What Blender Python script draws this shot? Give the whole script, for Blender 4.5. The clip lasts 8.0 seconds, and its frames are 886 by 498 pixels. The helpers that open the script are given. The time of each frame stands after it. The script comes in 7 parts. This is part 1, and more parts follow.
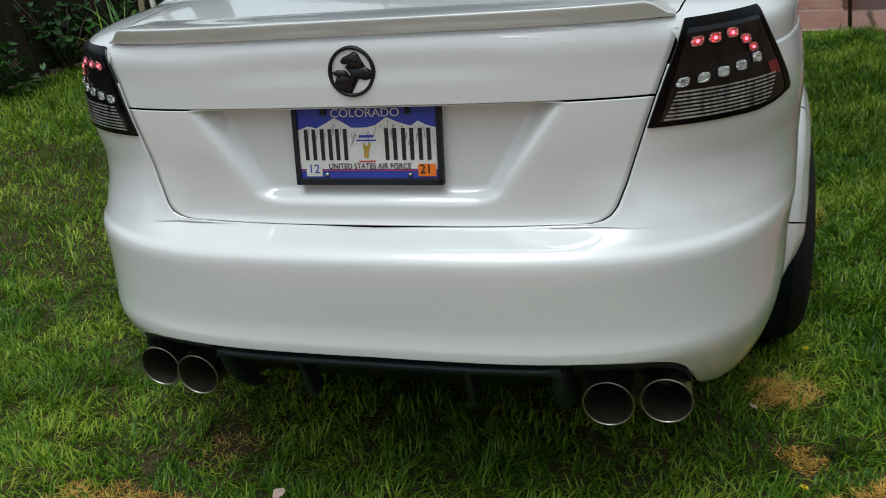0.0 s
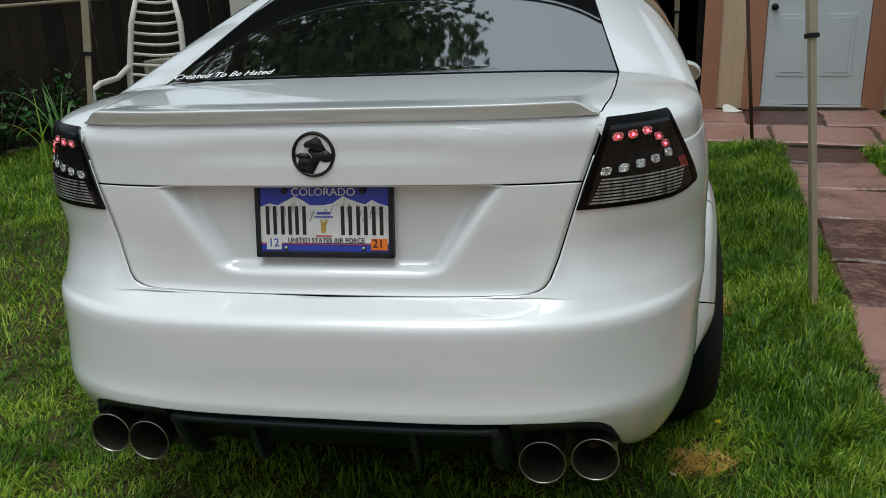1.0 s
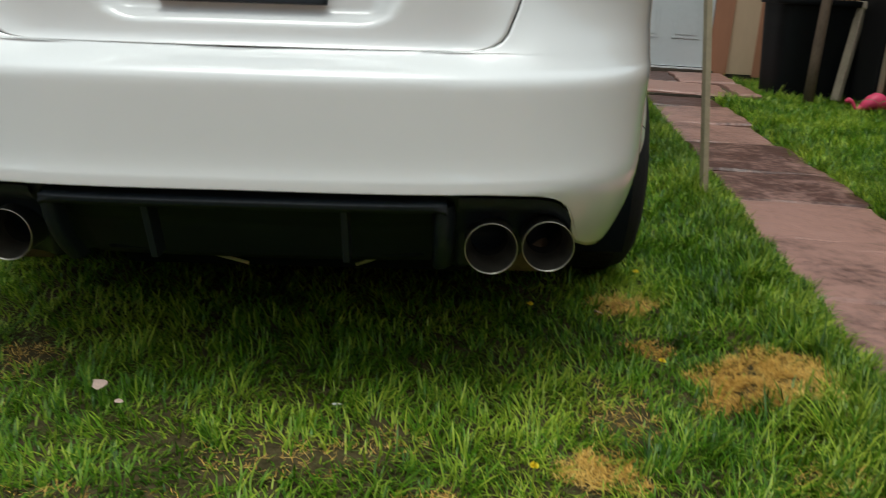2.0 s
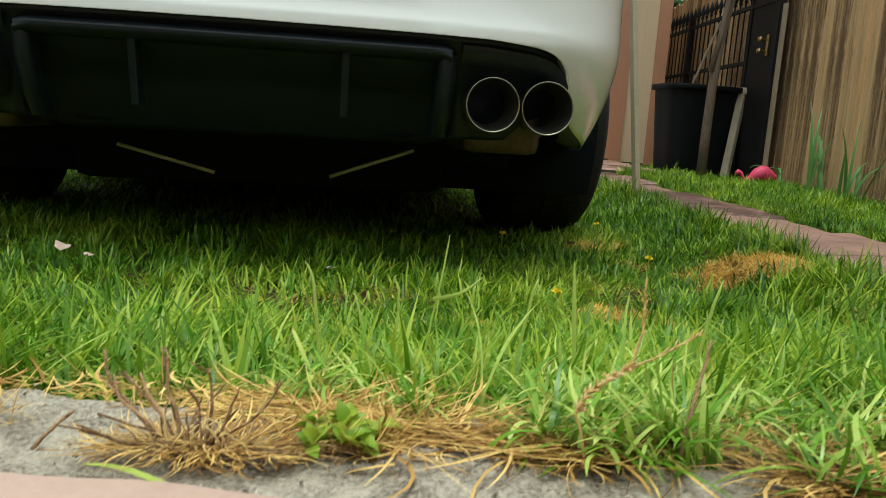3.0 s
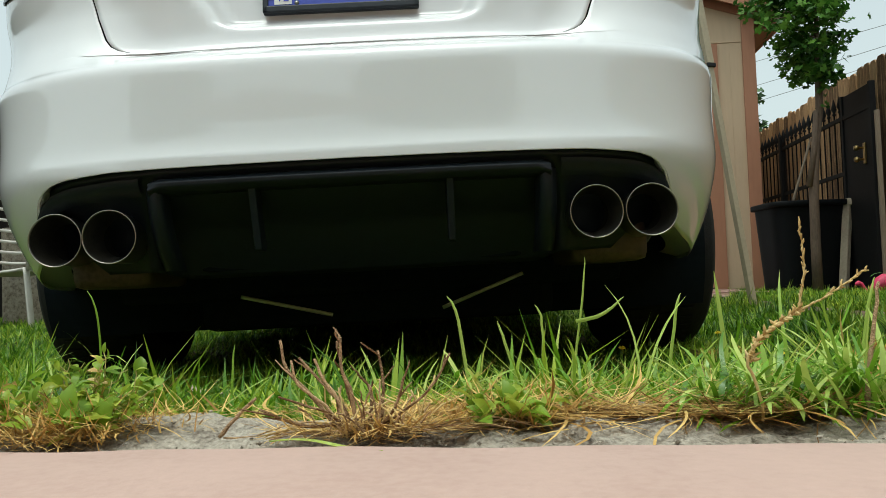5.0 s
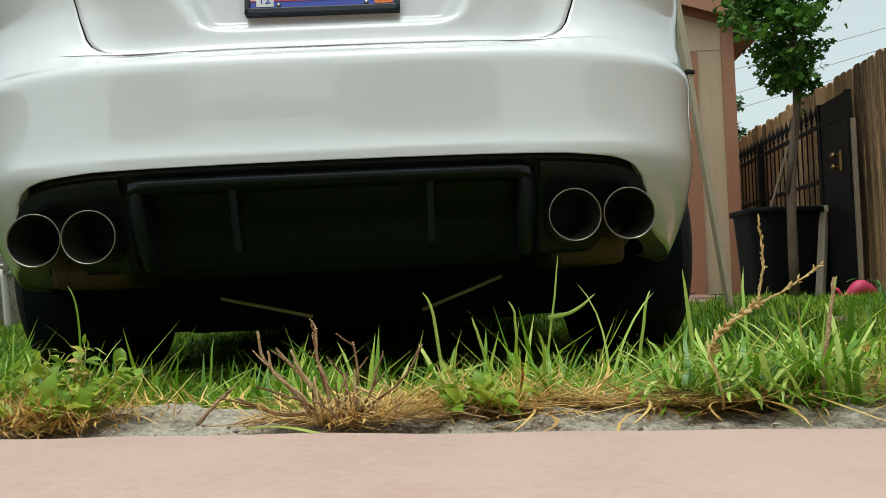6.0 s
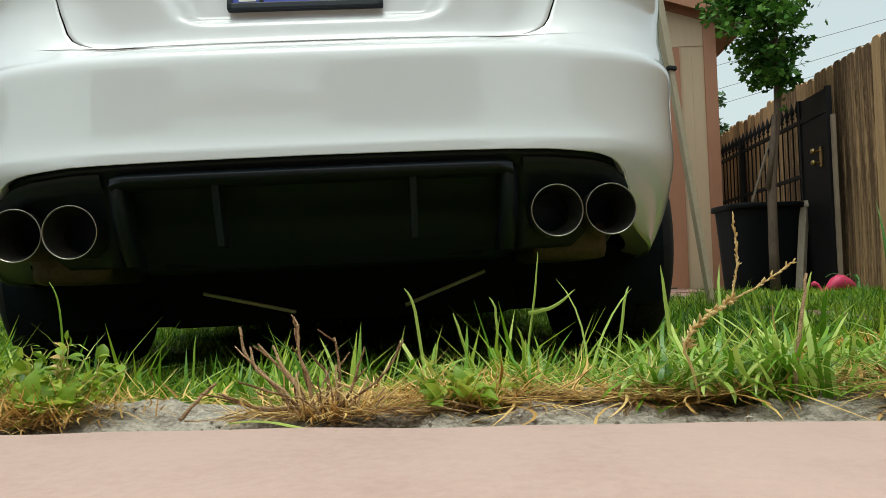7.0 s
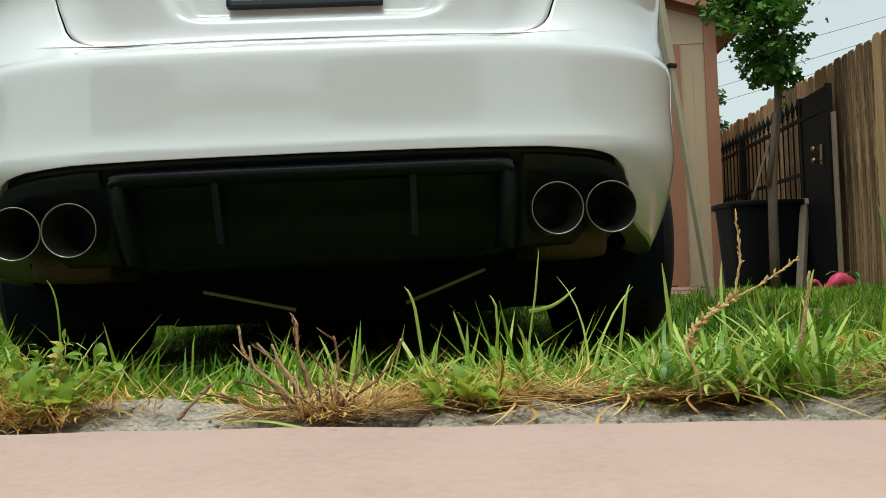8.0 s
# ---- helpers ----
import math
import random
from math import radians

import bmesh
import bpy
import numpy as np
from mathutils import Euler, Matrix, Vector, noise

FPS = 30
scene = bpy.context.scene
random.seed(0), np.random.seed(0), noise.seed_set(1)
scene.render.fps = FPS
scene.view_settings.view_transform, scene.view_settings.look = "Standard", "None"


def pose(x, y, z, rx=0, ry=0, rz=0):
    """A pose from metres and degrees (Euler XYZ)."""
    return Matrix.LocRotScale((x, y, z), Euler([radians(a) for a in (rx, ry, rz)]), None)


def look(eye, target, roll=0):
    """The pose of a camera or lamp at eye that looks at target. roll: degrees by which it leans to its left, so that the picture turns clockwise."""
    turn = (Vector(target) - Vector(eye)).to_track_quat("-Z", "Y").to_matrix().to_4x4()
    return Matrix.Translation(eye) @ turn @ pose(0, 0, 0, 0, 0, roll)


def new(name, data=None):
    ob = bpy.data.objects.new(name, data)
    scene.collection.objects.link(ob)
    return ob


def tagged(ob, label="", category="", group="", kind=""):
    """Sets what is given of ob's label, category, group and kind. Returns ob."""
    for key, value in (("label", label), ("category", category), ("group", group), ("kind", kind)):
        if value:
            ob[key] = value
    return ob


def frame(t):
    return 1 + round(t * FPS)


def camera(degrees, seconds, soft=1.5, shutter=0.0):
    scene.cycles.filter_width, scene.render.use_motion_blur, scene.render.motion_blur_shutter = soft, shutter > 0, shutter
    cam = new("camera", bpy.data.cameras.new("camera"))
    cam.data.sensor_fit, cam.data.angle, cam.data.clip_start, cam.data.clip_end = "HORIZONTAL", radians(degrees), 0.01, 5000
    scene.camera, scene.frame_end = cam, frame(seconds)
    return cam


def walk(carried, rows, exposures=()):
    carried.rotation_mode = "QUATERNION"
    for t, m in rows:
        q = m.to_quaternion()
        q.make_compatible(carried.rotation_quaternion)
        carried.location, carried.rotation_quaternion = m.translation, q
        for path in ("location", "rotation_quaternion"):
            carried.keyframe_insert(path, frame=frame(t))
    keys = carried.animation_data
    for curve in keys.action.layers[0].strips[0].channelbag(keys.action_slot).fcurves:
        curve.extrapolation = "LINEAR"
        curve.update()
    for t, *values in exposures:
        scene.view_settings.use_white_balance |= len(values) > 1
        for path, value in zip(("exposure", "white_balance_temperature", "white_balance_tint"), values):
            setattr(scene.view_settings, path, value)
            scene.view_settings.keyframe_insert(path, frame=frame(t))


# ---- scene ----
cam = camera(55.65, 8.0, soft=0.8, shutter=0.12)


def eye(x, y, z, yaw, pitch, lean):
    """A camera pose: heading, tilt and lean to the right, in degrees."""
    return pose(x, y, z, 90 + pitch, 0, yaw) @ pose(0, 0, 0, 0, 0, -lean)


PATH = [
    (0.0, 0.5793, -1.5256, 1.3574, 16.688, -24.388, 4.746),
    (0.2, 0.5868, -1.5924, 1.3809, 14.106, -24.145, 3.160),
    (0.5, 0.5984, -1.6466, 1.3928, 13.855, -22.601, 1.645),
    (0.8, 0.6008, -1.6807, 1.3888, 11.857, -20.702, 0.695),
    (1.0, 0.5699, -1.7049, 1.3632, 10.757, -17.865, 1.742),
    (1.2, 0.5663, -1.7140, 1.3375, 9.525, -19.084, 0.878),
    (1.5, 0.5056, -1.6928, 1.2300, 9.066, -17.857, -0.884),
    (1.8, 0.4170, -1.6370, 1.0116, 6.225, -18.032, -1.281),
    (2.0, 0.3550, -1.6385, 0.8504, -0.870, -18.043, -2.915),
    (2.2, 0.2988, -1.6677, 0.7180, -6.962, -15.929, -3.876),
    (2.7, 0.2050, -1.6860, 0.4300, -9.400, -11.000, -4.500),
    (3.3, 0.1455, -1.6860, 0.2595, -7.144, -6.709, -4.473),
    (3.5, 0.1428, -1.6956, 0.2515, -7.669, -6.191, -3.870),
    (3.8, 0.1418, -1.7138, 0.2339, -5.566, -5.496, -2.323),
    (4.0, 0.1480, -1.7080, 0.2381, -5.172, -3.500, -1.350),
    (4.2, 0.1403, -1.7127, 0.2370, -4.305, -1.985, -0.839),
    (4.5, 0.1437, -1.7002, 0.2319, -0.532, 1.810, 0.175),
    (4.7, 0.1441, -1.7008, 0.2310, -0.300, 2.264, 1.494),
    (5.8, 0.1489, -1.7157, 0.2230, -1.945, 2.387, 1.996),
    (6.0, 0.1486, -1.7165, 0.2236, -2.244, 2.530, 1.841),
    (6.5, 0.1501, -1.7208, 0.2240, -2.991, 2.751, 1.844),
    (7.0, 0.1499, -1.7220, 0.2243, -3.342, 2.145, 1.881),
    (7.5, 0.1495, -1.7212, 0.2243, -3.353, 2.004, 1.781),
    (8.0, 0.1501, -1.7185, 0.2243, -3.326, 2.008, 1.920),
]
walk(cam, [(r[0], eye(*r[1:])) for r in PATH],
     exposures=[(0.0, -0.34, 6050, 0), (1.6, -0.33, 6050, 0), (2.2, 0.0, 6450, -2), (3.3, 0.28, 6350, -9), (4.0, 0.17, 6350, -7), (4.7, 0.11, 6250, -6), (8.0, 0.07, 6300, -5)])

# ---- light: bright overcast sky ----
world = bpy.data.worlds.new("overcast_sky")
scene.world = world
world.use_nodes = True
wn, wl = world.node_tree.nodes, world.node_tree.links
wn.clear()
sky = wn.new("ShaderNodeTexSky")
sky.sky_type = "NISHITA"
sky.sun_disc = False
sky.sun_elevation, sky.sun_rotation = radians(76), radians(200)
sky.dust_density, sky.air_density, sky.ozone_density = 3.0, 1.0, 1.0
grey = wn.new("ShaderNodeHueSaturation")
grey.inputs["Saturation"].default_value = 0.22
bg = wn.new("ShaderNodeBackground")
bg.inputs["Strength"].default_value = 0.126
out = wn.new("ShaderNodeOutputWorld")
wl.new(sky.outputs[0], grey.inputs["Color"])
coord = wn.new("ShaderNodeTexCoord")
split = wn.new("ShaderNodeSeparateXYZ")
wl.new(coord.outputs["Generated"], split.inputs[0])
lift = wn.new("ShaderNodeMapRange")
lift.inputs["To Min"].default_value, lift.inputs["To Max"].default_value = 1.35, 1.85
wl.new(split.outputs["Z"], lift.inputs["Value"])
overcast = wn.new("ShaderNodeVectorMath")
overcast.operation = "SCALE"
wl.new(grey.outputs[0], overcast.inputs[0])
wl.new(lift.outputs[0], overcast.inputs["Scale"])
wl.new(overcast.outputs[0], bg.inputs[0])
wl.new(bg.outputs[0], out.inputs[0])
sun = bpy.data.lights.new("sun", "SUN")
sun.energy, sun.angle, sun.color = 1.1, radians(25), (1.0, 0.97, 0.93)
sun_ob = new("sun", sun)
sun_ob.matrix_basis = look((-1.5, -1, 12), (0, 0, 0))

# ---- materials ----
def mat(name, color, rough=0.6, metal=0.0, var=0.15, scale=6.0, bump=0.0, bscale=60.0, coat=0.0, dark=None,
        spec=0.5, island=0.0, objrand=0.0, stretch=None, trans=0.0, lo=0.3, hi=0.7):
    """A principled material whose colour varies at two scales, with fine relief."""
    m = bpy.data.materials.new(name)
    m.use_nodes = True
    nt = m.node_tree
    n, l = nt.nodes, nt.links
    p = n["Principled BSDF"]
    p.inputs["Roughness"].default_value = rough
    p.inputs["Metallic"].default_value = metal
    p.inputs["Specular IOR Level"].default_value = spec
    p.inputs["Coat Weight"].default_value = coat
    p.inputs["Coat Roughness"].default_value = 0.03
    p.inputs["Transmission Weight"].default_value = trans
    co = n.new("ShaderNodeTexCoord")
    mp = n.new("ShaderNodeMapping")
    l.new(co.outputs["Object"], mp.inputs["Vector"])
    if stretch:
        mp.inputs["Scale"].default_value = stretch
    big = n.new("ShaderNodeTexNoise")
    big.inputs["Scale"].default_value = scale
    big.inputs["Detail"].default_value = 6
    fine = n.new("ShaderNodeTexNoise")
    fine.inputs["Scale"].default_value = scale * 9
    fine.inputs["Detail"].default_value = 4
    l.new(mp.outputs[0], big.inputs["Vector"])
    l.new(mp.outputs[0], fine.inputs["Vector"])
    add = n.new("ShaderNodeMath")
    add.operation = "MULTIPLY_ADD"
    l.new(fine.outputs[0], add.inputs[0])
    add.inputs[1].default_value = 0.45
    half = n.new("ShaderNodeMath")
    half.operation = "MULTIPLY"
    l.new(big.outputs[0], half.inputs[0])
    half.inputs[1].default_value = 0.55
    l.new(half.outputs[0], add.inputs[2])
    last = add.outputs[0]
    if island or objrand:
        if island:
            r = n.new("ShaderNodeNewGeometry").outputs["Random Per Island"]
        else:
            r = n.new("ShaderNodeObjectInfo").outputs["Random"]
        k = n.new("ShaderNodeMath")
        k.operation = "MULTIPLY_ADD"
        l.new(r, k.inputs[0])
        k.inputs[1].default_value = (island or objrand)
        l.new(last, k.inputs[2])
        sub = n.new("ShaderNodeMath")
        sub.operation = "SUBTRACT"
        l.new(k.outputs[0], sub.inputs[0])
        sub.inputs[1].default_value = (island or objrand) / 2
        last = sub.outputs[0]
    ramp = n.new("ShaderNodeValToRGB")
    c = color
    d = dark if dark else tuple(v * (1 - var) for v in c)
    b = tuple(min(v * (1 + var * 0.6), 1) for v in c)
    ramp.color_ramp.elements[0].position, ramp.color_ramp.elements[1].position = lo, hi
    ramp.color_ramp.elements[0].color = (*d, 1)
    ramp.color_ramp.elements[1].color = (*b, 1)
    mid = ramp.color_ramp.elements.new(0.5)
    mid.color = (*c, 1)
    l.new(last, ramp.inputs[0])
    l.new(ramp.outputs[0], p.inputs["Base Color"])
    if bump:
        bt = n.new("ShaderNodeTexNoise")
        bt.inputs["Scale"].default_value = bscale
        bt.inputs["Detail"].default_value = 5
        l.new(mp.outputs[0], bt.inputs["Vector"])
        bn = n.new("ShaderNodeBump")
        bn.inputs["Strength"].default_value = bump
        bn.inputs["Distance"].default_value = 0.01
        l.new(bt.outputs[0], bn.inputs["Height"])
        l.new(bn.outputs[0], p.inputs["Normal"])
    return m


def glow(name, color, strength):
    m = bpy.data.materials.new(name)
    m.use_nodes = True
    p = m.node_tree.nodes["Principled BSDF"]
    p.inputs["Base Color"].default_value = (*color, 1)
    p.inputs["Emission Color"].default_value = (*color, 1)
    p.inputs["Emission Strength"].default_value = strength
    p.inputs["Roughness"].default_value = 0.2
    return m


paint = mat("white_car_paint", (0.735, 0.745, 0.755), rough=0.28, var=0.015, scale=2.0, coat=1.0, spec=0.35)
paint.node_tree.nodes["Principled BSDF"].inputs["Coat IOR"].default_value = 1.62
gap_black = mat("gap_black", (0.008, 0.008, 0.008), rough=0.9, spec=0.1)
plastic = mat("black_plastic", (0.0100, 0.0140, 0.0205), rough=0.42, spec=0.36, var=0.35, scale=5, bump=0.06, bscale=300)
under_black = mat("underbody_black", (0.0085, 0.0120, 0.0150), rough=0.95, var=0.4, scale=6, spec=0.08)
rubber = mat("tyre_rubber", (0.013, 0.013, 0.013), rough=0.85, var=0.3, scale=8, bump=0.2, bscale=120, spec=0.3)
chrome = mat("brushed_steel", (0.42, 0.40, 0.35), rough=0.3, metal=1.0, var=0.15, scale=14)
soot = mat("sooty_steel", (0.020, 0.018, 0.014), rough=0.75, metal=0.2, var=0.4, scale=10)
tip_steel = mat("heat_stained_steel", (0.16, 0.148, 0.12), rough=0.38, metal=0.9, var=0.4, scale=30)
muffler_steel = mat("rusty_muffler_steel", (0.10, 0.07, 0.045), rough=0.6, metal=0.5, var=0.5, scale=12, bump=0.2)
brace_steel = mat("bare_brace_steel", (0.55, 0.55, 0.40), rough=0.5, metal=0.0, var=0.3, scale=12)
rim_grey = mat("rim_grey", (0.03, 0.03, 0.032), rough=0.35, metal=0.7, var=0.2)
lens_dark = mat("smoked_lens", (0.008, 0.008, 0.009), rough=0.12, var=0.4, scale=3, coat=0.1, spec=0.4)
# silver cup again, with the red LED glow put into its colour
cup_glow = mat("cup_tinted_by_led_glow", (0.72, 0.26, 0.27), rough=0.2, metal=1.0, var=0.6, scale=140, bump=1.0, bscale=220)
lens_edge = mat("lamp_bezel_black", (0.002, 0.002, 0.002), rough=0.25, spec=0.12, var=0.2)
lens_clear = mat("ribbed_clear_lens", (0.36, 0.37, 0.38), rough=0.22, metal=0.35, var=0.9, scale=40, coat=0.0, dark=(0.01, 0.01, 0.01), stretch=(2.2, 2.2, 0.5), lo=0.36, hi=0.6)
lens_red = mat("dark_red_reflector", (0.16, 0.012, 0.018), rough=0.15, var=0.3, scale=20, coat=0.8)
cup = mat("lamp_cup_silver", (0.62, 0.62, 0.62), rough=0.12, metal=1.0, var=0.9, scale=140, bump=1.0, bscale=220, dark=(0.05, 0.05, 0.05))
led_red = glow("lit_led_red", (1.0, 0.06, 0.09), 9.0)
window_glass = mat("tinted_window_glass", (0.006, 0.006, 0.007), rough=0.015, var=0.1, spec=1.0, coat=1.0)
window_glass.node_tree.nodes["Principled BSDF"].inputs["Coat IOR"].default_value = 5.2
white_vinyl = mat("white_vinyl", (0.85, 0.85, 0.85), rough=0.5, var=0.02)
plate_blue = mat("plate_blue", (0.035, 0.06, 0.42), rough=0.4, var=0.12, scale=20)
plate_white = mat("plate_white", (0.72, 0.72, 0.70), rough=0.4, var=0.08, scale=20)
plate_grey = mat("plate_grey", (0.33, 0.33, 0.33), rough=0.5, var=0.4, scale=60)
plate_gold = mat("plate_gold", (0.45, 0.30, 0.05), rough=0.5, var=0.3, scale=60)
plate_red = mat("plate_red", (0.55, 0.06, 0.05), rough=0.5, var=0.1)
ink = mat("black_ink", (0.012, 0.012, 0.012), rough=0.45, var=0.1)
sticker_orange = mat("orange_sticker", (0.85, 0.20, 0.02), rough=0.45, var=0.08)
badge_black = mat("gloss_black_badge", (0.006, 0.006, 0.007), rough=0.3, coat=0.1, spec=0.3, var=0.2, scale=30)

soil = mat("lawn_soil", (0.060, 0.048, 0.022), rough=0.95, var=0.6, scale=9, bump=0.9, bscale=70, dark=(0.022, 0.022, 0.009), spec=0.1)
concrete_red = mat("worn_red_painted_concrete", (0.50, 0.338, 0.285), rough=0.75, var=0.1, scale=22, bump=0.12, bscale=260, dark=(0.45, 0.295, 0.245))
concrete_edge = mat("bare_concrete_edge", (0.40, 0.35, 0.285), rough=0.95, var=0.45, scale=45, bump=0.8, bscale=230, dark=(0.19, 0.155, 0.12), spec=0.2, lo=0.38, hi=0.62)
flagstone = mat("red_sandstone_flags", (0.215, 0.115, 0.094), rough=0.42, var=0.7, scale=3.4, bump=0.8, bscale=11, objrand=0.5, dark=(0.065, 0.023, 0.016), lo=0.38, hi=0.60)
mortar = mat("path_joint_dirt", (0.07, 0.055, 0.04), rough=0.95, var=0.4, scale=12, bump=0.4)
siding = mat("tan_siding", (0.57, 0.42, 0.28), rough=0.8, var=0.08, scale=2.5, bump=0.1, bscale=60, stretch=(1, 1, 0.15))
trim_brown = mat("brown_painted_trim", (0.39, 0.182, 0.105), rough=0.7, var=0.12, scale=3, bump=0.08, stretch=(1, 1, 0.2))
door_white = mat("white_door_paint", (0.62, 0.66, 0.68), rough=0.45, var=0.06, scale=2)
roof_shingle = mat("grey_roof_shingle", (0.12, 0.11, 0.10), rough=0.9, var=0.4, scale=14, bump=0.4)
# near-black so that rooms inside the house read as unlit
unlit_room = mat("unlit_interior", (0.012, 0.011, 0.010), rough=0.9, var=0.4, scale=2, spec=0.1)
cedar = mat("weathered_cedar", (0.52, 0.325, 0.165), rough=0.88, var=0.5, scale=4, bump=0.6, bscale=40, objrand=0.2, stretch=(7, 7, 0.35), dark=(0.13, 0.07, 0.032), lo=0.36, hi=0.66)
# left fence boards: the shade of overhanging trees is put into this colour
cedar_shaded = mat("shaded_boards", (0.028, 0.018, 0.011), rough=0.9, var=0.5, scale=4, bump=0.3, objrand=0.7, stretch=(6, 6, 0.5))
iron = mat("black_painted_iron", (0.007, 0.007, 0.008), rough=0.65, spec=0.25, var=0.3, scale=12, bump=0.1)
bin_black = mat("black_bin_plastic", (0.006, 0.0068, 0.008), rough=0.6, spec=0.15, var=0.25, scale=6, bump=0.1)
bark = mat("sapling_bark", (0.15, 0.105, 0.075), rough=0.9, var=0.4, scale=10, bump=0.6, bscale=60, stretch=(1, 1, 0.25))
leaf_green = mat("maple_leaves", (0.035, 0.11, 0.018), rough=0.5, var=0.35, scale=1.5, island=0.7, dark=(0.015, 0.05, 0.012))
far_leaf = mat("far_foliage", (0.13, 0.22, 0.085), rough=0.7, var=0.4, scale=0.6, island=0.6, dark=(0.02, 0.05, 0.015))
brass = mat("worn_brass", (0.42, 0.30, 0.13), rough=0.3, metal=1.0, var=0.3, scale=20)
pole_tan = mat("tan_powder_coat", (0.33, 0.28, 0.19), rough=0.6, metal=0.2, var=0.2, scale=8, bump=0.05)
rust = mat("rusty_rod", (0.09, 0.045, 0.028), rough=0.85, var=0.4, scale=20)
wood_grey = mat("grey_lumber", (0.27, 0.21, 0.15), rough=0.85, var=0.3, scale=5, bump=0.2, stretch=(5, 5, 0.5))
pvc = mat("dirty_beige_pvc", (0.42, 0.34, 0.25), rough=0.6, var=0.25, scale=6)
pink = mat("pink_plastic", (0.75, 0.06, 0.16), rough=0.5, var=0.2, scale=12, bump=0.1, bscale=40)
pink_dark = mat("flamingo_beak", (0.25, 0.16, 0.03), rough=0.5)
chair_plastic = mat("off_white_chair_plastic", (0.58, 0.55, 0.50), rough=0.5, var=0.12, scale=6)
bark_chip = mat("pale_litter", (0.55, 0.40, 0.34), rough=0.8, var=0.2, scale=30)
petal_yellow = mat("dandelion_yellow", (0.8, 0.62, 0.02), rough=0.7)
stucco = mat("pale_stucco", (0.55, 0.52, 0.47), rough=0.9, var=0.1, scale=3, bump=0.2)
paper = mat("scrap_paper", (0.7, 0.68, 0.6), rough=0.8, var=0.1)


def leafy(name, a, b, c, patch=1.0, trans=0.25, rough=0.5, spec=0.3):
    """Grass and weed blades: colour from blade to blade, some light passing through."""
    m = bpy.data.materials.new(name)
    m.use_nodes = True
    n, l = m.node_tree.nodes, m.node_tree.links
    p = n["Principled BSDF"]
    p.inputs["Roughness"].default_value = rough
    p.inputs["Specular IOR Level"].default_value = spec
    g = n.new("ShaderNodeNewGeometry")
    pos = n.new("ShaderNodeTexNoise")
    pos.inputs["Scale"].default_value = 2.4
    pos.inputs["Detail"].default_value = 5
    l.new(g.outputs["Position"], pos.inputs["Vector"])
    k = n.new("ShaderNodeMath")
    k.operation = "MULTIPLY_ADD"
    l.new(g.outputs["Random Per Island"], k.inputs[0])
    k.inputs[1].default_value = 0.6
    s = n.new("ShaderNodeMath")
    s.operation = "MULTIPLY_ADD"
    l.new(pos.outputs[0], s.inputs[0])
    s.inputs[1].default_value = patch
    s.inputs[2].default_value = 0.2 - patch * 0.5
    l.new(s.outputs[0], k.inputs[2])
    r = n.new("ShaderNodeValToRGB")
    e = r.color_ramp.elements
    e[0].position, e[1].position = 0.15, 0.85
    e[0].color, e[1].color = (*a, 1), (*c, 1)
    e.new(0.5).color = (*b, 1)
    l.new(k.outputs[0], r.inputs[0])
    l.new(r.outputs[0], p.inputs["Base Color"])
    t = n.new("ShaderNodeBsdfTranslucent")
    l.new(r.outputs[0], t.inputs[0])
    mx = n.new("ShaderNodeMixShader")
    mx.inputs[0].default_value = trans
    l.new(p.outputs[0], mx.inputs[1])
    l.new(t.outputs[0], mx.inputs[2])
    l.new(mx.outputs[0], n["Material Output"].inputs[0])
    return m


# lawn blades darkened: shade between car and house is put into the colour
border_shaded_mat = leafy("shaded_border_blades", (0.023, 0.066, 0.005), (0.083, 0.175, 0.011), (0.29, 0.37, 0.045), patch=1.25, trans=0.35, rough=0.38)
canopy_cloth = mat("dark_canopy_cloth", (0.03, 0.035, 0.045), rough=0.85, var=0.2, scale=4)
grass_mat = leafy("lawn_blades", (0.034, 0.100, 0.006), (0.128, 0.275, 0.014), (0.44, 0.54, 0.06), patch=1.25, trans=0.4, rough=0.36)
long_mat = leafy("long_blades", (0.045, 0.135, 0.010), (0.20, 0.38, 0.027), (0.60, 0.68, 0.18), trans=0.32, rough=0.27, spec=0.4)
straw_mat = leafy("dry_straw", (0.24, 0.12, 0.035), (0.46, 0.27, 0.085), (0.66, 0.48, 0.20), trans=0.1)
matted_mat = leafy("matted_straw", (0.070, 0.030, 0.010), (0.44, 0.24, 0.065), (0.82, 0.57, 0.21), trans=0.1, spec=0.12)
stalk_mat = mat("dead_stalks", (0.50, 0.335, 0.195), rough=0.9, var=0.5, scale=210, bump=0.6, bscale=1300, objrand=0.35, dark=(0.20, 0.11, 0.055), spec=0.15, lo=0.34, hi=0.6)
weed_mat = leafy("weed_leaves", (0.09, 0.19, 0.02), (0.25, 0.39, 0.035), (0.55, 0.58, 0.09), trans=0.4, rough=0.36)
weed_stem = leafy("weed_stems", (0.30, 0.18, 0.07), (0.45, 0.35, 0.13), (0.55, 0.50, 0.20), trans=0.1)
scorched_mat = leafy("scorched_straw", (0.38, 0.19, 0.035), (0.66, 0.40, 0.085), (0.84, 0.60, 0.19), patch=1.6, trans=0.1, spec=0.12)
pale_straw = leafy("pale_straw", (0.42, 0.26, 0.09), (0.62, 0.43, 0.17), (0.76, 0.60, 0.30), trans=0.15, spec=0.15)
maple_mat = leafy("maple_leaf_blades", (0.022, 0.075, 0.010), (0.06, 0.16, 0.02), (0.16, 0.31, 0.045), trans=0.3)
iris_mat = leafy("iris_leaves", (0.05, 0.13, 0.03), (0.11, 0.24, 0.06), (0.22, 0.36, 0.11))


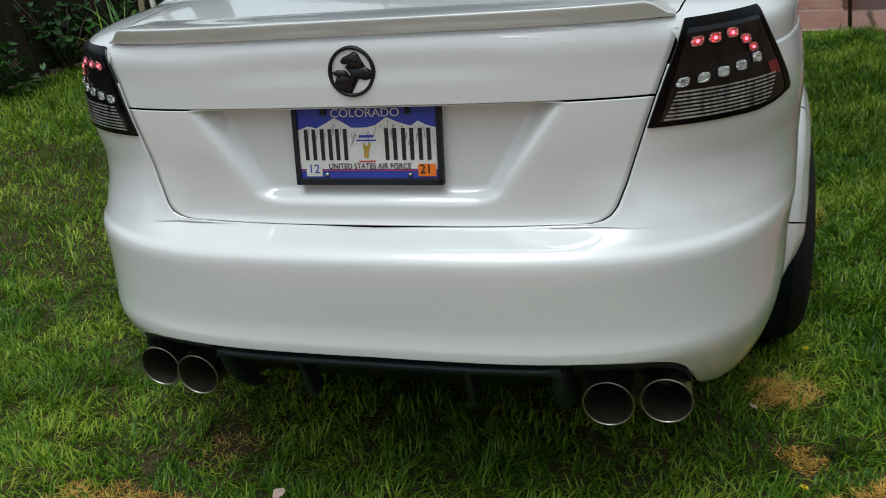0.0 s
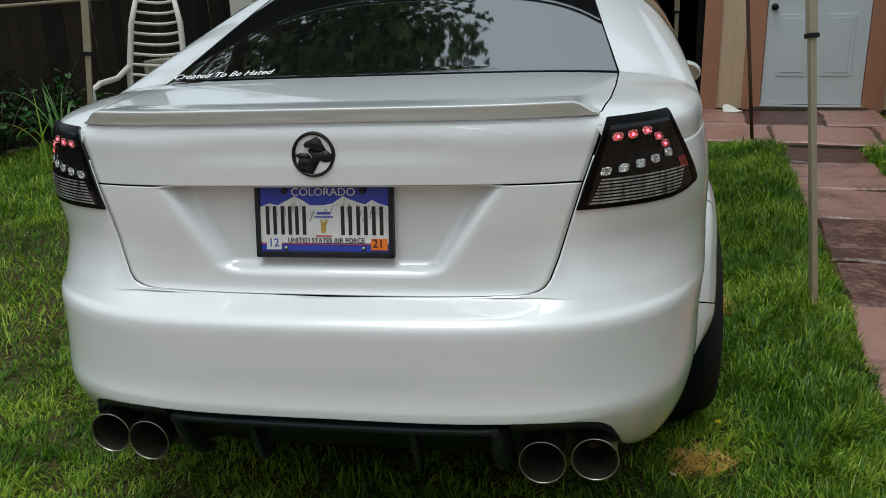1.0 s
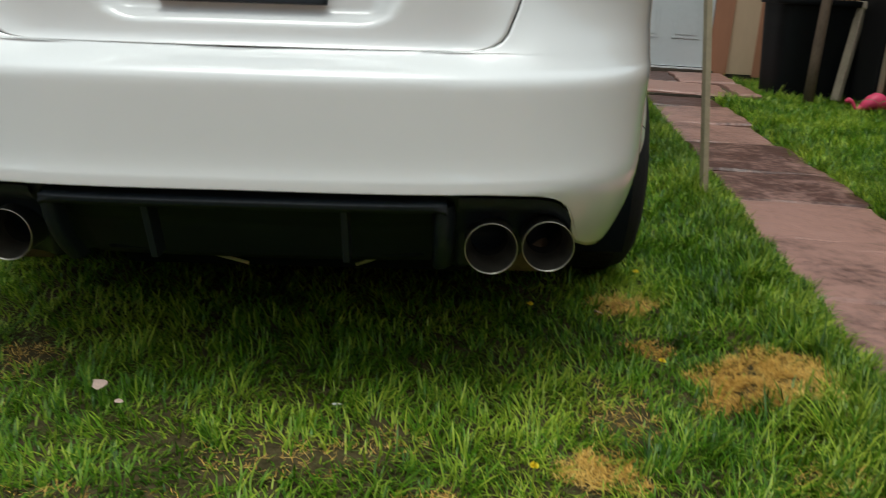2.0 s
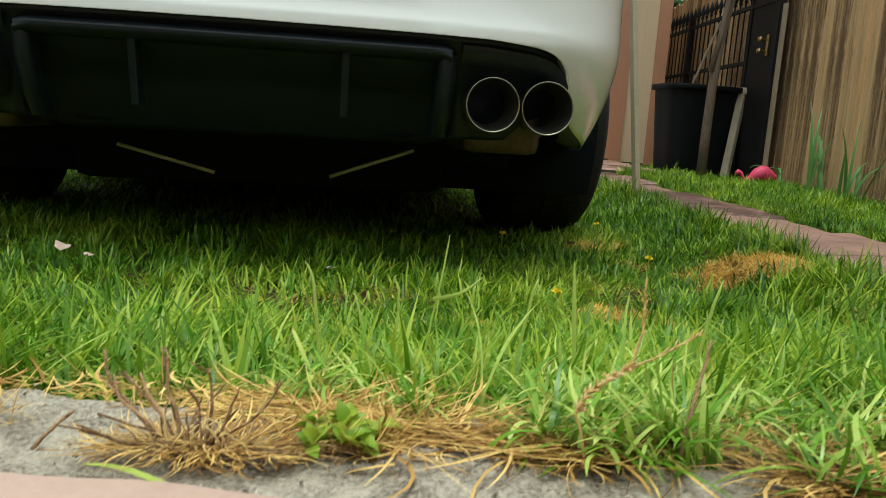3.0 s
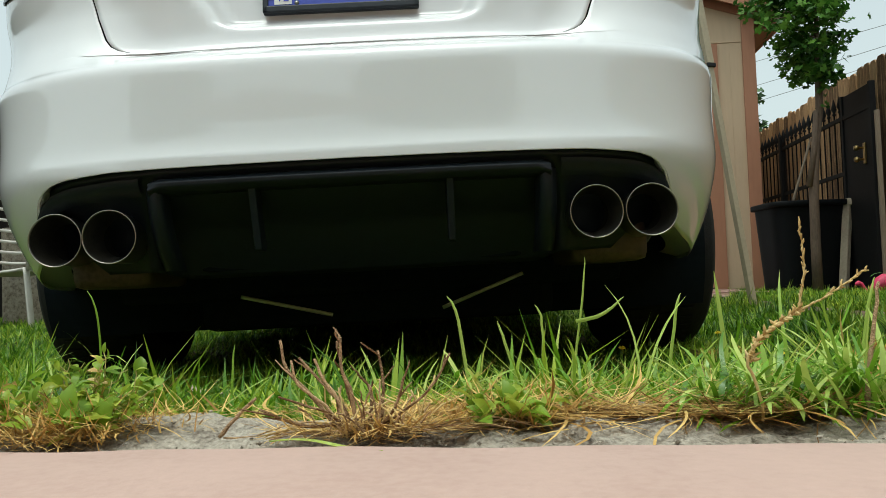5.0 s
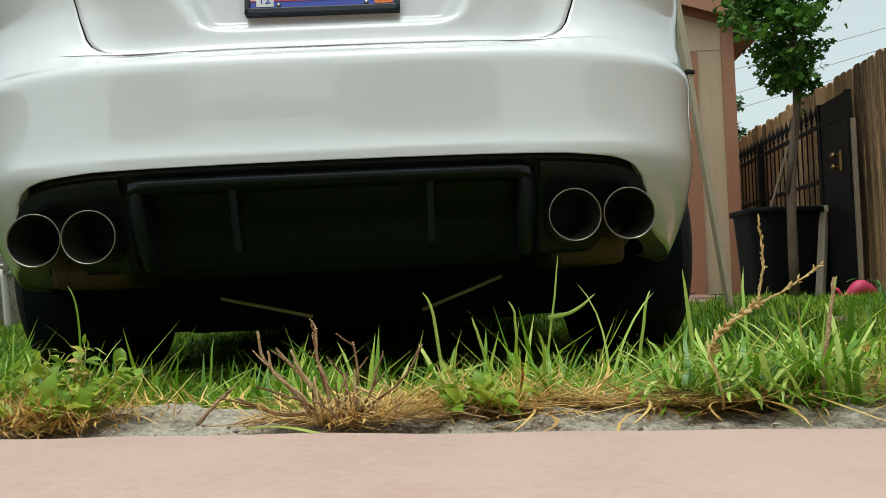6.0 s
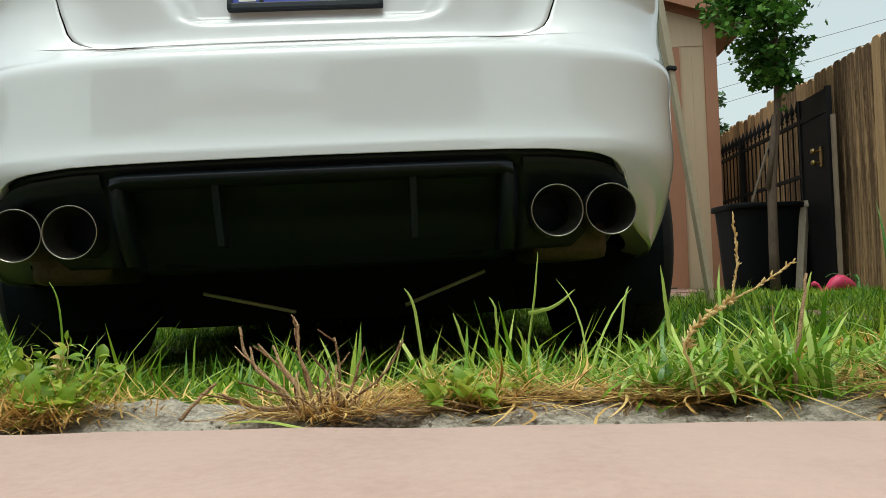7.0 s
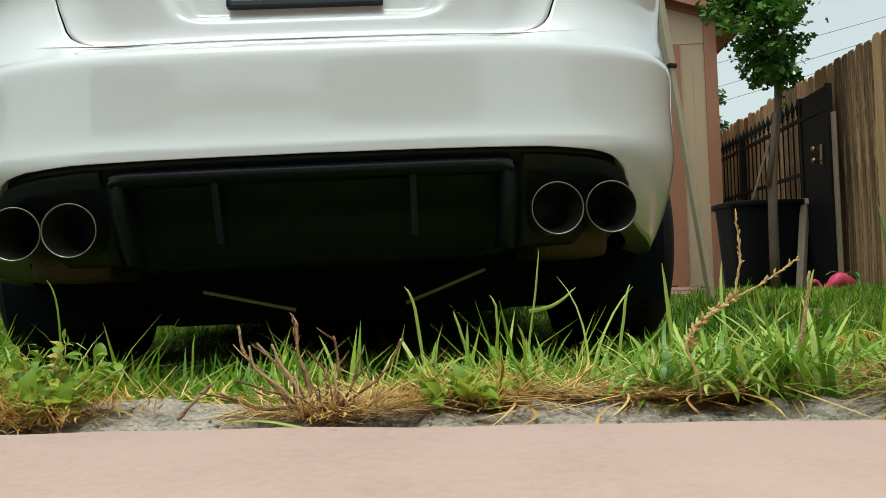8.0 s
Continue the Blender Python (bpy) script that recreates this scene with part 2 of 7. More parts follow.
# ---- mesh helpers ----
def part(name, bm, material, parent=None, label="", smooth=True):
    """One mesh object from a bmesh or (verts, faces), under a thing or a part."""
    me = bpy.data.meshes.new(name)
    if isinstance(bm, tuple):
        me.from_pydata([tuple(v) for v in bm[0]], [], [tuple(f) for f in bm[1]])
    else:
        bm.to_mesh(me)
        bm.free()
    me.materials.append(material)
    if smooth:
        for p in me.polygons:
            p.use_smooth = True
    me.update()
    ob = new(name, me)
    if parent is not None:
        ob.parent = parent
    if label:
        ob["label"] = label
    return ob


def thing(name, label, category, m=None, group="", kind=""):
    """A top-level Empty that carries parts."""
    e = new(name)
    e.empty_display_size = 0.1
    if m is not None:
        e.matrix_basis = m
    return tagged(e, label, category, group, kind)


def box(bm, x0, x1, y0, y1, z0, z1, bevel=0.0, m=None):
    """A box into a bmesh, with bevelled edges."""
    r = bmesh.ops.create_cube(bm, size=1)
    vs = r["verts"]
    for v in vs:
        v.co = Vector(((x0 + x1) / 2 + v.co.x * (x1 - x0), (y0 + y1) / 2 + v.co.y * (y1 - y0), (z0 + z1) / 2 + v.co.z * (z1 - z0)))
    if bevel:
        es = list({e for v in vs for e in v.link_edges})
        r2 = bmesh.ops.bevel(bm, geom=es, offset=bevel, segments=2, affect="EDGES", profile=0.6)
        vs = list({v for f in r2["faces"] for v in f.verts} | {v for v in vs if v.is_valid})
    if m is not None:
        bmesh.ops.transform(bm, matrix=m, verts=[v for v in vs if v.is_valid])
    return bm


def boxed(*a, **k):
    return box(bmesh.new(), *a, **k)


def grid(f, nu, nv, closed=False):
    """Verts and faces of a patch: f(u, v) for u, v in 0..1."""
    v = [f(i / nu, j / nv) for j in range(nv + 1) for i in range(nu + 1)]
    q = [(j * (nu + 1) + i, j * (nu + 1) + i + 1, (j + 1) * (nu + 1) + i + 1, (j + 1) * (nu + 1) + i) for j in range(nv) for i in range(nu)]
    return v, q


def tube(pts, radii, n=10, cap=True):
    """Verts and faces of a tube along points."""
    V, F = [], []
    pts = [Vector(p) for p in pts]
    side = None
    for k, p in enumerate(pts):
        d = (pts[min(k + 1, len(pts) - 1)] - pts[max(k - 1, 0)]).normalized()
        if side is None:
            side = d.orthogonal().normalized()
        side = (side - d * side.dot(d)).normalized()
        up = d.cross(side)
        r = radii[k] if isinstance(radii, (list, tuple)) else radii
        for i in range(n):
            a = 2 * math.pi * i / n
            V.append(p + side * (r * math.cos(a)) + up * (r * math.sin(a)))
    for k in range(len(pts) - 1):
        for i in range(n):
            F.append((k * n + i, k * n + (i + 1) % n, (k + 1) * n + (i + 1) % n, (k + 1) * n + i))
    if cap:
        F.append(tuple(range(n))[::-1])
        F.append(tuple((len(pts) - 1) * n + i for i in range(n)))
    return V, F


def join(*ms):
    V, F = [], []
    for v, f in ms:
        o = len(V)
        V += list(v)
        F += [tuple(i + o for i in q) for q in f]
    return V, F


def lathe(profile, n=40, axis="y", centre=(0, 0, 0)):
    """Verts and faces of a turned shape: profile of (radius, along)."""
    V, F = [], []
    c = Vector(centre)
    for r, a in profile:
        for i in range(n):
            t = 2 * math.pi * i / n
            p = {"y": Vector((r * math.cos(t), a, r * math.sin(t))), "x": Vector((a, r * math.cos(t), r * math.sin(t))),
                 "z": Vector((r * math.cos(t), r * math.sin(t), a))}[axis]
            V.append(c + p)
    for k in range(len(profile) - 1):
        for i in range(n):
            F.append((k * n + i, k * n + (i + 1) % n, (k + 1) * n + (i + 1) % n, (k + 1) * n + i))
    return V, F


def solid(ob, t, offset=-1.0):
    s = ob.modifiers.new("thickness", "SOLIDIFY")
    s.thickness, s.offset = t, offset
    return ob


def lettering(name, text, size, m, material, parent, sx=1.0, shear=0.0, label=""):
    """Words in the built-in font as a thin mesh, centred, standing in the plane of x and z."""
    cu = bpy.data.curves.new(name, "FONT")
    cu.body, cu.size, cu.align_x, cu.align_y, cu.extrude, cu.shear = text, size, "CENTER", "CENTER", 0.0004, shear
    tmp = bpy.data.objects.new(name, cu)
    scene.collection.objects.link(tmp)
    dg = bpy.context.evaluated_depsgraph_get()
    me = bpy.data.meshes.new_from_object(tmp.evaluated_get(dg))
    bpy.data.objects.remove(tmp)
    me.transform(m @ Matrix.Rotation(radians(90), 4, "X") @ Matrix.Diagonal((sx, 1, 1, 1)))
    me.materials.clear()
    me.materials.append(material)
    ob = new(name, me)
    ob.parent = parent
    if label:
        ob["label"] = label
    return ob


def lerp(x, xs, ys):
    return float(np.interp(x, xs, ys))


def flowing(xs, ys, n=600):
    """A smooth curve through points that does not overshoot."""
    xs, ys = np.asarray(xs, float), np.asarray(ys, float)
    h, d = np.diff(xs), np.diff(ys) / np.diff(xs)
    m = np.zeros(len(xs))
    for i in range(1, len(xs) - 1):
        if d[i - 1] * d[i] > 0:
            w1, w2 = 2 * h[i] + h[i - 1], h[i] + 2 * h[i - 1]
            m[i] = (w1 + w2) / (w1 / d[i - 1] + w2 / d[i])
    m[0], m[-1] = d[0], d[-1]
    gx = np.unique(np.concatenate([np.linspace(xs[0], xs[-1], n), xs]))
    k = np.clip(np.searchsorted(xs, gx, side="right") - 1, 0, len(h) - 1)
    t = (gx - xs[k]) / h[k]
    gy = ys[k] * (1 + 2 * t) * (1 - t) ** 2 + h[k] * m[k] * t * (1 - t) ** 2 + ys[k + 1] * t * t * (3 - 2 * t) + h[k] * m[k + 1] * t * t * (t - 1)
    return lambda x: float(np.interp(x, gx, gy))


def spline(xs, ys, n=900):
    """A natural cubic curve through points: no kinks in its bending."""
    xs, ys = np.asarray(xs, float), np.asarray(ys, float)
    h = np.diff(xs)
    m = len(xs)
    A, r = np.eye(m), np.zeros(m)
    for i in range(1, m - 1):
        A[i, i - 1], A[i, i], A[i, i + 1] = h[i - 1], 2 * (h[i - 1] + h[i]), h[i]
        r[i] = 6 * ((ys[i + 1] - ys[i]) / h[i] - (ys[i] - ys[i - 1]) / h[i - 1])
    M = np.linalg.solve(A, r)
    gx = np.linspace(xs[0], xs[-1], n * 4)
    k = np.clip(np.searchsorted(xs, gx, side="right") - 1, 0, m - 2)
    a, b = xs[k + 1] - gx, gx - xs[k]
    gy = (M[k] * a ** 3 + M[k + 1] * b ** 3) / (6 * h[k]) + (ys[k] / h[k] - M[k] * h[k] / 6) * a + (ys[k + 1] / h[k] - M[k + 1] * h[k] / 6) * b
    return lambda x: float(np.interp(x, gx, gy))


def smooth01(x):
    x = max(0.0, min(1.0, x))
    return x * x * (3 - 2 * x)


def blades(name, base, length, width, lean, azim, bend, material, parent=None, segs=2, swirl=0.0):
    """Many grass blades in one mesh: arrays of root places, lengths, widths, leans (rad), headings and bends."""
    N = len(length)
    base = np.asarray(base, float)
    L, Wd, ln, az, bd = (np.broadcast_to(np.asarray(a, float), (N,)) for a in (length, width, lean, azim, bend))
    rows = []
    pos = base.copy()
    ang = ln.copy()
    for k in range(segs + 1):
        hx, hy = np.cos(az), np.sin(az)
        sx, sy = -hy, hx
        if k < segs:
            w = Wd * (1.0 - 0.45 * (k / segs) ** 2)
            off = np.stack([sx * w / 2, sy * w / 2, np.zeros(N)], 1)
            rows += [pos - off, pos + off]
        else:
            rows += [pos]
        step = L / segs
        pos = pos + np.stack([hx * np.sin(ang) * step, hy * np.sin(ang) * step, np.cos(ang) * step], 1)
        ang = ang + bd / segs
        az = az + swirl / segs
    nv = 2 * segs + 1
    V = np.stack(rows, 1).reshape(-1, 3)
    o = (np.arange(N) * nv)[:, None]
    tris = []
    for k in range(segs - 1):
        a, b, c, d = 2 * k, 2 * k + 1, 2 * k + 3, 2 * k + 2
        tris += [o + np.array([[a, b, c]]), o + np.array([[a, c, d]])]
    k = segs - 1
    tris.append(o + np.array([[2 * k, 2 * k + 1, 2 * k + 2]]))
    T = np.concatenate(tris, 0)
    me = bpy.data.meshes.new(name)
    me.vertices.add(len(V))
    me.vertices.foreach_set("co", V.astype(np.float32).ravel())
    me.loops.add(T.size)
    me.loops.foreach_set("vertex_index", T.astype(np.int32).ravel())
    me.polygons.add(len(T))
    me.polygons.foreach_set("loop_start", np.arange(0, T.size, 3, dtype=np.int32))
    me.update(calc_edges=True)
    me.materials.append(material)
    ob = new(name, me)
    if parent is not None:
        ob.parent = parent
    return ob

# ---- the yard: its own axes, turned a little from the car's ----
E1, E2 = Vector((0.9932, -0.1167, 0)), Vector((0.1167, 0.9932, 0))
YARD = Matrix(((E1.x, E2.x, 0, 0), (E1.y, E2.y, 0, 0), (0, 0, 1, 0), (0, 0, 0, 1)))


def yard(u, v, z=0.0):
    return Vector((E1.x * u + E2.x * v, E1.y * u + E2.y * v, z))


SLAB_TOP = 0.162
SLAB_EDGE = -1.21


def ground_z(x, y):
    """The lawn: level round the car, humped beside the path, rising to the patio slab."""
    v = 0.1167 * x + 0.9932 * y
    u = 0.9932 * x - 0.1167 * y
    trough = 0.045 * smooth01((u - 1.37) / 0.05) * smooth01((2.0 - u) / 0.05) * smooth01((v + 1.2) / 0.1) * smooth01((5.55 - v) / 0.1)
    crown = 0.06 * math.exp(-((u - 1.17) / 0.15) ** 2) * smooth01((v + 0.6) / 0.6) * smooth01((5.6 - v) / 0.5)
    return 0.138 * smooth01((-0.30 - v) / 0.92) + crown - trough + 0.012 * noise.noise((x * 1.7, y * 1.7, 0.3))


def ground():
    xs = sorted(set([-400, -150, -60, -30, -15] + list(np.arange(-8, 0.5, 0.25)) + list(np.arange(0.5, 2.3, 0.06)) + list(np.arange(2.5, 8.01, 0.25)) + [15, 30, 60, 150, 400]))
    ys = sorted(set([-400, -150, -60, -30, -15] + list(np.arange(-8, -2.01, 0.5)) + list(np.arange(-2, 8.01, 0.2)) + [10, 15, 30, 60, 150, 400]))
    V = [(x, y, ground_z(x, y) if abs(x) < 9 and -9 < y < 9 else (0.0 if y > -1 else 0.1)) for y in ys for x in xs]
    n = len(xs)
    F = [(j * n + i, j * n + i + 1, (j + 1) * n + i + 1, (j + 1) * n + i) for j in range(len(ys) - 1) for i in range(n - 1)]
    g = part("ground", (V, F), soil)
    return tagged(g, "dark lawn soil and thatch under the grass", "ground", kind="structure")


ground()


def patio():
    """The raised patio slab: red-painted top, bare and crumbled along the edge to the lawn."""
    t = thing("pavement_patio", "worn red-painted concrete patio slab with a bare crumbling edge", "patio", YARD, kind="structure")
    u0, u1, v0 = -6.0, 3.1, -8.9

    def top(u, v):
        return u0 + (u1 - u0) * u, v

    us = [-6, -4, -2.5, -1.5] + list(np.arange(-1.2, -0.6, 0.02)) + list(np.arange(-0.6, 0.9, 0.006)) + list(np.arange(0.9, 1.6, 0.02)) + [1.8, 2.2, 2.6, 3.1]

    def paint_end(u):
        return -1.335 + 0.012 * noise.noise((u * 3, 0, 0)) + 0.007 * noise.noise((u * 17, 2, 0))

    V, F = [], []
    m = 5
    for u in us:
        e = paint_end(u)
        for k, (v, z) in enumerate([(v0, SLAB_TOP), (-2.2, SLAB_TOP), (e - 0.12, SLAB_TOP + 0.0005), (e - 0.004, SLAB_TOP + 0.001), (e, SLAB_TOP - 0.0015)]):
            V.append((u, v, z))
    for i in range(len(us) - 1):
        for k in range(m - 1):
            F.append((i * m + k, (i + 1) * m + k, (i + 1) * m + k + 1, i * m + k + 1))
    part("painted_surface", (V, F), concrete_red, t, "worn dusty red floor paint")

    vs = [-1.46, -1.40, -1.37] + list(np.linspace(-1.36, SLAB_EDGE, 34))
    V, F = [], []
    for u in us:
        for k, v in enumerate(vs):
            z = SLAB_TOP - 0.0035 + 0.005 * noise.noise((u * 14, v * 14, 1)) + 0.004 * noise.noise((u * 45, v * 60, 3)) + 0.0026 * noise.noise((u * 130, v * 150, 5))
            crack = abs(v - (-1.262 + 0.02 * noise.noise((u * 5, 7, 0)) + 0.008 * noise.noise((u * 30, 2, 0))))
            z -= 0.010 * max(0, 1 - crack / 0.007)
            crust = v + 1.300 + 0.03 * noise.noise((u * 8, 1, 3)) + 0.010 * noise.noise((u * 35, 1, 3))
            z += 0.0045 * smooth01(crust / 0.006) - 0.002
            z -= 0.03 * smooth01((v - (SLAB_EDGE - 0.03)) / 0.03)
            if v < paint_end(u) - 0.003:
                z = SLAB_TOP - 0.006
            V.append((u, v + 0.012 * noise.noise((u * 9, 5, 0)) * (1 if k > 24 else 0), z))
        V.append((u, SLAB_EDGE + 0.004, 0.0))
    m = len(vs) + 1
    for i in range(len(us) - 1):
        for k in range(m - 1):
            F.append((i * m + k, (i + 1) * m + k, (i + 1) * m + k + 1, i * m + k + 1))
    part("bare_edge", (V, F), concrete_edge, t, "bare grey crumbling concrete edge")
    part("slab_body", boxed(u0, u1, v0, -1.47, -0.1, SLAB_TOP - 0.006), concrete_edge, t)


patio()


def wall_strip(name, u0, u1, v0, v1, z0, z1, material, parent, bevel=0.004, label=""):
    return part(name, boxed(u0, u1, v0, v1, z0, z1, bevel), material, parent, label, smooth=False)


HV = 7.24


def house():
    h = thing("wall_house", "tan-sided house gable with brown trim boards and an open dark garage bay", "house", YARD, kind="structure")
    # gable wall right of the garage bay, with a hole for the door
    slope = 0.33
    eave = 2.86

    def top(u):
        return eave + (2.775 - u) * slope

    def panel(name, u0, u1, z0, z1a, z1b, v, th, material, label=""):
        V = [(u0, v, z0), (u1, v, z0), (u1, v, z1b), (u0, v, z1a), (u0, v + th, z0), (u1, v + th, z0), (u1, v + th, z1b), (u0, v + th, z1a)]
        F = [(0, 1, 2, 3), (5, 4, 7, 6), (4, 0, 3, 7), (1, 5, 6, 2), (3, 2, 6, 7), (4, 5, 1, 0)]
        return part(name, (V, F), material, h, label, smooth=False)

    panel("siding", 0.74, 1.20, 0.05, 2.61, 2.61, HV, 0.12, siding, "smooth tan panel siding")
    panel("siding", 2.215, 2.765, 0.05, 2.61, 2.61, HV, 0.12, siding)
    panel("siding", 1.20, 2.215, 2.10, 2.61, 2.61, HV, 0.12, siding)
    panel("siding", -3.4, 2.765, 2.616, top(-3.4), top(2.765), HV, 0.12, siding)
    panel("siding", -3.4, 0.74, 2.30, 2.61, 2.61, HV, 0.12, siding)
    wall_strip("flashing", -3.4, 2.765, HV - 0.008, HV + 0.02, 2.609, 2.617, siding, h)
    for u in (2.52, 1.02):
        wall_strip("batten_groove", u, u + 0.006, HV - 0.003, HV + 0.02, 0.06, 2.5, siding, h)
    wall_strip("corner_board", 0.728, 0.888, HV - 0.022, HV + 0.01, 0.03, 2.29, trim_brown, h, label="brown painted corner board")
    wall_strip("corner_board", 2.645, 2.775, HV - 0.022, HV + 0.13, 0.03, eave + 0.02, trim_brown, h)
    wall_strip("casing", 1.125, 1.295, HV - 0.026, HV + 0.01, 0.04, 2.12, trim_brown, h)
    wall_strip("casing", 2.208, 2.392, HV - 0.026, HV + 0.01, 0.04, 2.60, trim_brown, h)
    wall_strip("casing", 1.297, 2.206, HV - 0.026, HV + 0.01, 2.05, 2.12, trim_brown, h)
    part("foundation", boxed(0.735, 2.78, HV + 0.01, HV + 0.2, -0.2, 0.048), mortar, h, smooth=False)
    # side wall and garage; the inside's want of light is put into its colour
    part("side_wall", boxed(2.65, 2.77, HV + 0.132, 14, 0.0, eave), siding, h, smooth=False)
    part("garage_back", boxed(-3.4, 2.6, 12.0, 12.1, 0, 3.2), unlit_room, h, smooth=False)
    part("garage_side", boxed(0.66, 0.76, HV + 0.125, 12, 0, 2.5), unlit_room, h, smooth=False)
    part("garage_side", boxed(-3.5, -3.4, HV, 12, 0, 2.78), unlit_room, h, smooth=False)
    part("garage_ceiling", boxed(-3.4, 0.66, HV + 0.125, 12, 2.5, 2.6), unlit_room, h, smooth=False)
    part("garage_floor", boxed(-3.4, 0.66, HV, 12, -0.05, 0.03), unlit_room, h, smooth=False)
    part("wall_behind_door", boxed(0.77, 2.6, HV + 0.3, HV + 0.4, 0, 2.5), unlit_room, h, smooth=False)
    # roof with rake board and soffit
    o = 0.20
    for name, dz, th, vv, material in (("roof_deck", 0.14, 0.05, HV - 0.16, roof_shingle), ("soffit", 0.09, 0.04, HV - 0.145, trim_brown)):
        ua, ub = -3.6, 2.775 + o
        V = []
        for v in (vv, 14):
            for u in (ua, ub):
                for d in (0, th):
                    V.append((u, v, top(u) + dz + d))
        F = [(0, 2, 3, 1), (4, 5, 7, 6), (0, 1, 5, 4), (2, 6, 7, 3), (1, 3, 7, 5), (0, 4, 6, 2)]
        part(name, (V, F), material, h, smooth=False)
    V = []
    for v in (HV - 0.18, HV - 0.155):
        for u in (-3.6, 2.775 + o):
            for d in (0.02, 0.20):
                V.append((u, v, top(u) + d))
    F = [(0, 2, 3, 1), (4, 5, 7, 6), (0, 1, 5, 4), (2, 6, 7, 3), (1, 3, 7, 5), (0, 4, 6, 2)]
    part("rake_board", (V, F), trim_brown, h, smooth=False)
    V = []
    for v in (HV - 0.022, HV - 0.002):
        for u in (-3.4, 2.64):
            for d in (-0.02, 0.09):
                V.append((u, v, top(u) + d))
    part("frieze_board", (V, F), trim_brown, h, smooth=False)
    part("eave_fascia", boxed(2.952, 2.978, HV - 0.15, 14, eave - 0.20, eave + 0.03, 0.003), trim_brown, h, smooth=False)
    part("eave_soffit", boxed(2.78, 2.95, HV - 0.15, 14, eave - 0.19, eave - 0.17), trim_brown, h, smooth=False)
    return h


house()


def door():
    d = thing("door_1", "closed white six-panel entry door with a dark round knob", "door", YARD @ pose(1.297, HV - 0.005, 0.085), kind="structure")
    W, Hh = 0.909, 1.96
    part("slab", boxed(0.003, W - 0.003, 0.0, 0.04, 0.012, Hh, 0.002), door_white, d, smooth=False)
    for u0 in (0.12, 0.52):
        for z0, z1 in ((0.28, 0.86), (1.0, 1.52), (1.60, 1.82)):
            bm = bmesh.new()
            box(bm, u0, u0 + 0.27, -0.006, 0.002, z0, z1, 0.005)
            box(bm, u0 + 0.035, u0 + 0.235, -0.010, -0.003, z0 + 0.035, z1 - 0.035, 0.005)
            part("panel", bm, door_white, d, smooth=False)
    part("knob", lathe([(0.0, -0.075), (0.022, -0.072), (0.03, -0.055), (0.024, -0.038), (0.011, -0.03), (0.011, -0.012), (0.032, -0.010), (0.032, 0.0)], 20, "y", (0.065, 0, 0.93)), iron, d, "dark metal knob")
    part("sill", boxed(-0.005, W + 0.005, -0.02, 0.06, -0.012, 0.006, 0.003), paint, d, "pale metal threshold", smooth=False)
    # dark brown strip below the sill
    part("step_edge", boxed(-0.06, W + 0.06, -0.03, 0.06, -0.08, -0.014, 0.006), mortar, d, "dark brown strip under the door", smooth=False)


door()


def path():
    """Red sandstone flags from the patio to the door."""
    p = thing("pavement_path", "uneven red sandstone flagstone path with dirt joints", "path", YARD, kind="structure")
    part("bed", boxed(1.36, 2.0, -1.2, 5.55, -0.08, -0.018), mortar, p, smooth=False)
    part("bed", boxed(0.55, 2.35, 5.5, 7.23, -0.06, 0.022), mortar, p, smooth=False)
    rng = random.Random(4)

    def flag(u0, u1, v0, v1, z, tilt):
        n = 9
        ring = []
        for k in range(4 * n):
            s, f = k // n, (k % n) / n
            c = [(u0 + (u1 - u0) * f, v0), (u1, v0 + (v1 - v0) * f), (u1 - (u1 - u0) * f, v1), (u0, v1 - (v1 - v0) * f)][s]
            w = 0.03
            ring.append((c[0] + w * noise.noise((c[0] * 4, c[1] * 4, s)), c[1] + w * noise.noise((c[0] * 5, c[1] * 5, 9 + s))))
        cu, cv = (u0 + u1) / 2, (v0 + v1) / 2
        V, F = [], []
        for q, (zz, k) in enumerate(((-0.05, 1.0), (z - 0.012, 1.0), (z, 0.965), (z + 0.004, 0.6))):
            for a, b in ring:
                x, y = cu + (a - cu) * k, cv + (b - cv) * k
                h = zz + (tilt * (x - cu) + 0.005 * noise.noise((x * 6, y * 6, 2)) if q else 0)
                V.append((x, y, h))
        N = len(ring)
        for q in range(3):
            for k in range(N):
                F.append((q * N + k, q * N + (k + 1) % N, (q + 1) * N + (k + 1) % N, (q + 1) * N + k))
        F.append(tuple(3 * N + k for k in range(N)))
        part("flagstone", (V, F), flagstone, p, smooth=False)

    v = -1.18
    while v < 5.45:
        L = rng.uniform(0.55, 0.95)
        if v < 0.35 < v + L:
            L = max(0.5, 0.36 - v)
        e = min(v + L, 5.5)
        a, b = 1.385 + rng.uniform(-0.05, 0.04), 1.965 + rng.uniform(-0.03, 0.04)
        if rng.random() < 0.25:
            c = rng.uniform(1.6, 1.75)
            flag(a, c, v, e - 0.02, 0.008, rng.uniform(-0.03, 0.03))
            flag(c + 0.02, b, v, e - 0.02, 0.006, rng.uniform(-0.03, 0.03))
        else:
            flag(a, b, v, e - 0.02, 0.008 + rng.uniform(-0.006, 0.008), rng.uniform(-0.03, 0.03))
        v = e
    for v0, v1 in ((5.52, 6.32), (6.34, 7.2)):
        u = 0.58
        while u < 2.3:
            w = rng.uniform(0.5, 0.85)
            flag(u, min(u + w, 2.36) - 0.02, v0, v1 - 0.02, 0.045 + rng.uniform(-0.006, 0.008), rng.uniform(-0.02, 0.02))
            u += w


path()


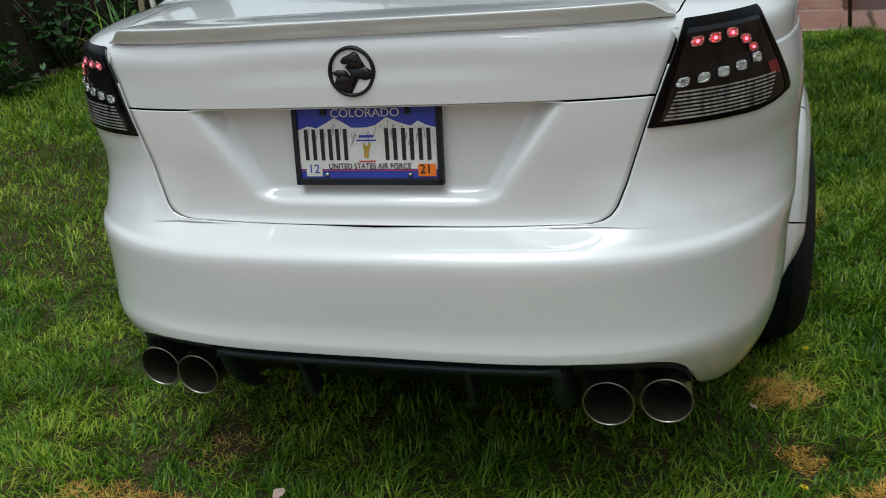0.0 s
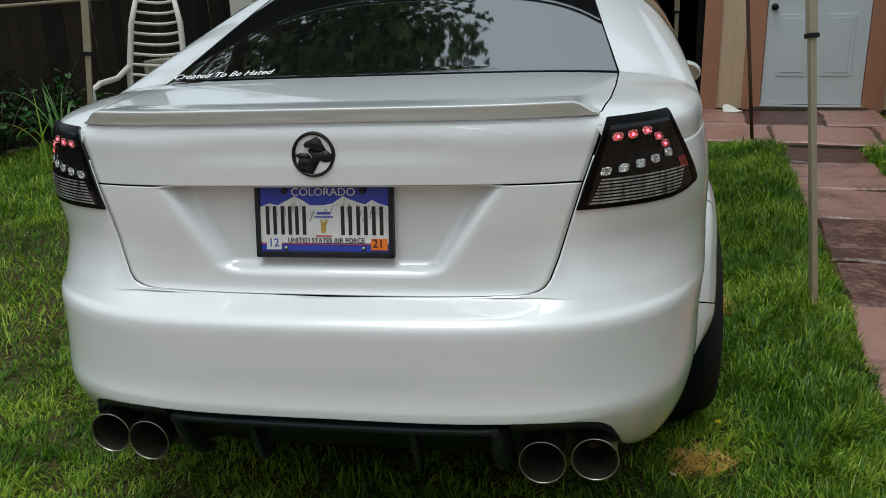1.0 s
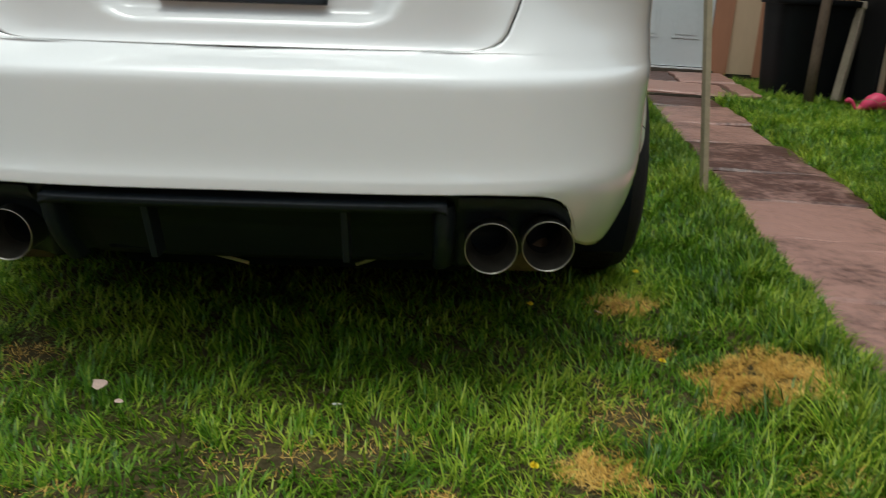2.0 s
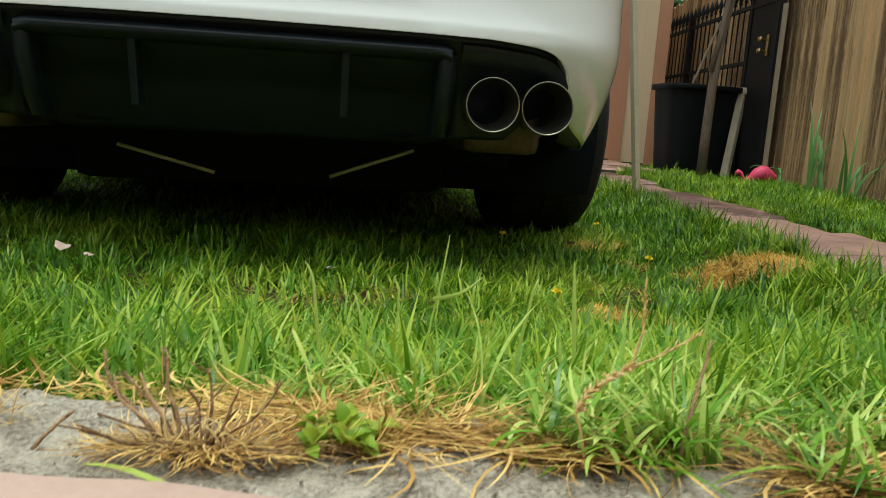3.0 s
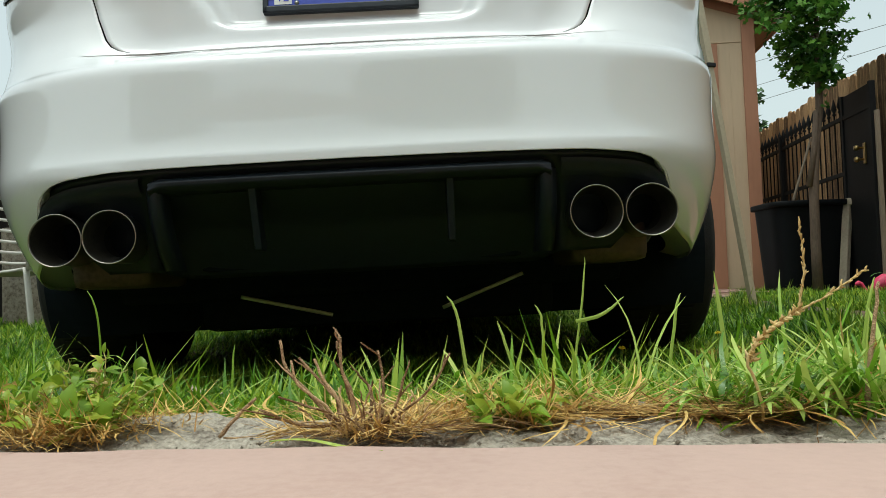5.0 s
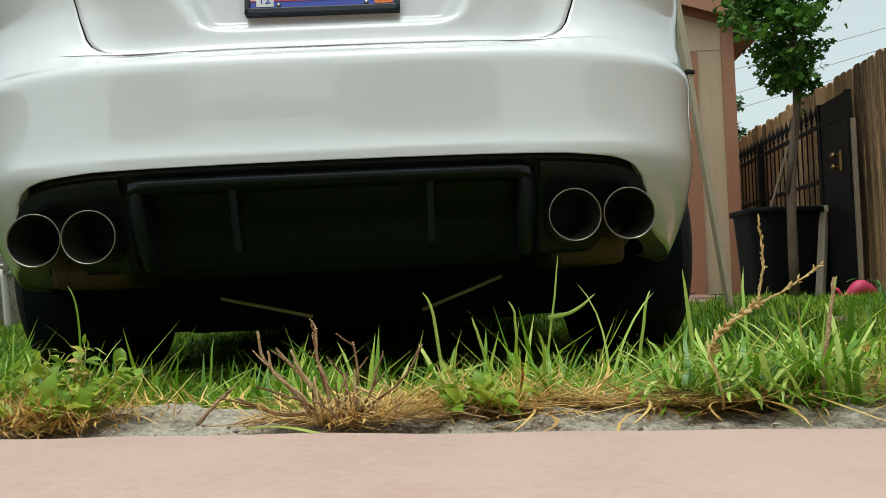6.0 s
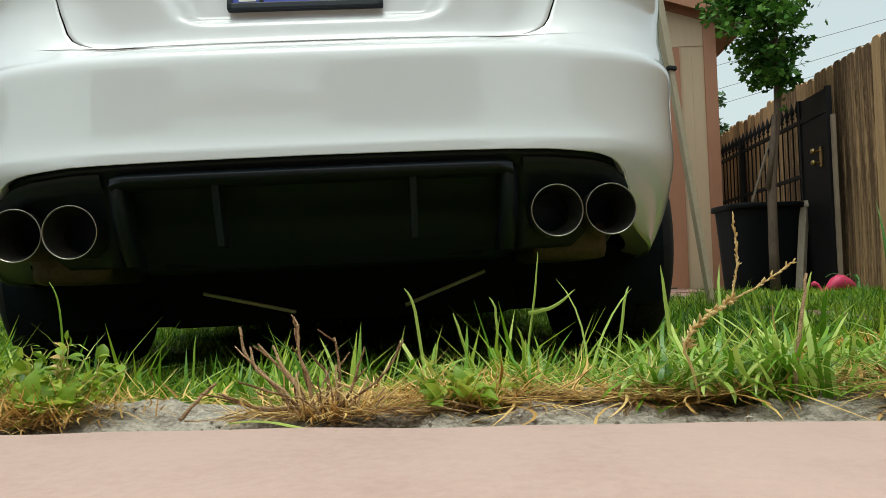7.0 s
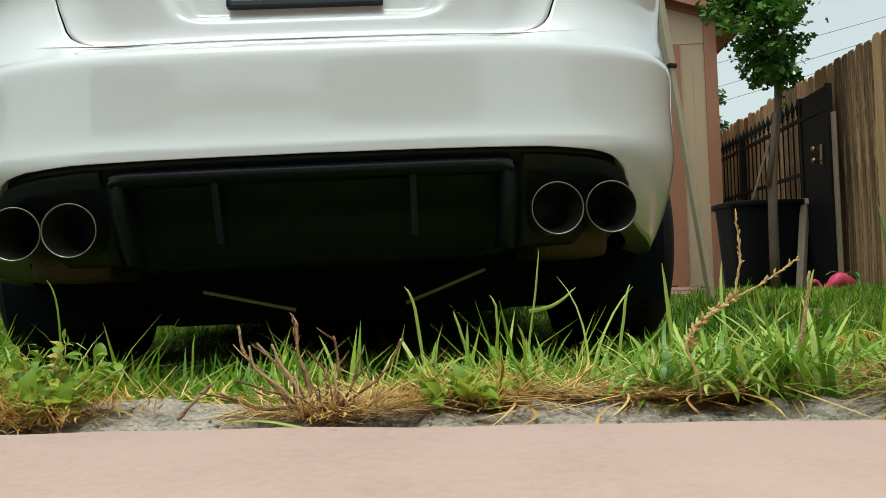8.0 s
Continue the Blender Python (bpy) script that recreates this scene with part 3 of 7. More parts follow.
def board_fence(name, label, u, v0, v1, height, material, face=1):
    """A dog-eared board fence; each board is a piece."""
    f = thing(name, label, "fence", YARD, kind="structure")
    rng = random.Random(11)
    w = 0.14
    kinds = []
    for k in range(5):
        bm = bmesh.new()
        h = height + rng.uniform(-0.02, 0.02)
        c = 0.028
        g = 0.005
        prof = [(-w / 2 + g, 0.03), (w / 2 - g, 0.03), (w / 2 - g, h - c), (w / 2 - g - c, h), (-w / 2 + g + c, h), (-w / 2 + g, h - c)]
        V = [(0.0, a, z) for a, z in prof] + [(0.017 * face, a, z) for a, z in prof]
        n = len(prof)
        F = [tuple(range(n)), tuple(range(2 * n - 1, n - 1, -1))] + [(i, n + i, n + (i + 1) % n, (i + 1) % n) for i in range(n)]
        me = bpy.data.meshes.new("board")
        me.from_pydata(V, [], F)
        me.materials.append(material)
        me.update()
        kinds.append(me)
    v = v0
    while v < v1:
        ob = new("board", rng.choice(kinds))
        ob.parent = f
        ob.matrix_basis = pose(u + rng.uniform(-0.006, 0.006), v, rng.uniform(-0.02, 0.02), rng.uniform(-0.5, 0.5), 0, rng.uniform(-2, 2))
        v += w
    for z in (0.35, 0.95, height - 0.28):
        part("rail", boxed(u + 0.02 * face, u + 0.06 * face, v0, v1, z, z + 0.09), material, f, smooth=False)
    return f


board_fence("fence_right", "weathered brown cedar fence with dog-eared boards", 3.24, -8.9, 11.5, 1.93, cedar)
board_fence("fence_left", "board fence, its tree shade put into the dark board colour", -5.05, -8.9, 12.0, 1.95, cedar_shaded, -1)

# ---- the car ----
CAR = thing("car", "white four-door sedan with four exhaust tips, parked on grass", "car", pose(0.011, 0, 0, -0.085, -1.011, 0))
REAR_AXLE, FRONT_AXLE, WHEEL_Z, WHEEL_R, ARCH_R = 0.90, 3.81, 0.325, 0.335, 0.375
Z_T = [0.15, 0.22, 0.30, 0.40, 0.445, 0.463, 0.48, 0.50, 0.53, 0.57, 0.60, 0.625, 0.64, 0.648, 0.655, 0.662, 0.67, 0.68, 0.69, 0.70, 0.708, 0.725, 0.745, 0.80, 0.88, 0.945, 1.0]
YC_T = [0.06, 0.0, -0.07, -0.140, -0.161, -0.166, -0.165, -0.160, -0.156, -0.1535, -0.1515, -0.1502, -0.1494, -0.1488, -0.1478, -0.1462, -0.1420, -0.129, -0.108, -0.082, -0.063, -0.051, -0.048, -0.046, -0.043, -0.040, -0.036]
W_T = [0.775, 0.80, 0.826, 0.842, 0.846, 0.848, 0.849, 0.851, 0.853, 0.855, 0.856, 0.858, 0.858, 0.859, 0.859, 0.859, 0.859, 0.860, 0.860, 0.860, 0.860, 0.860, 0.859, 0.857, 0.854, 0.847, 0.834]
N_T = [3.1, 3.4, 3.6, 3.65, 3.627, 3.619, 3.61, 3.6, 3.562, 3.513, 3.48, 3.455, 3.44, 3.432, 3.425, 3.417, 3.405, 3.39, 3.375, 3.36, 3.357, 3.352, 3.345, 3.447, 3.9, 4, 4]
YF_T = [4.60, 4.66, 4.70, 4.73, 4.74, 4.74, 4.74, 4.74, 4.74, 4.735, 4.73, 4.722, 4.718, 4.715, 4.71, 4.705, 4.70, 4.695, 4.69, 4.68, 4.67, 4.65, 4.62, 4.52, 4.40, 4.30, 4.2]
L_REAR, L_FRONT = 0.84, 0.75
W_T = [w + lerp(z, [0.58, 0.80], [-0.012, 0.004]) for w, z in zip(W_T, Z_T)]


YC_F, W_F, N_F, YF_F = flowing(Z_T, YC_T), flowing(Z_T, W_T), flowing(Z_T, N_T), flowing(Z_T, YF_T)


def prof(z):
    return YC_F(z), W_F(z), N_F(z), YF_F(z)


def side_scale(y):
    return lerp(y, [0.3, 0.9, 1.6, 2.8, 3.8, 4.8], [0.985, 1.0, 0.985, 0.995, 0.985, 0.95])


def yc_at(x, z):
    """Depth of the rear skin's middle line; the bumper's ledge melts into a slope towards the corners."""
    yc = YC_F(z)
    if 0.652 < z < 0.88:
        f = (z - 0.652) / 0.228
        slope = -0.1480 + 0.105 * (1 - (1 - f) ** 1.6)
        k = smooth01((abs(x) - 0.37) / 0.19)
        yc = yc + (min(slope, yc) - yc) * k
    return yc


def rear_y(x, z):
    """Depth of the rear skin at a half width and height, below the shoulder."""
    _, w, n, _ = prof(z)
    yc = yc_at(x, z)
    u = min(abs(x) / w, 0.999)
    return yc + L_REAR * (1 - (1 - u ** n) ** (1 / n))


def half_width(y, z):
    """Half width of the body at a length and height."""
    yc, w, n, yf = prof(z)
    if y < yc + L_REAR:
        k = max(0.0, min(1.0, (yc + L_REAR - y) / L_REAR))
        return w * max(0.0, 1 - k ** n) ** (1 / n)
    if y > yf - L_FRONT:
        k = max(0.0, min(1.0, (y - yf + L_FRONT) / L_FRONT))
        return w * max(0.0, 1 - k ** 2.6) ** (1 / 2.6)
    return w


SHOULDER = 1.0


SHOULDER_F = flowing([-1, 2.9, 3.6, 4.2, 4.8], [SHOULDER, SHOULDER, 0.96, 0.86, 0.72])


def shoulder_z(y):
    return SHOULDER_F(y)


DECK = flowing([-0.036, -0.034, -0.028, -0.015, 0.01, 0.06, 0.15, 0.45, 0.6], [1.0, 1.03, 1.058, 1.077, 1.092, 1.102, 1.108, 1.119, 1.121])
GLASS = spline([0.2, 0.35, 0.525, 0.8, 1.0, 1.2, 1.35, 1.5, 1.7, 2.0, 2.3], [0.994, 1.054, 1.120, 1.2225, 1.296, 1.362, 1.404, 1.434, 1.455, 1.462, 1.452])
FRONT = flowing([2.2, 2.3, 2.5, 2.62, 2.8, 3.1, 3.2, 3.5, 4.0, 4.4, 4.7], [1.456, 1.452, 1.43, 1.40, 1.31, 1.12, 1.06, 1.03, 0.97, 0.88, 0.74])


def crown_z(y):
    """Height of the car's middle line along its length: deck, soft valley, rear glass and roof, bonnet."""
    if y < 0.2:
        return DECK(y)
    if y > 2.25:
        return FRONT(y)
    a, b, k = DECK(min(y, 0.6)), GLASS(y), 0.0035
    top = max(a, b)
    return top + k * math.log(math.exp((a - top) / k) + math.exp((b - top) / k))


UPPER_M = spline([0.0, 0.5, 0.9, 1.5, 2.6, 3.2, 4.0], [4.6, 4.2, 3.5, 2.95, 2.9, 3.3, 3.2])


def upper_m(y):
    return UPPER_M(y)


def upper(y, phi):
    """Deck, greenhouse and bonnet: a section at y, phi from 0 (middle) to pi/2 (shoulder)."""
    zb = shoulder_z(y)
    w = half_width(y, zb) * 0.998
    m = upper_m(y)
    s, c = max(math.sin(phi), 0.0), max(math.cos(phi), 0.0)
    return Vector((w * s ** (2 / m), y, zb + (crown_z(y) - zb) * c ** (2 / m)))


def phi_at(y, x):
    w = half_width(y, shoulder_z(y)) * 0.998
    u = min(abs(x) / max(w, 1e-6), 1.0)
    return math.asin(min(1.0, u ** (upper_m(y) / 2)))


def upper_at(y, x):
    return upper(y, phi_at(y, x)).z


def skin_y(x, z):
    """Rear skin depth at any height up to the deck."""
    if z <= SHOULDER:
        return rear_y(x, z)
    a, b = -0.03, 0.6
    for _ in range(18):
        c = (a + b) / 2
        w = half_width(c, SHOULDER)
        if abs(x) > w * 0.998 or upper_at(c, x) < z:
            a = c
        else:
            b = c
    return (a + b) / 2


def skin(x, z, off=0.0):
    """A point on the rear skin, pushed out along its normal."""
    e = 0.004
    y = skin_y(x, z)
    n = Vector(((skin_y(x + e, z) - skin_y(x - e, z)) / (2 * e), -1, (skin_y(x, z + e) - skin_y(x, z - e)) / (2 * e))).normalized()
    return Vector((x, y, z)) + n * off


# lid outline: half width of the boot lid at each height
SEAM_Z = [0.709, 0.7095, 0.711, 0.714, 0.720, 0.729, 0.745, 0.79, 0.888, 0.945, 1.03, 1.078]
SEAM_X = [0.0, 0.34, 0.40, 0.435, 0.455, 0.470, 0.482, 0.500, 0.530, 0.548, 0.578, 0.592]


def seam_x(z):
    return 0.0 if z <= SEAM_Z[0] else lerp(z, SEAM_Z, SEAM_X)


LAMP_OUT_Z = [0.885, 0.893, 0.903, 0.910, 0.94, 0.99, 1.04, 1.066, 1.073]
LAMP_OUT_X = [0.700, 0.753, 0.788, 0.793, 0.784, 0.762, 0.738, 0.725, 0.717]


def low_edge(x):
    """Lower edge of the rear bumper: high in the middle for the diffuser, low at the corners."""
    x = abs(x)
    return lerp(x, [0, 0.45, 0.55, 0.59, 0.615, 0.632, 0.645, 0.66, 0.70, 0.80, 0.95], [0.464, 0.462, 0.455, 0.445, 0.425, 0.39, 0.35, 0.325, 0.30, 0.26, 0.24])


def body():
    """Bumper, wings and sides of one half, in rows of equal height, from the lid seam round to the nose."""
    def half(sgn):
        rows = [0.0, 0.06, 0.13, 0.2, 0.3, 0.42, 0.55, 0.7, 0.82, 0.93, 1.0]
        zs = [0.495, 0.51, 0.53, 0.56, 0.59, 0.615, 0.635, 0.644, 0.650, 0.655, 0.660, 0.666, 0.670, 0.674, 0.678, 0.682, 0.686, 0.69, 0.694, 0.698, 0.703, 0.707] + [z for z in SEAM_Z[1:8]] + [0.757, 0.77, 0.78, 0.80, 0.81, 0.82, 0.83, 0.84, 0.85, 0.86, 0.87, 0.885]
        zs = sorted(set(zs)) + [0.90, 0.92, 0.94, 0.96, 0.98, 0.992, 1.0]
        ncol, nside, nfront = 44, 46, 16
        V, F = [], []
        R = []
        for k, r in enumerate(rows[:-1]):
            R.append(("low", r))
        for z in zs:
            R.append(("z", z))
        for kind, r in R:
            row = []
            zz = r if kind == "z" else 0.48
            x0 = seam_x(zz) + (0.0018 if zz > SEAM_Z[0] else 0)
            yc, w, n, yf = prof(zz)
            p0 = math.asin(min(1, (x0 / w) ** (n / 2)))
            pb = math.asin(min(1, (0.60 / w) ** (n / 2)))
            for i in range(ncol + 1):
                p = p0 + (pb - p0) * (i / 16) if i <= 16 else pb + (math.pi / 2 - pb) * ((i - 16) / (ncol - 16))
                x = w * math.sin(p) ** (2 / n)
                z = zz if kind == "z" else lerp(r, [0, 1], [low_edge(x), 0.49])
                yc2, w2, n2, _ = prof(z)
                xx = x / w * w2
                y = yc_at(xx, z) + L_REAR * (1 - max(math.cos(p), 0) ** (2 / n2))
                row.append((xx * sgn, y, z))
            for i in range(1, nside + 1):
                f = i / nside
                ya = prof(zz)[0] + L_REAR
                y = ya + (yf - L_FRONT - ya) * f
                z = zz if kind == "z" else lerp(r, [0, 1], [0.24, 0.49])
                if kind == "z":
                    z = min(z, shoulder_z(y) - (1.0 - z) * 0.2)
                yc2, w2, n2, _ = prof(z)
                row.append((w2 * side_scale(y) * sgn, y, z))
            for i in range(1, nfront + 1):
                p = math.pi / 2 * i / nfront
                z = zz if kind == "z" else lerp(r, [0, 1], [0.22, 0.49])
                yy = yf - L_FRONT + L_FRONT * math.sin(p) ** (2 / 2.6)
                if kind == "z":
                    z = min(z, shoulder_z(yy) - (1.0 - z) * 0.2)
                w2 = prof(z)[1]
                row.append((w2 * 0.985 * max(math.cos(p), 0) ** (2 / 2.6) * sgn, yy, z))
            V.append(row)
        m = len(V[0])
        flat = [p for row in V for p in row]
        for j in range(len(V) - 1):
            for i in range(m - 1):
                q = [j * m + i, j * m + i + 1, (j + 1) * m + i + 1, (j + 1) * m + i]
                c = sum((Vector(flat[k]) for k in q), Vector()) / 4
                if any((c.y - ya) ** 2 + (c.z - WHEEL_Z) ** 2 < (ARCH_R + 0.02) ** 2 for ya in (REAR_AXLE, FRONT_AXLE)) and abs(c.x) > 0.6:
                    continue
                F.append(tuple(q) if sgn > 0 else tuple(q[::-1]))
        return flat, F

    bm = bmesh.new()
    V, F = join(half(1), half(-1))
    vs = [bm.verts.new(v) for v in V]
    for q in F:
        bm.faces.new([vs[k] for k in q])
    bmesh.ops.remove_doubles(bm, verts=bm.verts, dist=0.0004)
    solid(part("body_shell", bm, paint, CAR, "white painted bumper and side panels"), 0.003)

    # turned-under lip along the bumper's lower edge
    for s in (1, -1):
        V, F = [], []
        xs = np.concatenate([np.linspace(0, 0.56, 14), np.linspace(0.57, 0.665, 18), np.linspace(0.68, 0.80, 8)])
        for x in xs:
            z = low_edge(x)
            p = Vector((x, rear_y(x, z), z))
            d = Vector((-0.25 * (x > 0.58) * smooth01((x - 0.58) / 0.05), 0.6, 0.15 if x < 0.6 else 0.0))
            for k in range(4):
                q = p + d * (0.05 * k)
                V.append((q.x * s, q.y, q.z + 0.004 * k))
        for i in range(len(xs) - 1):
            for k in range(3):
                q = (i * 4 + k, i * 4 + k + 1, (i + 1) * 4 + k + 1, (i + 1) * 4 + k)
                F.append(q if s > 0 else q[::-1])
        part("bumper_lip", (V, F), paint, CAR)


body()


def recess(x, z):
    """How far the number-plate hollow of the boot lid lies in."""
    hw = lerp(z, [0.745, 0.755, 0.77, 0.80, 0.94, 0.96], [0.215, 0.250, 0.272, 0.290, 0.383, 0.392])
    a = smooth01((hw - abs(x)) / 0.052)
    b = smooth01((z - 0.747) / 0.030)
    c = smooth01((0.9475 - z) / 0.006)
    d = 0.052 * lerp(z, [0.76, 0.95], [0.6, 1.0])
    return d * a * b * c


def boot_lid():
    z0 = SEAM_Z[0]
    zs = sorted(set([0.7105, 0.7115, 0.713, 0.7155, 0.719, 0.724, 0.731, 0.739] + list(np.arange(0.745, 0.80, 0.006)) + list(np.arange(0.80, 0.935, 0.012)) + [0.936, 0.939, 0.9415, 0.944, 0.9465]))
    zu = [0.9505, 0.952, 0.957, 0.97, 0.985, 1.0, 1.015, 1.03, 1.045, 1.06, 1.07, 1.078]
    n = 90
    lid = None
    for zz, nm in ((zu, "lid_upper"), (zs, "lid_lower")):
        V, F = [], []
        for z in zz:
            w = seam_x(z) - 0.0018
            for i in range(n + 1):
                x = -w + 2 * w * i / n
                V.append((x, skin_y(x, z) + recess(x, z), z))
        for j in range(len(zz) - 1):
            for i in range(n):
                a = j * (n + 1) + i
                F.append((a, a + 1, a + n + 2, a + n + 1))
        ob = part("boot_lid" if lid is None else "lower_lid_panel", (V, F), paint, CAR if lid is None else lid, "white boot lid")
        solid(ob, 0.003)
        lid = lid or ob
    # overhang above the hollow, deck and rear edge
    V, F = [], []
    xs = np.linspace(-0.35, 0.35, 40)
    for x in xs:
        y = skin_y(x, 0.9505)
        V += [(x, y, 0.9503), (x, y + 0.05, 0.9500)]
    F = [(2 * i, 2 * i + 1, 2 * i + 3, 2 * i + 2) for i in range(len(xs) - 1)]
    part("lid_overhang", (V, F), plastic, lid)

    def deck(u, v):
        y = -0.022 + (0.505 - 0.06 * (2 * u - 1) ** 2 * 0 + 0.022) * v
        xw = min(lerp(y, [-0.03, 0.0, 0.05, 0.15, 0.3, 0.52], [0.36, 0.50, 0.582, 0.602, 0.615, 0.625]), half_width(y, SHOULDER) * 0.94)
        x = (2 * u - 1) * xw
        return (x, y, upper_at(y, x))
    part("deck", grid(deck, 60, 40), paint, lid)

    def spoiler(u, v):
        """Lip spoiler: the deck flows up to a crest, then a face that turns under to the lid."""
        x = (2 * u - 1) * 0.580
        e = smooth01((0.580 - abs(x)) / 0.055)
        yb = skin_y(x, 1.05)
        ya = yb + 0.17
        za = upper_at(max(ya, 0.02), x) - 0.001
        yc, zc = yb - 0.003 * e + 0.012 * (1 - e), 1.0845 + 0.0285 * e
        if v < 0.55:
            f = v / 0.55
            h = f * f * (3 - 2 * f)
            return (x, ya + (yc + 0.003 - ya) * f, za + (zc - za) * h)
        pts = [(yc + 0.003, zc), (yc + 0.001, zc - 0.0004), (yc, zc - 0.002), (yc + 0.0015, zc - 0.006 * e - 0.001), (yc + 0.017 * e, 1.0825), (yc + 0.0185 * e, 1.0805), (yc + 0.022, 1.0798), (yc + 0.05, 1.077)]
        k = (v - 0.55) / 0.45 * (len(pts) - 1)
        i = min(int(k), len(pts) - 2)
        f = k - i
        a, b = pts[i], pts[i + 1]
        return (x, a[0] + (b[0] - a[0]) * f, a[1] + (b[1] - a[1]) * f)
    part("spoiler", grid(spoiler, 90, 40), paint, CAR, "white lip spoiler along the boot lid")
    return lid


LID = boot_lid()


def inner_dark():
    """A black sheet behind the panel gaps: their shade is put into its colour."""
    def f(u, v):
        x = (2 * u - 1) * 0.70
        z = 0.47 + 0.60 * v
        return (x, skin_y(x, min(z, 1.06)) + 0.075, z)
    part("inner_structure", grid(f, 30, 24), gap_black, CAR)


inner_dark()


def shoulders():
    """The quarter panels above the shoulder line, pillars, roof and bonnet."""
    for s in (1, -1):
        def quarter(u, v):
            y = 0.02 + (0.53 - 0.02) * v
            xin = lerp(y, [-0.03, 0.0, 0.05, 0.15, 0.3, 0.53], [0.36, 0.50, 0.5855, 0.6055, 0.6185, 0.6295])
            xin = min(xin, half_width(y, SHOULDER) * 0.945)
            p0 = phi_at(y, xin)
            p = p0 + (math.pi / 2 - p0) * u
            q = upper(y, p)
            return (q.x * s, q.y, q.z)
        V, F = grid(quarter, 24, 40)
        keep = []
        for q in F:
            c = sum((Vector(V[k]) for k in q), Vector()) / 4
            keep.append(q if s > 0 else q[::-1])
        part("quarter_panel", (V, keep), paint, CAR)

        def pillar(u, v):
            y = 0.53 + (1.26 - 0.53) * v
            xin = lerp(y, [0.53, 0.8, 1.0, 1.26], [0.6295, 0.592, 0.566, 0.540])
            p0 = phi_at(y, xin)
            q = upper(y, p0 + (math.pi / 2 - p0) * u)
            return (q.x * s, q.y, q.z)
        part("rear_pillar", grid(pillar, 22, 30), paint, CAR)

    def roof(u, v):
        y = 1.262 + (2.60 - 1.262) * v
        q = upper(y, math.pi / 2 * abs(2 * u - 1))
        return (q.x * (1 if u >= 0.5 else -1), q.y, q.z)
    part("roof", grid(roof, 48, 40), paint, CAR)

    def bonnet(u, v):
        y = 3.19 + (4.60 - 3.19) * v
        q = upper(y, math.pi / 2 * abs(2 * u - 1))
        return (q.x * (1 if u >= 0.5 else -1), q.y, q.z)
    part("bonnet", grid(bonnet, 32, 24), paint, CAR)

    def screen(u, v):
        y = 2.603 + (3.187 - 2.603) * v
        q = upper(y, math.pi / 2 * abs(2 * u - 1))
        return (q.x * (1 if u >= 0.5 else -1), q.y, q.z)
    part("windscreen", grid(screen, 32, 14), window_glass, CAR, "dark windscreen")

    def back(u, v):
        y = 0.520 + (1.258 - 0.520) * v
        xo = lerp(y, [0.52, 0.8, 1.0, 1.26], [0.626, 0.588, 0.562, 0.536])
        p = phi_at(y, xo) * (2 * u - 1)
        q = upper(y, abs(p))
        return (q.x * (1 if p >= 0 else -1), q.y, q.z - 0.002)
    part("rear_window", grid(back, 70, 60), window_glass, CAR, "tinted rear window")

    def seal(u, v):
        y = 0.512 + (1.262 - 0.512) * v
        q = upper(y, phi_at(y, lerp(y, [0.52, 0.8, 1.0, 1.26], [0.632, 0.596, 0.570, 0.544])) * (2 * u - 1) if u < 0.5 else phi_at(y, lerp(y, [0.52, 0.8, 1.0, 1.26], [0.632, 0.596, 0.570, 0.544])) * (2 * u - 1))
        p = phi_at(y, lerp(y, [0.52, 0.8, 1.0, 1.26], [0.632, 0.596, 0.570, 0.544])) * (2 * u - 1)
        q = upper(y, abs(p))
        return (q.x * (1 if p >= 0 else -1), q.y, q.z - 0.006)
    part("window_seal", grid(seal, 40, 20), gap_black, CAR)
    for s in (1, -1):
        for y0, y1 in ((1.02, 1.86), (1.92, 2.72)):
            def side(u, v):
                y = y0 + (y1 - y0) * u
                zt = crown_z(y)
                a, b = 0.38, 0.88
                if y < 1.3:
                    a = lerp(y, [1.02, 1.3], [0.80, 0.42])
                if y > 2.3:
                    a = lerp(y, [2.3, 2.72], [0.42, 0.80])
                q = upper(y, math.pi / 2 * (a + (0.90 - a) * v))
                return ((q.x + 0.003) * s, q.y, q.z)
            part("side_window", grid(side, 16, 8), window_glass, CAR, "dark side window")
    # door mirrors
    for s in (1, -1):
        bm = bmesh.new()
        bmesh.ops.create_uvsphere(bm, u_segments=20, v_segments=12, radius=1)
        bmesh.ops.transform(bm, matrix=Matrix.Translation((0.965 * s, 2.42, 0.90)) @ Matrix.Diagonal((0.075, 0.05, 0.055, 1)), verts=bm.verts)
        mir = part("door_mirror", bm, paint, CAR, "white door mirror")
        bm = bmesh.new()
        bmesh.ops.create_circle(bm, cap_ends=True, segments=24, radius=1)
        bmesh.ops.transform(bm, matrix=Matrix.Translation((0.968 * s, 2.365, 0.90)) @ Matrix.Rotation(radians(90), 4, "X") @ Matrix.Diagonal((0.058, 0.042, 1, 1)), verts=bm.verts)
        part("mirror_glass", bm, chrome, mir)
        part("mirror_arm", tube([(0.84 * s, 2.46, 0.89), (0.92 * s, 2.43, 0.89)], 0.03), plastic, mir)


shoulders()


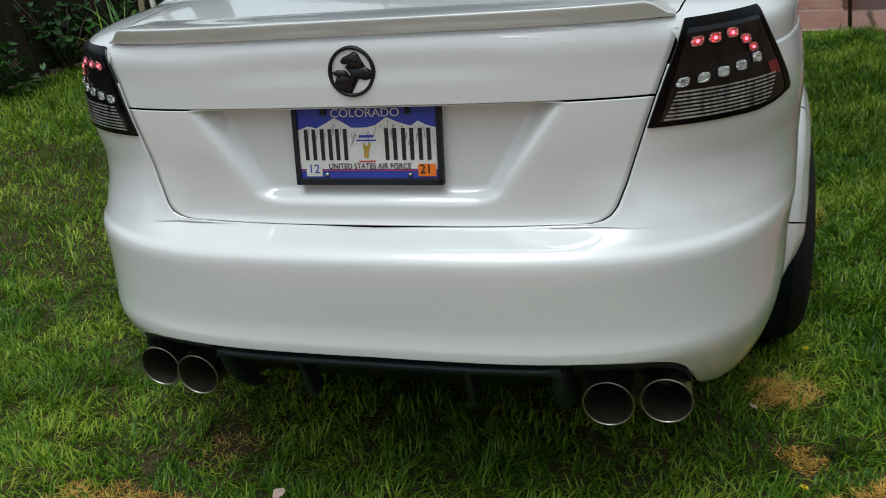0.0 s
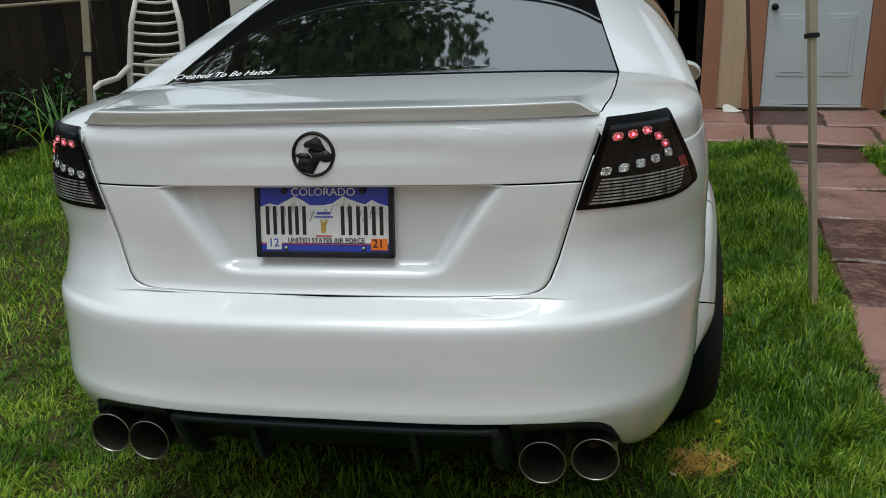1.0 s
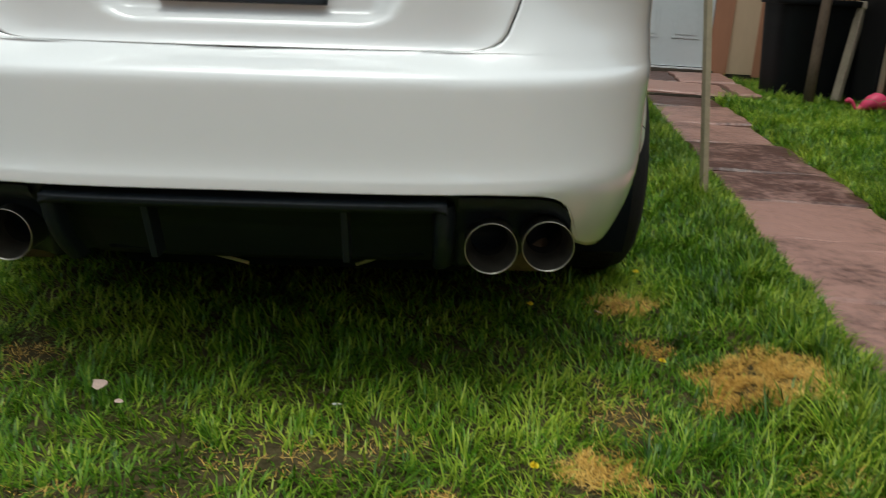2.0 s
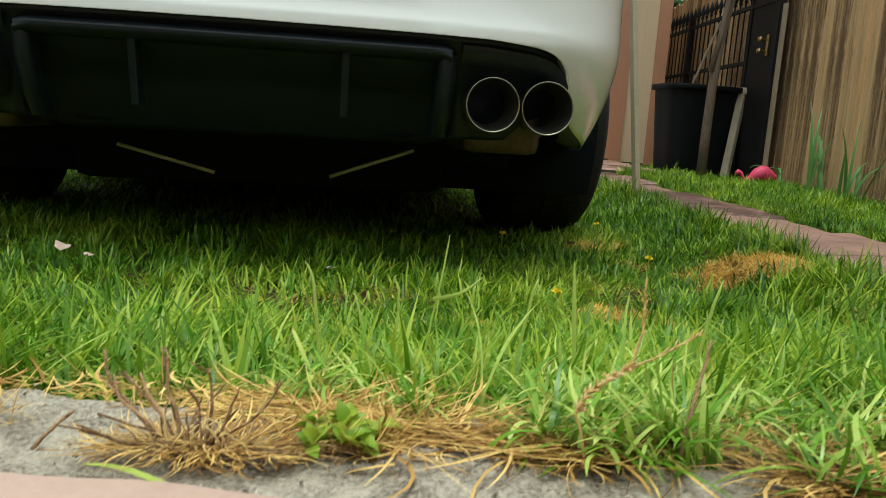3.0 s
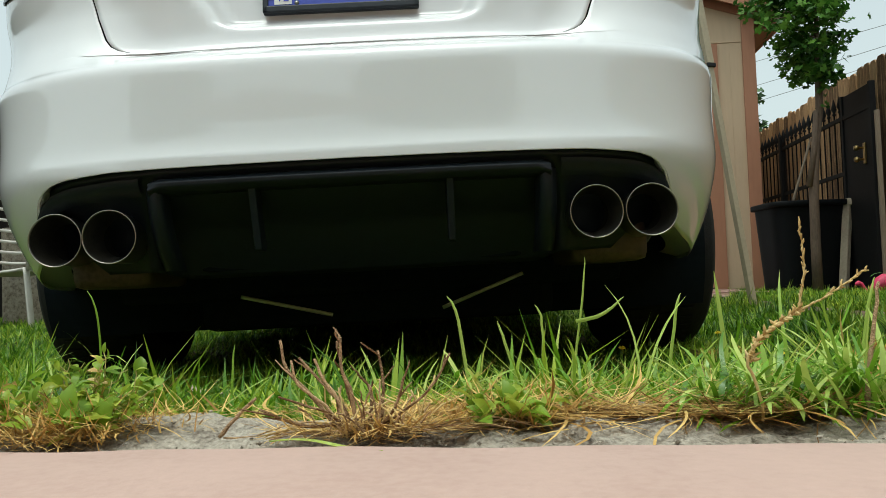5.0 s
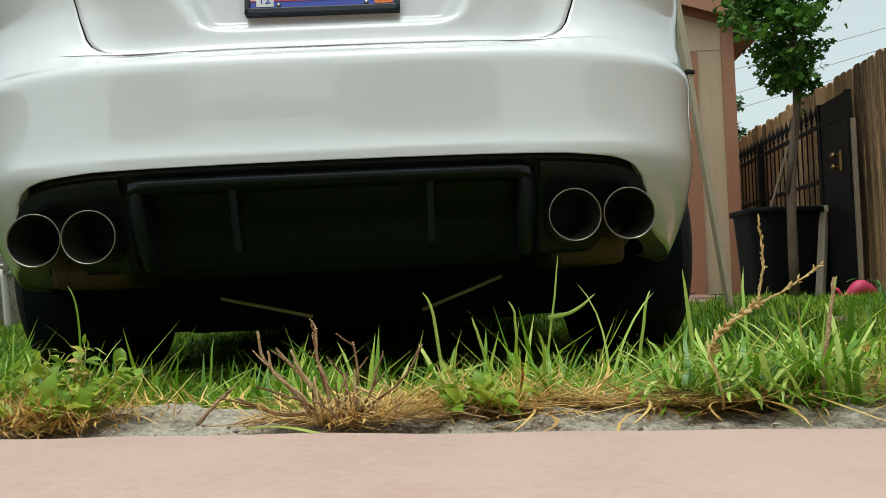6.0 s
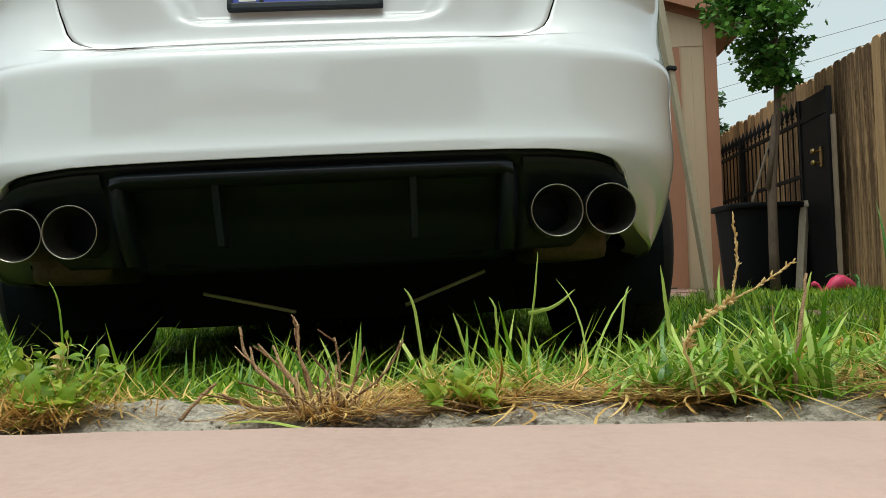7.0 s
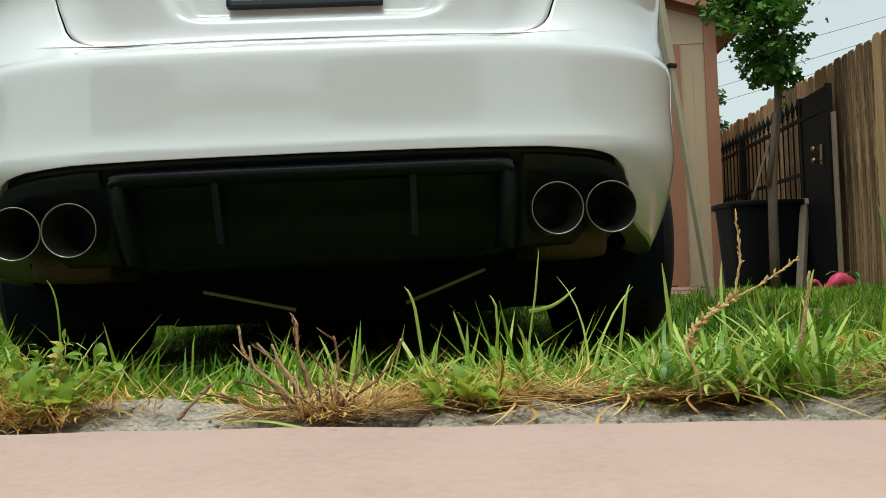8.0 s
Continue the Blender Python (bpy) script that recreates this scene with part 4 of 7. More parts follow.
def flares():
    """Bolt-on wheel arch flares, in two lengths with a joint between."""
    for ya in (REAR_AXLE, FRONT_AXLE):
        for s in (1, -1):
            def flare(u, v, a0, a1):
                a = radians(a0 + (a1 - a0) * u)
                tip = min(1.0, min(u, 1 - u) * 8 if a0 < -20 or a1 > 200 else 1.0)
                r = lerp(v, [0, 0.25, 0.6, 0.85, 0.95, 1.0], [0.475, 0.455, 0.41, 0.375, 0.365, 0.362])
                bulge = lerp(v, [0, 0.08, 0.25, 0.6, 0.85, 0.95, 1.0], [-0.004, 0.014, 0.033, 0.055, 0.064, 0.060, 0.015])
                bulge *= 1 - 0.75 * smooth01((math.degrees(a) - 160) / 24)
                y = ya + r * math.cos(a)
                z = WHEEL_Z + r * math.sin(a)
                w = prof(max(z, 0.2))[1]
                w = min(w, half_width(y, max(z, 0.2)) + 0.001) if y < 0.5 or y > 4.0 else w
                if v > 0.9:
                    w = min(w, 0.885)
                return ((w + bulge) * s, y, z)
            for a0, a1 in ((-8, 118), (118.6, 157), (157.5, 184)):
                V, F = grid(lambda u, v: flare(u, v, a0, a1), 26, 12)
                F = [q[::-1] for q in F] if s > 0 else F
                part("wheel_arch_flare", (V, F), paint, CAR, "white wide wheel arch flare")
            # liner
            def liner(u, v):
                a = radians(-20 + 230 * u)
                return ((0.875 - 0.42 * v) * s, ya + 0.385 * math.cos(a), WHEEL_Z + 0.385 * math.sin(a))
            part("wheel_arch_liner", grid(liner, 24, 3), under_black, CAR)


flares()


def wheel(x, y, s):
    w = part("tyre", lathe([(0.245, 0.0), (0.30, -0.012 * s), (0.322, 0.01 * s), (0.333, 0.035 * s), (WHEEL_R, 0.09 * s), (WHEEL_R, 0.16 * s), (0.333, 0.225 * s), (0.322, 0.255 * s), (0.30, 0.272 * s), (0.245, 0.26 * s), (0.245, 0.0)], 64, "x", (x, y, WHEEL_Z)), rubber, CAR, "wide black tyre")
    part("rim", lathe([(0.245, 0.255 * s), (0.235, 0.245 * s), (0.225, 0.20 * s), (0.06, 0.19 * s), (0.0, 0.20 * s)], 40, "x", (x, y, WHEEL_Z)), rim_grey, w)
    V, F = [], []
    ms = []
    for k in range(5):
        a = 2 * math.pi * k / 5
        ms.append(tube([(x + 0.215 * s, y + 0.04 * math.cos(a), WHEEL_Z + 0.04 * math.sin(a)), (x + 0.24 * s, y + 0.23 * math.cos(a), WHEEL_Z + 0.23 * math.sin(a))], [0.035, 0.022], 8))
    part("spoke", join(*ms), rim_grey, w)
    ms = []
    for k in range(64):
        a = 2 * math.pi * k / 64
        for q, off in ((0.05, 0.0), (0.14, 0.05), (0.19, 0.0)):
            b = a + off
            c = Vector((x + q * s, y + (WHEEL_R + 0.001) * math.cos(b), WHEEL_Z + (WHEEL_R + 0.001) * math.sin(b)))
            t = Vector((0, -math.sin(b), math.cos(b))) * 0.012
            r = Vector((0, math.cos(b), math.sin(b))) * 0.004
            e = Vector((0.022, 0, 0))
            vs = [c - t - e, c + t - e, c + t + e, c - t + e]
            ms.append((vs + [p + r for p in vs], [(4, 5, 6, 7), (0, 1, 5, 4), (1, 2, 6, 5), (2, 3, 7, 6), (3, 0, 4, 7)]))
    tr = part("tread", join(*ms), rubber, w, smooth=False)
    tr["kind"] = "stuff"


for sx in (1, -1):
    for ya in (REAR_AXLE, FRONT_AXLE):
        wheel(0.660 * sx, ya, sx)


def tail_lamp(s):
    """Smoked tail lamp wrapping round the corner, with a rank of LED cups and a ribbed clear band."""
    zb, zt = 0.8895, 1.071

    def pt(a, b, off):
        z = zb + (zt - zb) * b
        if a < 0.5:
            z -= 0.0
        xi = seam_x(z) + 0.004
        xo = lerp(z, LAMP_OUT_Z, LAMP_OUT_X)
        x = xi + (xo - xi) * a
        p = skin(x, z, off)
        return Vector((p.x * s, p.y, p.z))
    V, F = grid(lambda u, v: pt(u, v, 0.004), 34, 24)
    lamp = part("tail_lamp", (V, F if s > 0 else [q[::-1] for q in F]), lens_dark, CAR, "smoked tail lamp with some red LEDs lit")
    solid(lamp, 0.02)

    def strip(name, a0, a1, b0, b1, mat_, off=0.0052, n=(20, 4)):
        V, F = grid(lambda u, v: pt(a0 + (a1 - a0) * u, b0 + (b1 - b0) * v, off), *n)
        return part(name, (V, F if s > 0 else [q[::-1] for q in F]), mat_, lamp)
    strip("bezel", 0.0, 1.0, 0.0, 0.045, lens_edge)
    strip("bezel", 0.0, 1.0, 0.925, 1.0, lens_edge)
    strip("bezel", 0.0, 0.075, 0.045, 0.925, lens_edge, n=(3, 20))
    strip("bezel", 0.955, 1.0, 0.045, 0.925, lens_edge, n=(3, 20))
    strip("side_reflector", 0.865, 0.945, 0.31, 0.45, lens_red, n=(5, 5))
    for k in range(8):
        b = 0.06 + 0.037 * k
        strip("clear_rib", 0.095 + 0.005 * k, 0.90 - 0.012 * (7 - k), b, b + 0.019, lens_clear, 0.006, (30, 2))
    spots = [(0.20, 0.80), (0.39, 0.807), (0.58, 0.825), (0.71, 0.745), (0.765, 0.645), (0.775, 0.53), (0.63, 0.49), (0.48, 0.463), (0.32, 0.44), (0.155, 0.42)]
    for k, (a, b) in enumerate(spots):
        c = pt(a, b, 0.006)
        e1 = (pt(a + 0.02, b, 0.006) - c).normalized()
        e2 = (pt(a, b + 0.02, 0.006) - c).normalized()
        nrm = e1.cross(e2).normalized() * (1 if s > 0 else -1)
        V, F = [], []
        for r, d in ((1.0, 0.0), (0.97, 0.0032), (0.84, 0.0036), (0.0, 0.0006)):
            for i in range(16):
                t = 2 * math.pi * i / 16
                q = 1.0 / (abs(math.cos(t)) ** 4 + abs(math.sin(t)) ** 4) ** 0.25
                V.append(c + e1 * (0.0116 * r * q * math.cos(t)) + e2 * (0.0092 * r * q * math.sin(t)) + nrm * d)
        for j in range(3):
            for i in range(16):
                f = (j * 16 + i, j * 16 + (i + 1) % 16, (j + 1) * 16 + (i + 1) % 16, (j + 1) * 16 + i)
                F.append(f if s > 0 else f[::-1])
        lit = k < 5
        led = part("led_cup", (V, F), cup_glow if lit else cup, lamp)
        V = [c + nrm * 0.0026 + e1 * (0.0040 * math.cos(2 * math.pi * i / 12)) + e2 * (0.0033 * math.sin(2 * math.pi * i / 12)) for i in range(12)]
        if lit:
            part("led", (V + [c + nrm * 0.0044], [((i, (i + 1) % 12, 12) if s > 0 else ((i + 1) % 12, i, 12)) for i in range(12)]), led_red, led, "lit red LED")


for sx in (1, -1):
    tail_lamp(sx)


def plate():
    """Number plate in a black frame; the serial as plain bars."""
    tilt = math.atan2(0.027, 0.148)
    M = Matrix.Translation((-0.011, -0.0125, 0.8655)) @ Matrix.Rotation(-tilt, 4, "X")
    hw, hh = 0.1575, 0.0815
    bm = bmesh.new()
    box(bm, -hw, hw, 0.0, 0.012, -hh, hh, 0.004, M)
    fr = part("number_plate", bm, plastic, CAR, "number plate in a thick black plastic frame", smooth=False)

    def rim(x0, x1, z0, z1):
        return box(bmesh.new(), x0, x1, -0.007, 0.001, z0, z1, 0.0025, M)
    part("frame_bar", rim(-hw, hw, hh - 0.008, hh), plastic, fr, smooth=False)
    part("frame_bar", rim(-hw, hw, -hh, -hh + 0.014), plastic, fr, smooth=False)
    part("frame_bar", rim(-hw, -hw + 0.011, -hh, hh), plastic, fr, smooth=False)
    part("frame_bar", rim(hw - 0.011, hw, -hh, hh), plastic, fr, smooth=False)

    def flat(name, pts, y, material, label=""):
        V = [M @ Vector((a, y, b)) for a, b in pts]
        n = len(V)
        return part(name, (V, [tuple(range(n))]), material, fr, label, smooth=False)
    # blue field, white mountains, blue foot
    flat("plate_field", [(-0.147, -0.068), (0.147, -0.068), (0.147, 0.074), (-0.147, 0.074)], -0.0015, plate_blue, "blue plate background")
    ridge = [(-0.147, 0.030), (-0.125, 0.038), (-0.105, 0.034), (-0.085, 0.044), (-0.066, 0.054), (-0.05, 0.046), (-0.03, 0.034), (0.0, 0.034), (0.02, 0.038), (0.045, 0.054), (0.06, 0.047), (0.08, 0.040), (0.095, 0.036), (0.11, 0.046), (0.125, 0.038), (0.147, 0.032)]
    V = []
    for a, b in ridge:
        V += [M @ Vector((a, -0.0020, -0.049)), M @ Vector((a, -0.0020, b))]
    part("mountain_band", (V, [(2 * i, 2 * i + 2, 2 * i + 3, 2 * i + 1) for i in range(len(ridge) - 1)]), plate_white, fr, "white mountain band", smooth=False)
    rng = random.Random(3)
    ms = []
    for k in range(70):
        a = rng.uniform(-0.14, 0.14)
        top = lerp(a, [r[0] for r in ridge], [r[1] for r in ridge]) - rng.uniform(0.002, 0.02)
        L, w, sl = rng.uniform(0.006, 0.03), rng.uniform(0.0006, 0.0022), rng.uniform(-0.4, 0.4)
        ms.append(([M @ Vector(q) for q in ((a, -0.0024, top), (a + w, -0.0024, top - 0.003), (a + w + sl * L, -0.0024, top - L), (a + sl * L, -0.0024, top - L * 0.9))], [(0, 1, 2, 3)]))
    part("mountain_shading", join(*ms), plate_grey, fr, smooth=False)
    flat("red_line", [(-0.147, -0.0525), (0.147, -0.0525), (0.147, -0.0505), (-0.147, -0.0505)], -0.0026, plate_red)
    # serial as bars
    for a in (-0.121, -0.086, -0.053, 0.052, 0.087, 0.122):
        for da in (-0.0085, 0.0085):
            flat("serial_bar", [(a + da - 0.0042, -0.031), (a + da + 0.0042, -0.031), (a + da + 0.0042, 0.032), (a + da - 0.0042, 0.032)], -0.003, ink)
    flat("emblem", [(-0.006, -0.026), (0.003, -0.027), (0.005, -0.012), (0.011, 0.004), (0.004, 0.000), (0.0, -0.003), (-0.008, 0.006), (-0.006, -0.012)], -0.003, plate_gold, "gold bird-like emblem")
    flat("unread_line", [(-0.015, 0.014), (0.016, 0.014), (0.016, 0.019), (-0.015, 0.019)], -0.003, plate_blue)
    flat("unread_line", [(-0.021, 0.007), (0.021, 0.007), (0.021, 0.010), (-0.021, 0.010)], -0.003, plate_blue)
    flat("unread_line", [(-0.018, -0.035), (0.018, -0.035), (0.018, -0.032), (-0.018, -0.032)], -0.003, plate_red)
    st = flat("month_sticker", [(-0.134, -0.064), (-0.099, -0.064), (-0.099, -0.039), (-0.134, -0.039)], -0.003, plate_white, "white month sticker")
    lettering("sticker_number", "12", 0.026, M @ Matrix.Translation((-0.117, -0.0036, -0.0495)), plate_blue, st, 1.0)
    st = flat("year_sticker", [(0.106, -0.064), (0.143, -0.064), (0.143, -0.039), (0.106, -0.039)], -0.003, sticker_orange, "orange year sticker")
    lettering("sticker_number", "21", 0.026, M @ Matrix.Translation((0.122, -0.0036, -0.050)), ink, st, 1.0)
    lettering("state_name", "COLORADO", 0.0235, M @ Matrix.Translation((0.0, -0.0034, 0.0625)), plate_white, fr, 1.1)
    lettering("plate_words", "UNITED STATES AIR FORCE", 0.0155, M @ Matrix.Translation((0.004, -0.0034, -0.0435)), ink, fr, 0.92)
    for a in (-0.089, 0.089):
        part("screw", lathe([(0.0, -0.007), (0.006, -0.006), (0.0075, -0.002), (0.0075, 0.0)], 14, "y", M @ Vector((a, -0.001, 0.066))), ink, fr)
        part("screw", lathe([(0.0, -0.004), (0.004, -0.003), (0.005, 0.0)], 12, "y", M @ Vector((a, -0.0015, -0.061))), chrome, fr)


plate()


def badge():
    """Round black badge: a ring with a plain dark emblem inside."""
    c = Vector((-0.014, 0, 1.017))
    c.y = skin_y(c.x, c.z) - 0.002
    slope = (skin_y(c.x, c.z + 0.04) - skin_y(c.x, c.z - 0.04)) / 0.08
    R = 0.0475

    def lean(m):
        return [Vector((p[0], p[1] + (p[2] - c.z) * slope, p[2])) for p in m[0]], m[1]
    pr = [(R - 0.0068, 0.003), (R - 0.0064, -0.004), (R - 0.003, -0.006), (R, -0.004), (R + 0.0004, 0.003)]
    b = part("badge", lean(lathe(pr, 48, "y", c)), badge_black, CAR, "gloss black round badge")

    def blob(pts, y):
        V = [c + Vector((a, y, q)) for a, q in pts]
        n = len(V)
        mid = sum((p for p in V), Vector()) / n
        inner = [mid + (p - mid) * 0.8 + Vector((0, -0.003, 0)) for p in V]
        base = [p + Vector((0, 0.008, 0)) for p in V]
        F = [tuple(n + i for i in range(n))]
        F += [(i, (i + 1) % n, n + (i + 1) % n, n + i) for i in range(n)]
        F += [(2 * n + i, 2 * n + (i + 1) % n, (i + 1) % n, i) for i in range(n)]
        return V + inner + base, F
    part("emblem", lean(join(
        blob([(-0.021, 0.021), (-0.016, 0.027), (-0.005, 0.031), (0.008, 0.037), (0.017, 0.031), (0.022, 0.020), (0.028, 0.008), (0.018, 0.004), (0.002, 0.003), (-0.010, 0.008), (-0.008, 0.014), (-0.019, 0.015)], -0.002),
        blob([(-0.013, 0.010), (0.004, 0.006), (0.026, 0.009), (0.044, -0.004), (0.040, -0.014), (0.030, -0.017), (0.016, -0.012), (0.004, -0.030), (-0.004, -0.043), (-0.016, -0.040), (-0.012, -0.016), (-0.002, -0.004)], -0.0015),
        blob([(-0.040, -0.001), (-0.030, 0.003), (-0.014, 0.002), (-0.006, -0.006), (-0.012, -0.010), (-0.030, -0.010)], -0.0025),
        blob([(-0.019 + 0.0165 * math.cos(t * math.pi / 8), -0.021 + 0.0165 * math.sin(t * math.pi / 8)) for t in range(16)], -0.003))), badge_black, b)


badge()


def window_words():
    x0, y0 = -0.458, 0.534
    a, b = Vector((x0, y0, upper_at(y0, x0))), Vector((x0, y0 + 0.06, upper_at(y0 + 0.06, x0)))
    d = (b - a).normalized()
    ax = (Vector((x0 + 0.13, y0, upper_at(y0, x0 + 0.13))) - Vector((x0 - 0.13, y0, upper_at(y0, x0 - 0.13)))).normalized()
    ax = Vector((ax.x, ax.y, ax.z * 1.0)).normalized()
    nrm = ax.cross(d).normalized()
    m = Matrix((ax, -nrm, nrm.cross(ax))).transposed().to_4x4()
    m.translation = a + nrm * 0.012
    lettering("window_sticker", "Created To Be Hated", 0.044, m, white_vinyl, CAR, 0.76, 0.2, "white vinyl lettering low on the rear window")


window_words()


def rear_end():
    """Diffuser, pipe surrounds, exhaust tips and what hangs beneath."""
    def apron(u, v):
        x = (2 * u - 1) * 0.635
        z0 = lerp(abs(x), [0, 0.36, 0.385, 0.40, 0.60, 0.64], [0.258, 0.260, 0.266, 0.276, 0.280, 0.33])
        z = z0 + (low_edge(x) + 0.004 - z0) * v
        y = rear_y(x, max(z, 0.36)) + 0.030 + (0.15 - 0.10 * smooth01((abs(x) - 0.37) / 0.04)) * (1 - v) ** 1.2 + 0.02 * smooth01((abs(x) - 0.40) / 0.05) * (1 - v)
        return (x, y, z)
    dif = part("diffuser", grid(apron, 90, 18), plastic, CAR, "matt black plastic rear diffuser")
    solid(dif, 0.004)

    def shelf(u, v):
        x = (2 * u - 1) * 0.378
        e = smooth01((0.378 - abs(x)) / 0.02)
        pts = [(0.034, 0.455), (-0.002, 0.444), (-0.008 * e, 0.4385), (-0.006, 0.430), (0.010, 0.420), (0.045, 0.418)]
        k = v * (len(pts) - 1)
        i = min(int(k), len(pts) - 2)
        f = k - i
        a, b = pts[i], pts[i + 1]
        return (x, rear_y(x, 0.44) + a[0] + (b[0] - a[0]) * f + 0.010, a[1] + (b[1] - a[1]) * f - 0.006 * (1 - e))
    part("diffuser_shelf", grid(shelf, 60, 15), plastic, dif, "rounded top ledge of the diffuser")
    for s in (1, -1):
        def post(u, v):
            z = 0.432 - 0.155 * v
            pts = [(0.352, 0.045), (0.356, 0.010), (0.366, 0.0), (0.378, 0.004), (0.392, 0.03), (0.396, 0.055)]
            k = u * (len(pts) - 1)
            i = min(int(k), len(pts) - 2)
            f = k - i
            x = pts[i][0] + (pts[i + 1][0] - pts[i][0]) * f
            y = pts[i][1] + (pts[i + 1][1] - pts[i][1]) * f
            return (x * s, rear_y(0.37, 0.43) + 0.008 + y + 0.10 * v * v, z)
        V, F = grid(post, 14, 12)
        part("diffuser_post", (V, F if s > 0 else [q[::-1] for q in F]), plastic, dif)
        bm = bmesh.new()
        x = 0.186 * s
        y = rear_y(x, 0.43)
        for v in box(bm, x - 0.007, x + 0.007, y + 0.018, y + 0.07, 0.305, 0.424, 0.003).verts:
            v.co.y += 0.10 * ((0.432 - v.co.z) / 0.19) ** 2
        part("diffuser_fin", bm, plastic, dif, smooth=False)

        def surround(u, v):
            x = 0.40 + 0.225 * u
            z = low_edge(x) - 0.012 - 0.032 * v
            return (x * s, rear_y(x, 0.43) + 0.014 + 0.022 * v * v, z)
        V, F = grid(surround, 20, 6)
        part("pipe_surround", (V, F if s > 0 else [q[::-1] for q in F]), plastic, dif)
        for x, y in ((0.466, -0.102), (0.579, -0.078)):
            c = (x * s, y, 0.346)
            tip = part("exhaust_tip", lathe([(0.046, 0.20), (0.049, 0.05), (0.0500, 0.012), (0.0512, 0.004), (0.0520, 0.0), (0.0512, -0.0022), (0.0495, -0.0012), (0.0488, 0.002)], 56, "y", c), chrome, CAR, "round double-walled steel exhaust tip")
            part("tip_inside", lathe([(0.0370, 0.070), (0.0362, 0.082), (0.0355, 0.09), (0.034, 0.22), (0.0, 0.22)], 40, "y", c), soot, tip, "sooty inside")
            part("tip_cone", lathe([(0.0489, 0.0018), (0.0472, 0.010), (0.0440, 0.028), (0.0405, 0.050), (0.0370, 0.070)], 40, "y", c), tip_steel, tip, "heat-stained inner cone")
            part("pipe", lathe([(0.044, 0.19), (0.034, 0.26), (0.032, 0.55)], 24, "y", c), soot, tip)
        bm = bmesh.new()
        box(bm, 0.435, 0.598, 0.03, 0.50, 0.250, 0.335, 0.022)
        if s < 0:
            bmesh.ops.scale(bm, vec=(-1, 1, 1), verts=bm.verts)
            bmesh.ops.reverse_faces(bm, faces=bm.faces)
        part("muffler", bm, muffler_steel, CAR, "stained steel muffler box")
        a, b = ((-0.311, 0.30, 0.217), (-0.096, 0.30, 0.163)) if s < 0 else ((0.361, 0.30, 0.238), (0.166, 0.30, 0.166))
        part("underbody_brace", tube([a, b], 0.0045, 8), brace_steel, CAR, "thin bare metal brace")
    # floor pan, axle, arms; pans and front subframe hung low to block light underneath
    part("floor_pan", boxed(-0.60, 0.60, 0.30, 4.3, 0.21, 0.36, 0.02), under_black, CAR, smooth=False)
    part("floor_pan", boxed(-0.82, 0.82, 1.4, 3.3, 0.14, 0.34, 0.02), under_black, CAR, smooth=False)
    part("boot_well", boxed(-0.34, 0.34, 0.05, 0.7, 0.27, 0.32, 0.02), under_black, CAR, smooth=False)
    part("subframe", boxed(-0.45, 0.45, 0.78, 1.08, 0.17, 0.30, 0.03), under_black, CAR, smooth=False)
    part("undertray", boxed(-0.42, 0.44, 0.34, 1.40, 0.135, 0.28, 0.03), under_black, CAR, smooth=False)
    part("front_subframe", boxed(-0.6, 0.6, 3.4, 4.5, 0.13, 0.32, 0.03), under_black, CAR, smooth=False)
    for s in (1, -1):
        part("suspension_arm", tube([(0.30 * s, 0.95, 0.22), (0.62 * s, 0.90, 0.20)], 0.035, 8), under_black, CAR)
        part("inner_bumper", boxed(0.40 * s if s > 0 else -0.62, 0.62 if s > 0 else -0.40, 0.06, 0.5, 0.36, 0.46), under_black, CAR, smooth=False)


rear_end()


def front_end():
    """Headlamps, grille, door gaps and handles."""
    for s in (1, -1):
        def lampf(u, v):
            z = 0.66 + 0.10 * v
            y = 4.28 + 0.30 * u
            return ((half_width(y, z) * 0.985 + 0.004) * s, y, z)
        V, F = grid(lampf, 14, 6)
        part("headlamp", (V, F if s > 0 else [q[::-1] for q in F]), lens_clear, CAR, "clear headlamp")
        # black strips laid on the skin for the shade in the door gaps
        for y0, y1 in ((1.36, 1.366), (2.18, 2.186), (3.16, 3.166)):
            def gapf(u, v):
                z = 0.30 + 0.68 * v
                y = y0 + (y1 - y0) * u + 0.04 * (z - 0.6) ** 2
                return ((prof(z)[1] * side_scale(y) + 0.0015) * s, y, z)
            V, F = grid(gapf, 1, 16)
            part("door_gap", (V, F if s > 0 else [q[::-1] for q in F]), gap_black, CAR)
        for y in (1.46, 2.28):
            bm = bmesh.new()
            w = prof(0.86)[1] * side_scale(y)
            box(bm, w * s - 0.004, w * s + 0.028 * s if s > 0 else w * s + 0.004, y, y + 0.19, 0.85, 0.875, 0.004) if s > 0 else box(bm, w * s - 0.028, w * s + 0.004, y, y + 0.19, 0.85, 0.875, 0.004)
            part("door_handle", bm, paint, CAR, smooth=False)
    def grille(u, v):
        x = (2 * u - 1) * 0.42
        z = 0.50 + 0.14 * v
        yf = prof(z)[3]
        return (x, yf - L_FRONT * (1 - (1 - (abs(x) / 0.86) ** 2.6) ** (1 / 2.6)) + 0.006, z)
    part("grille", grid(grille, 24, 5), plastic, CAR)


front_end()

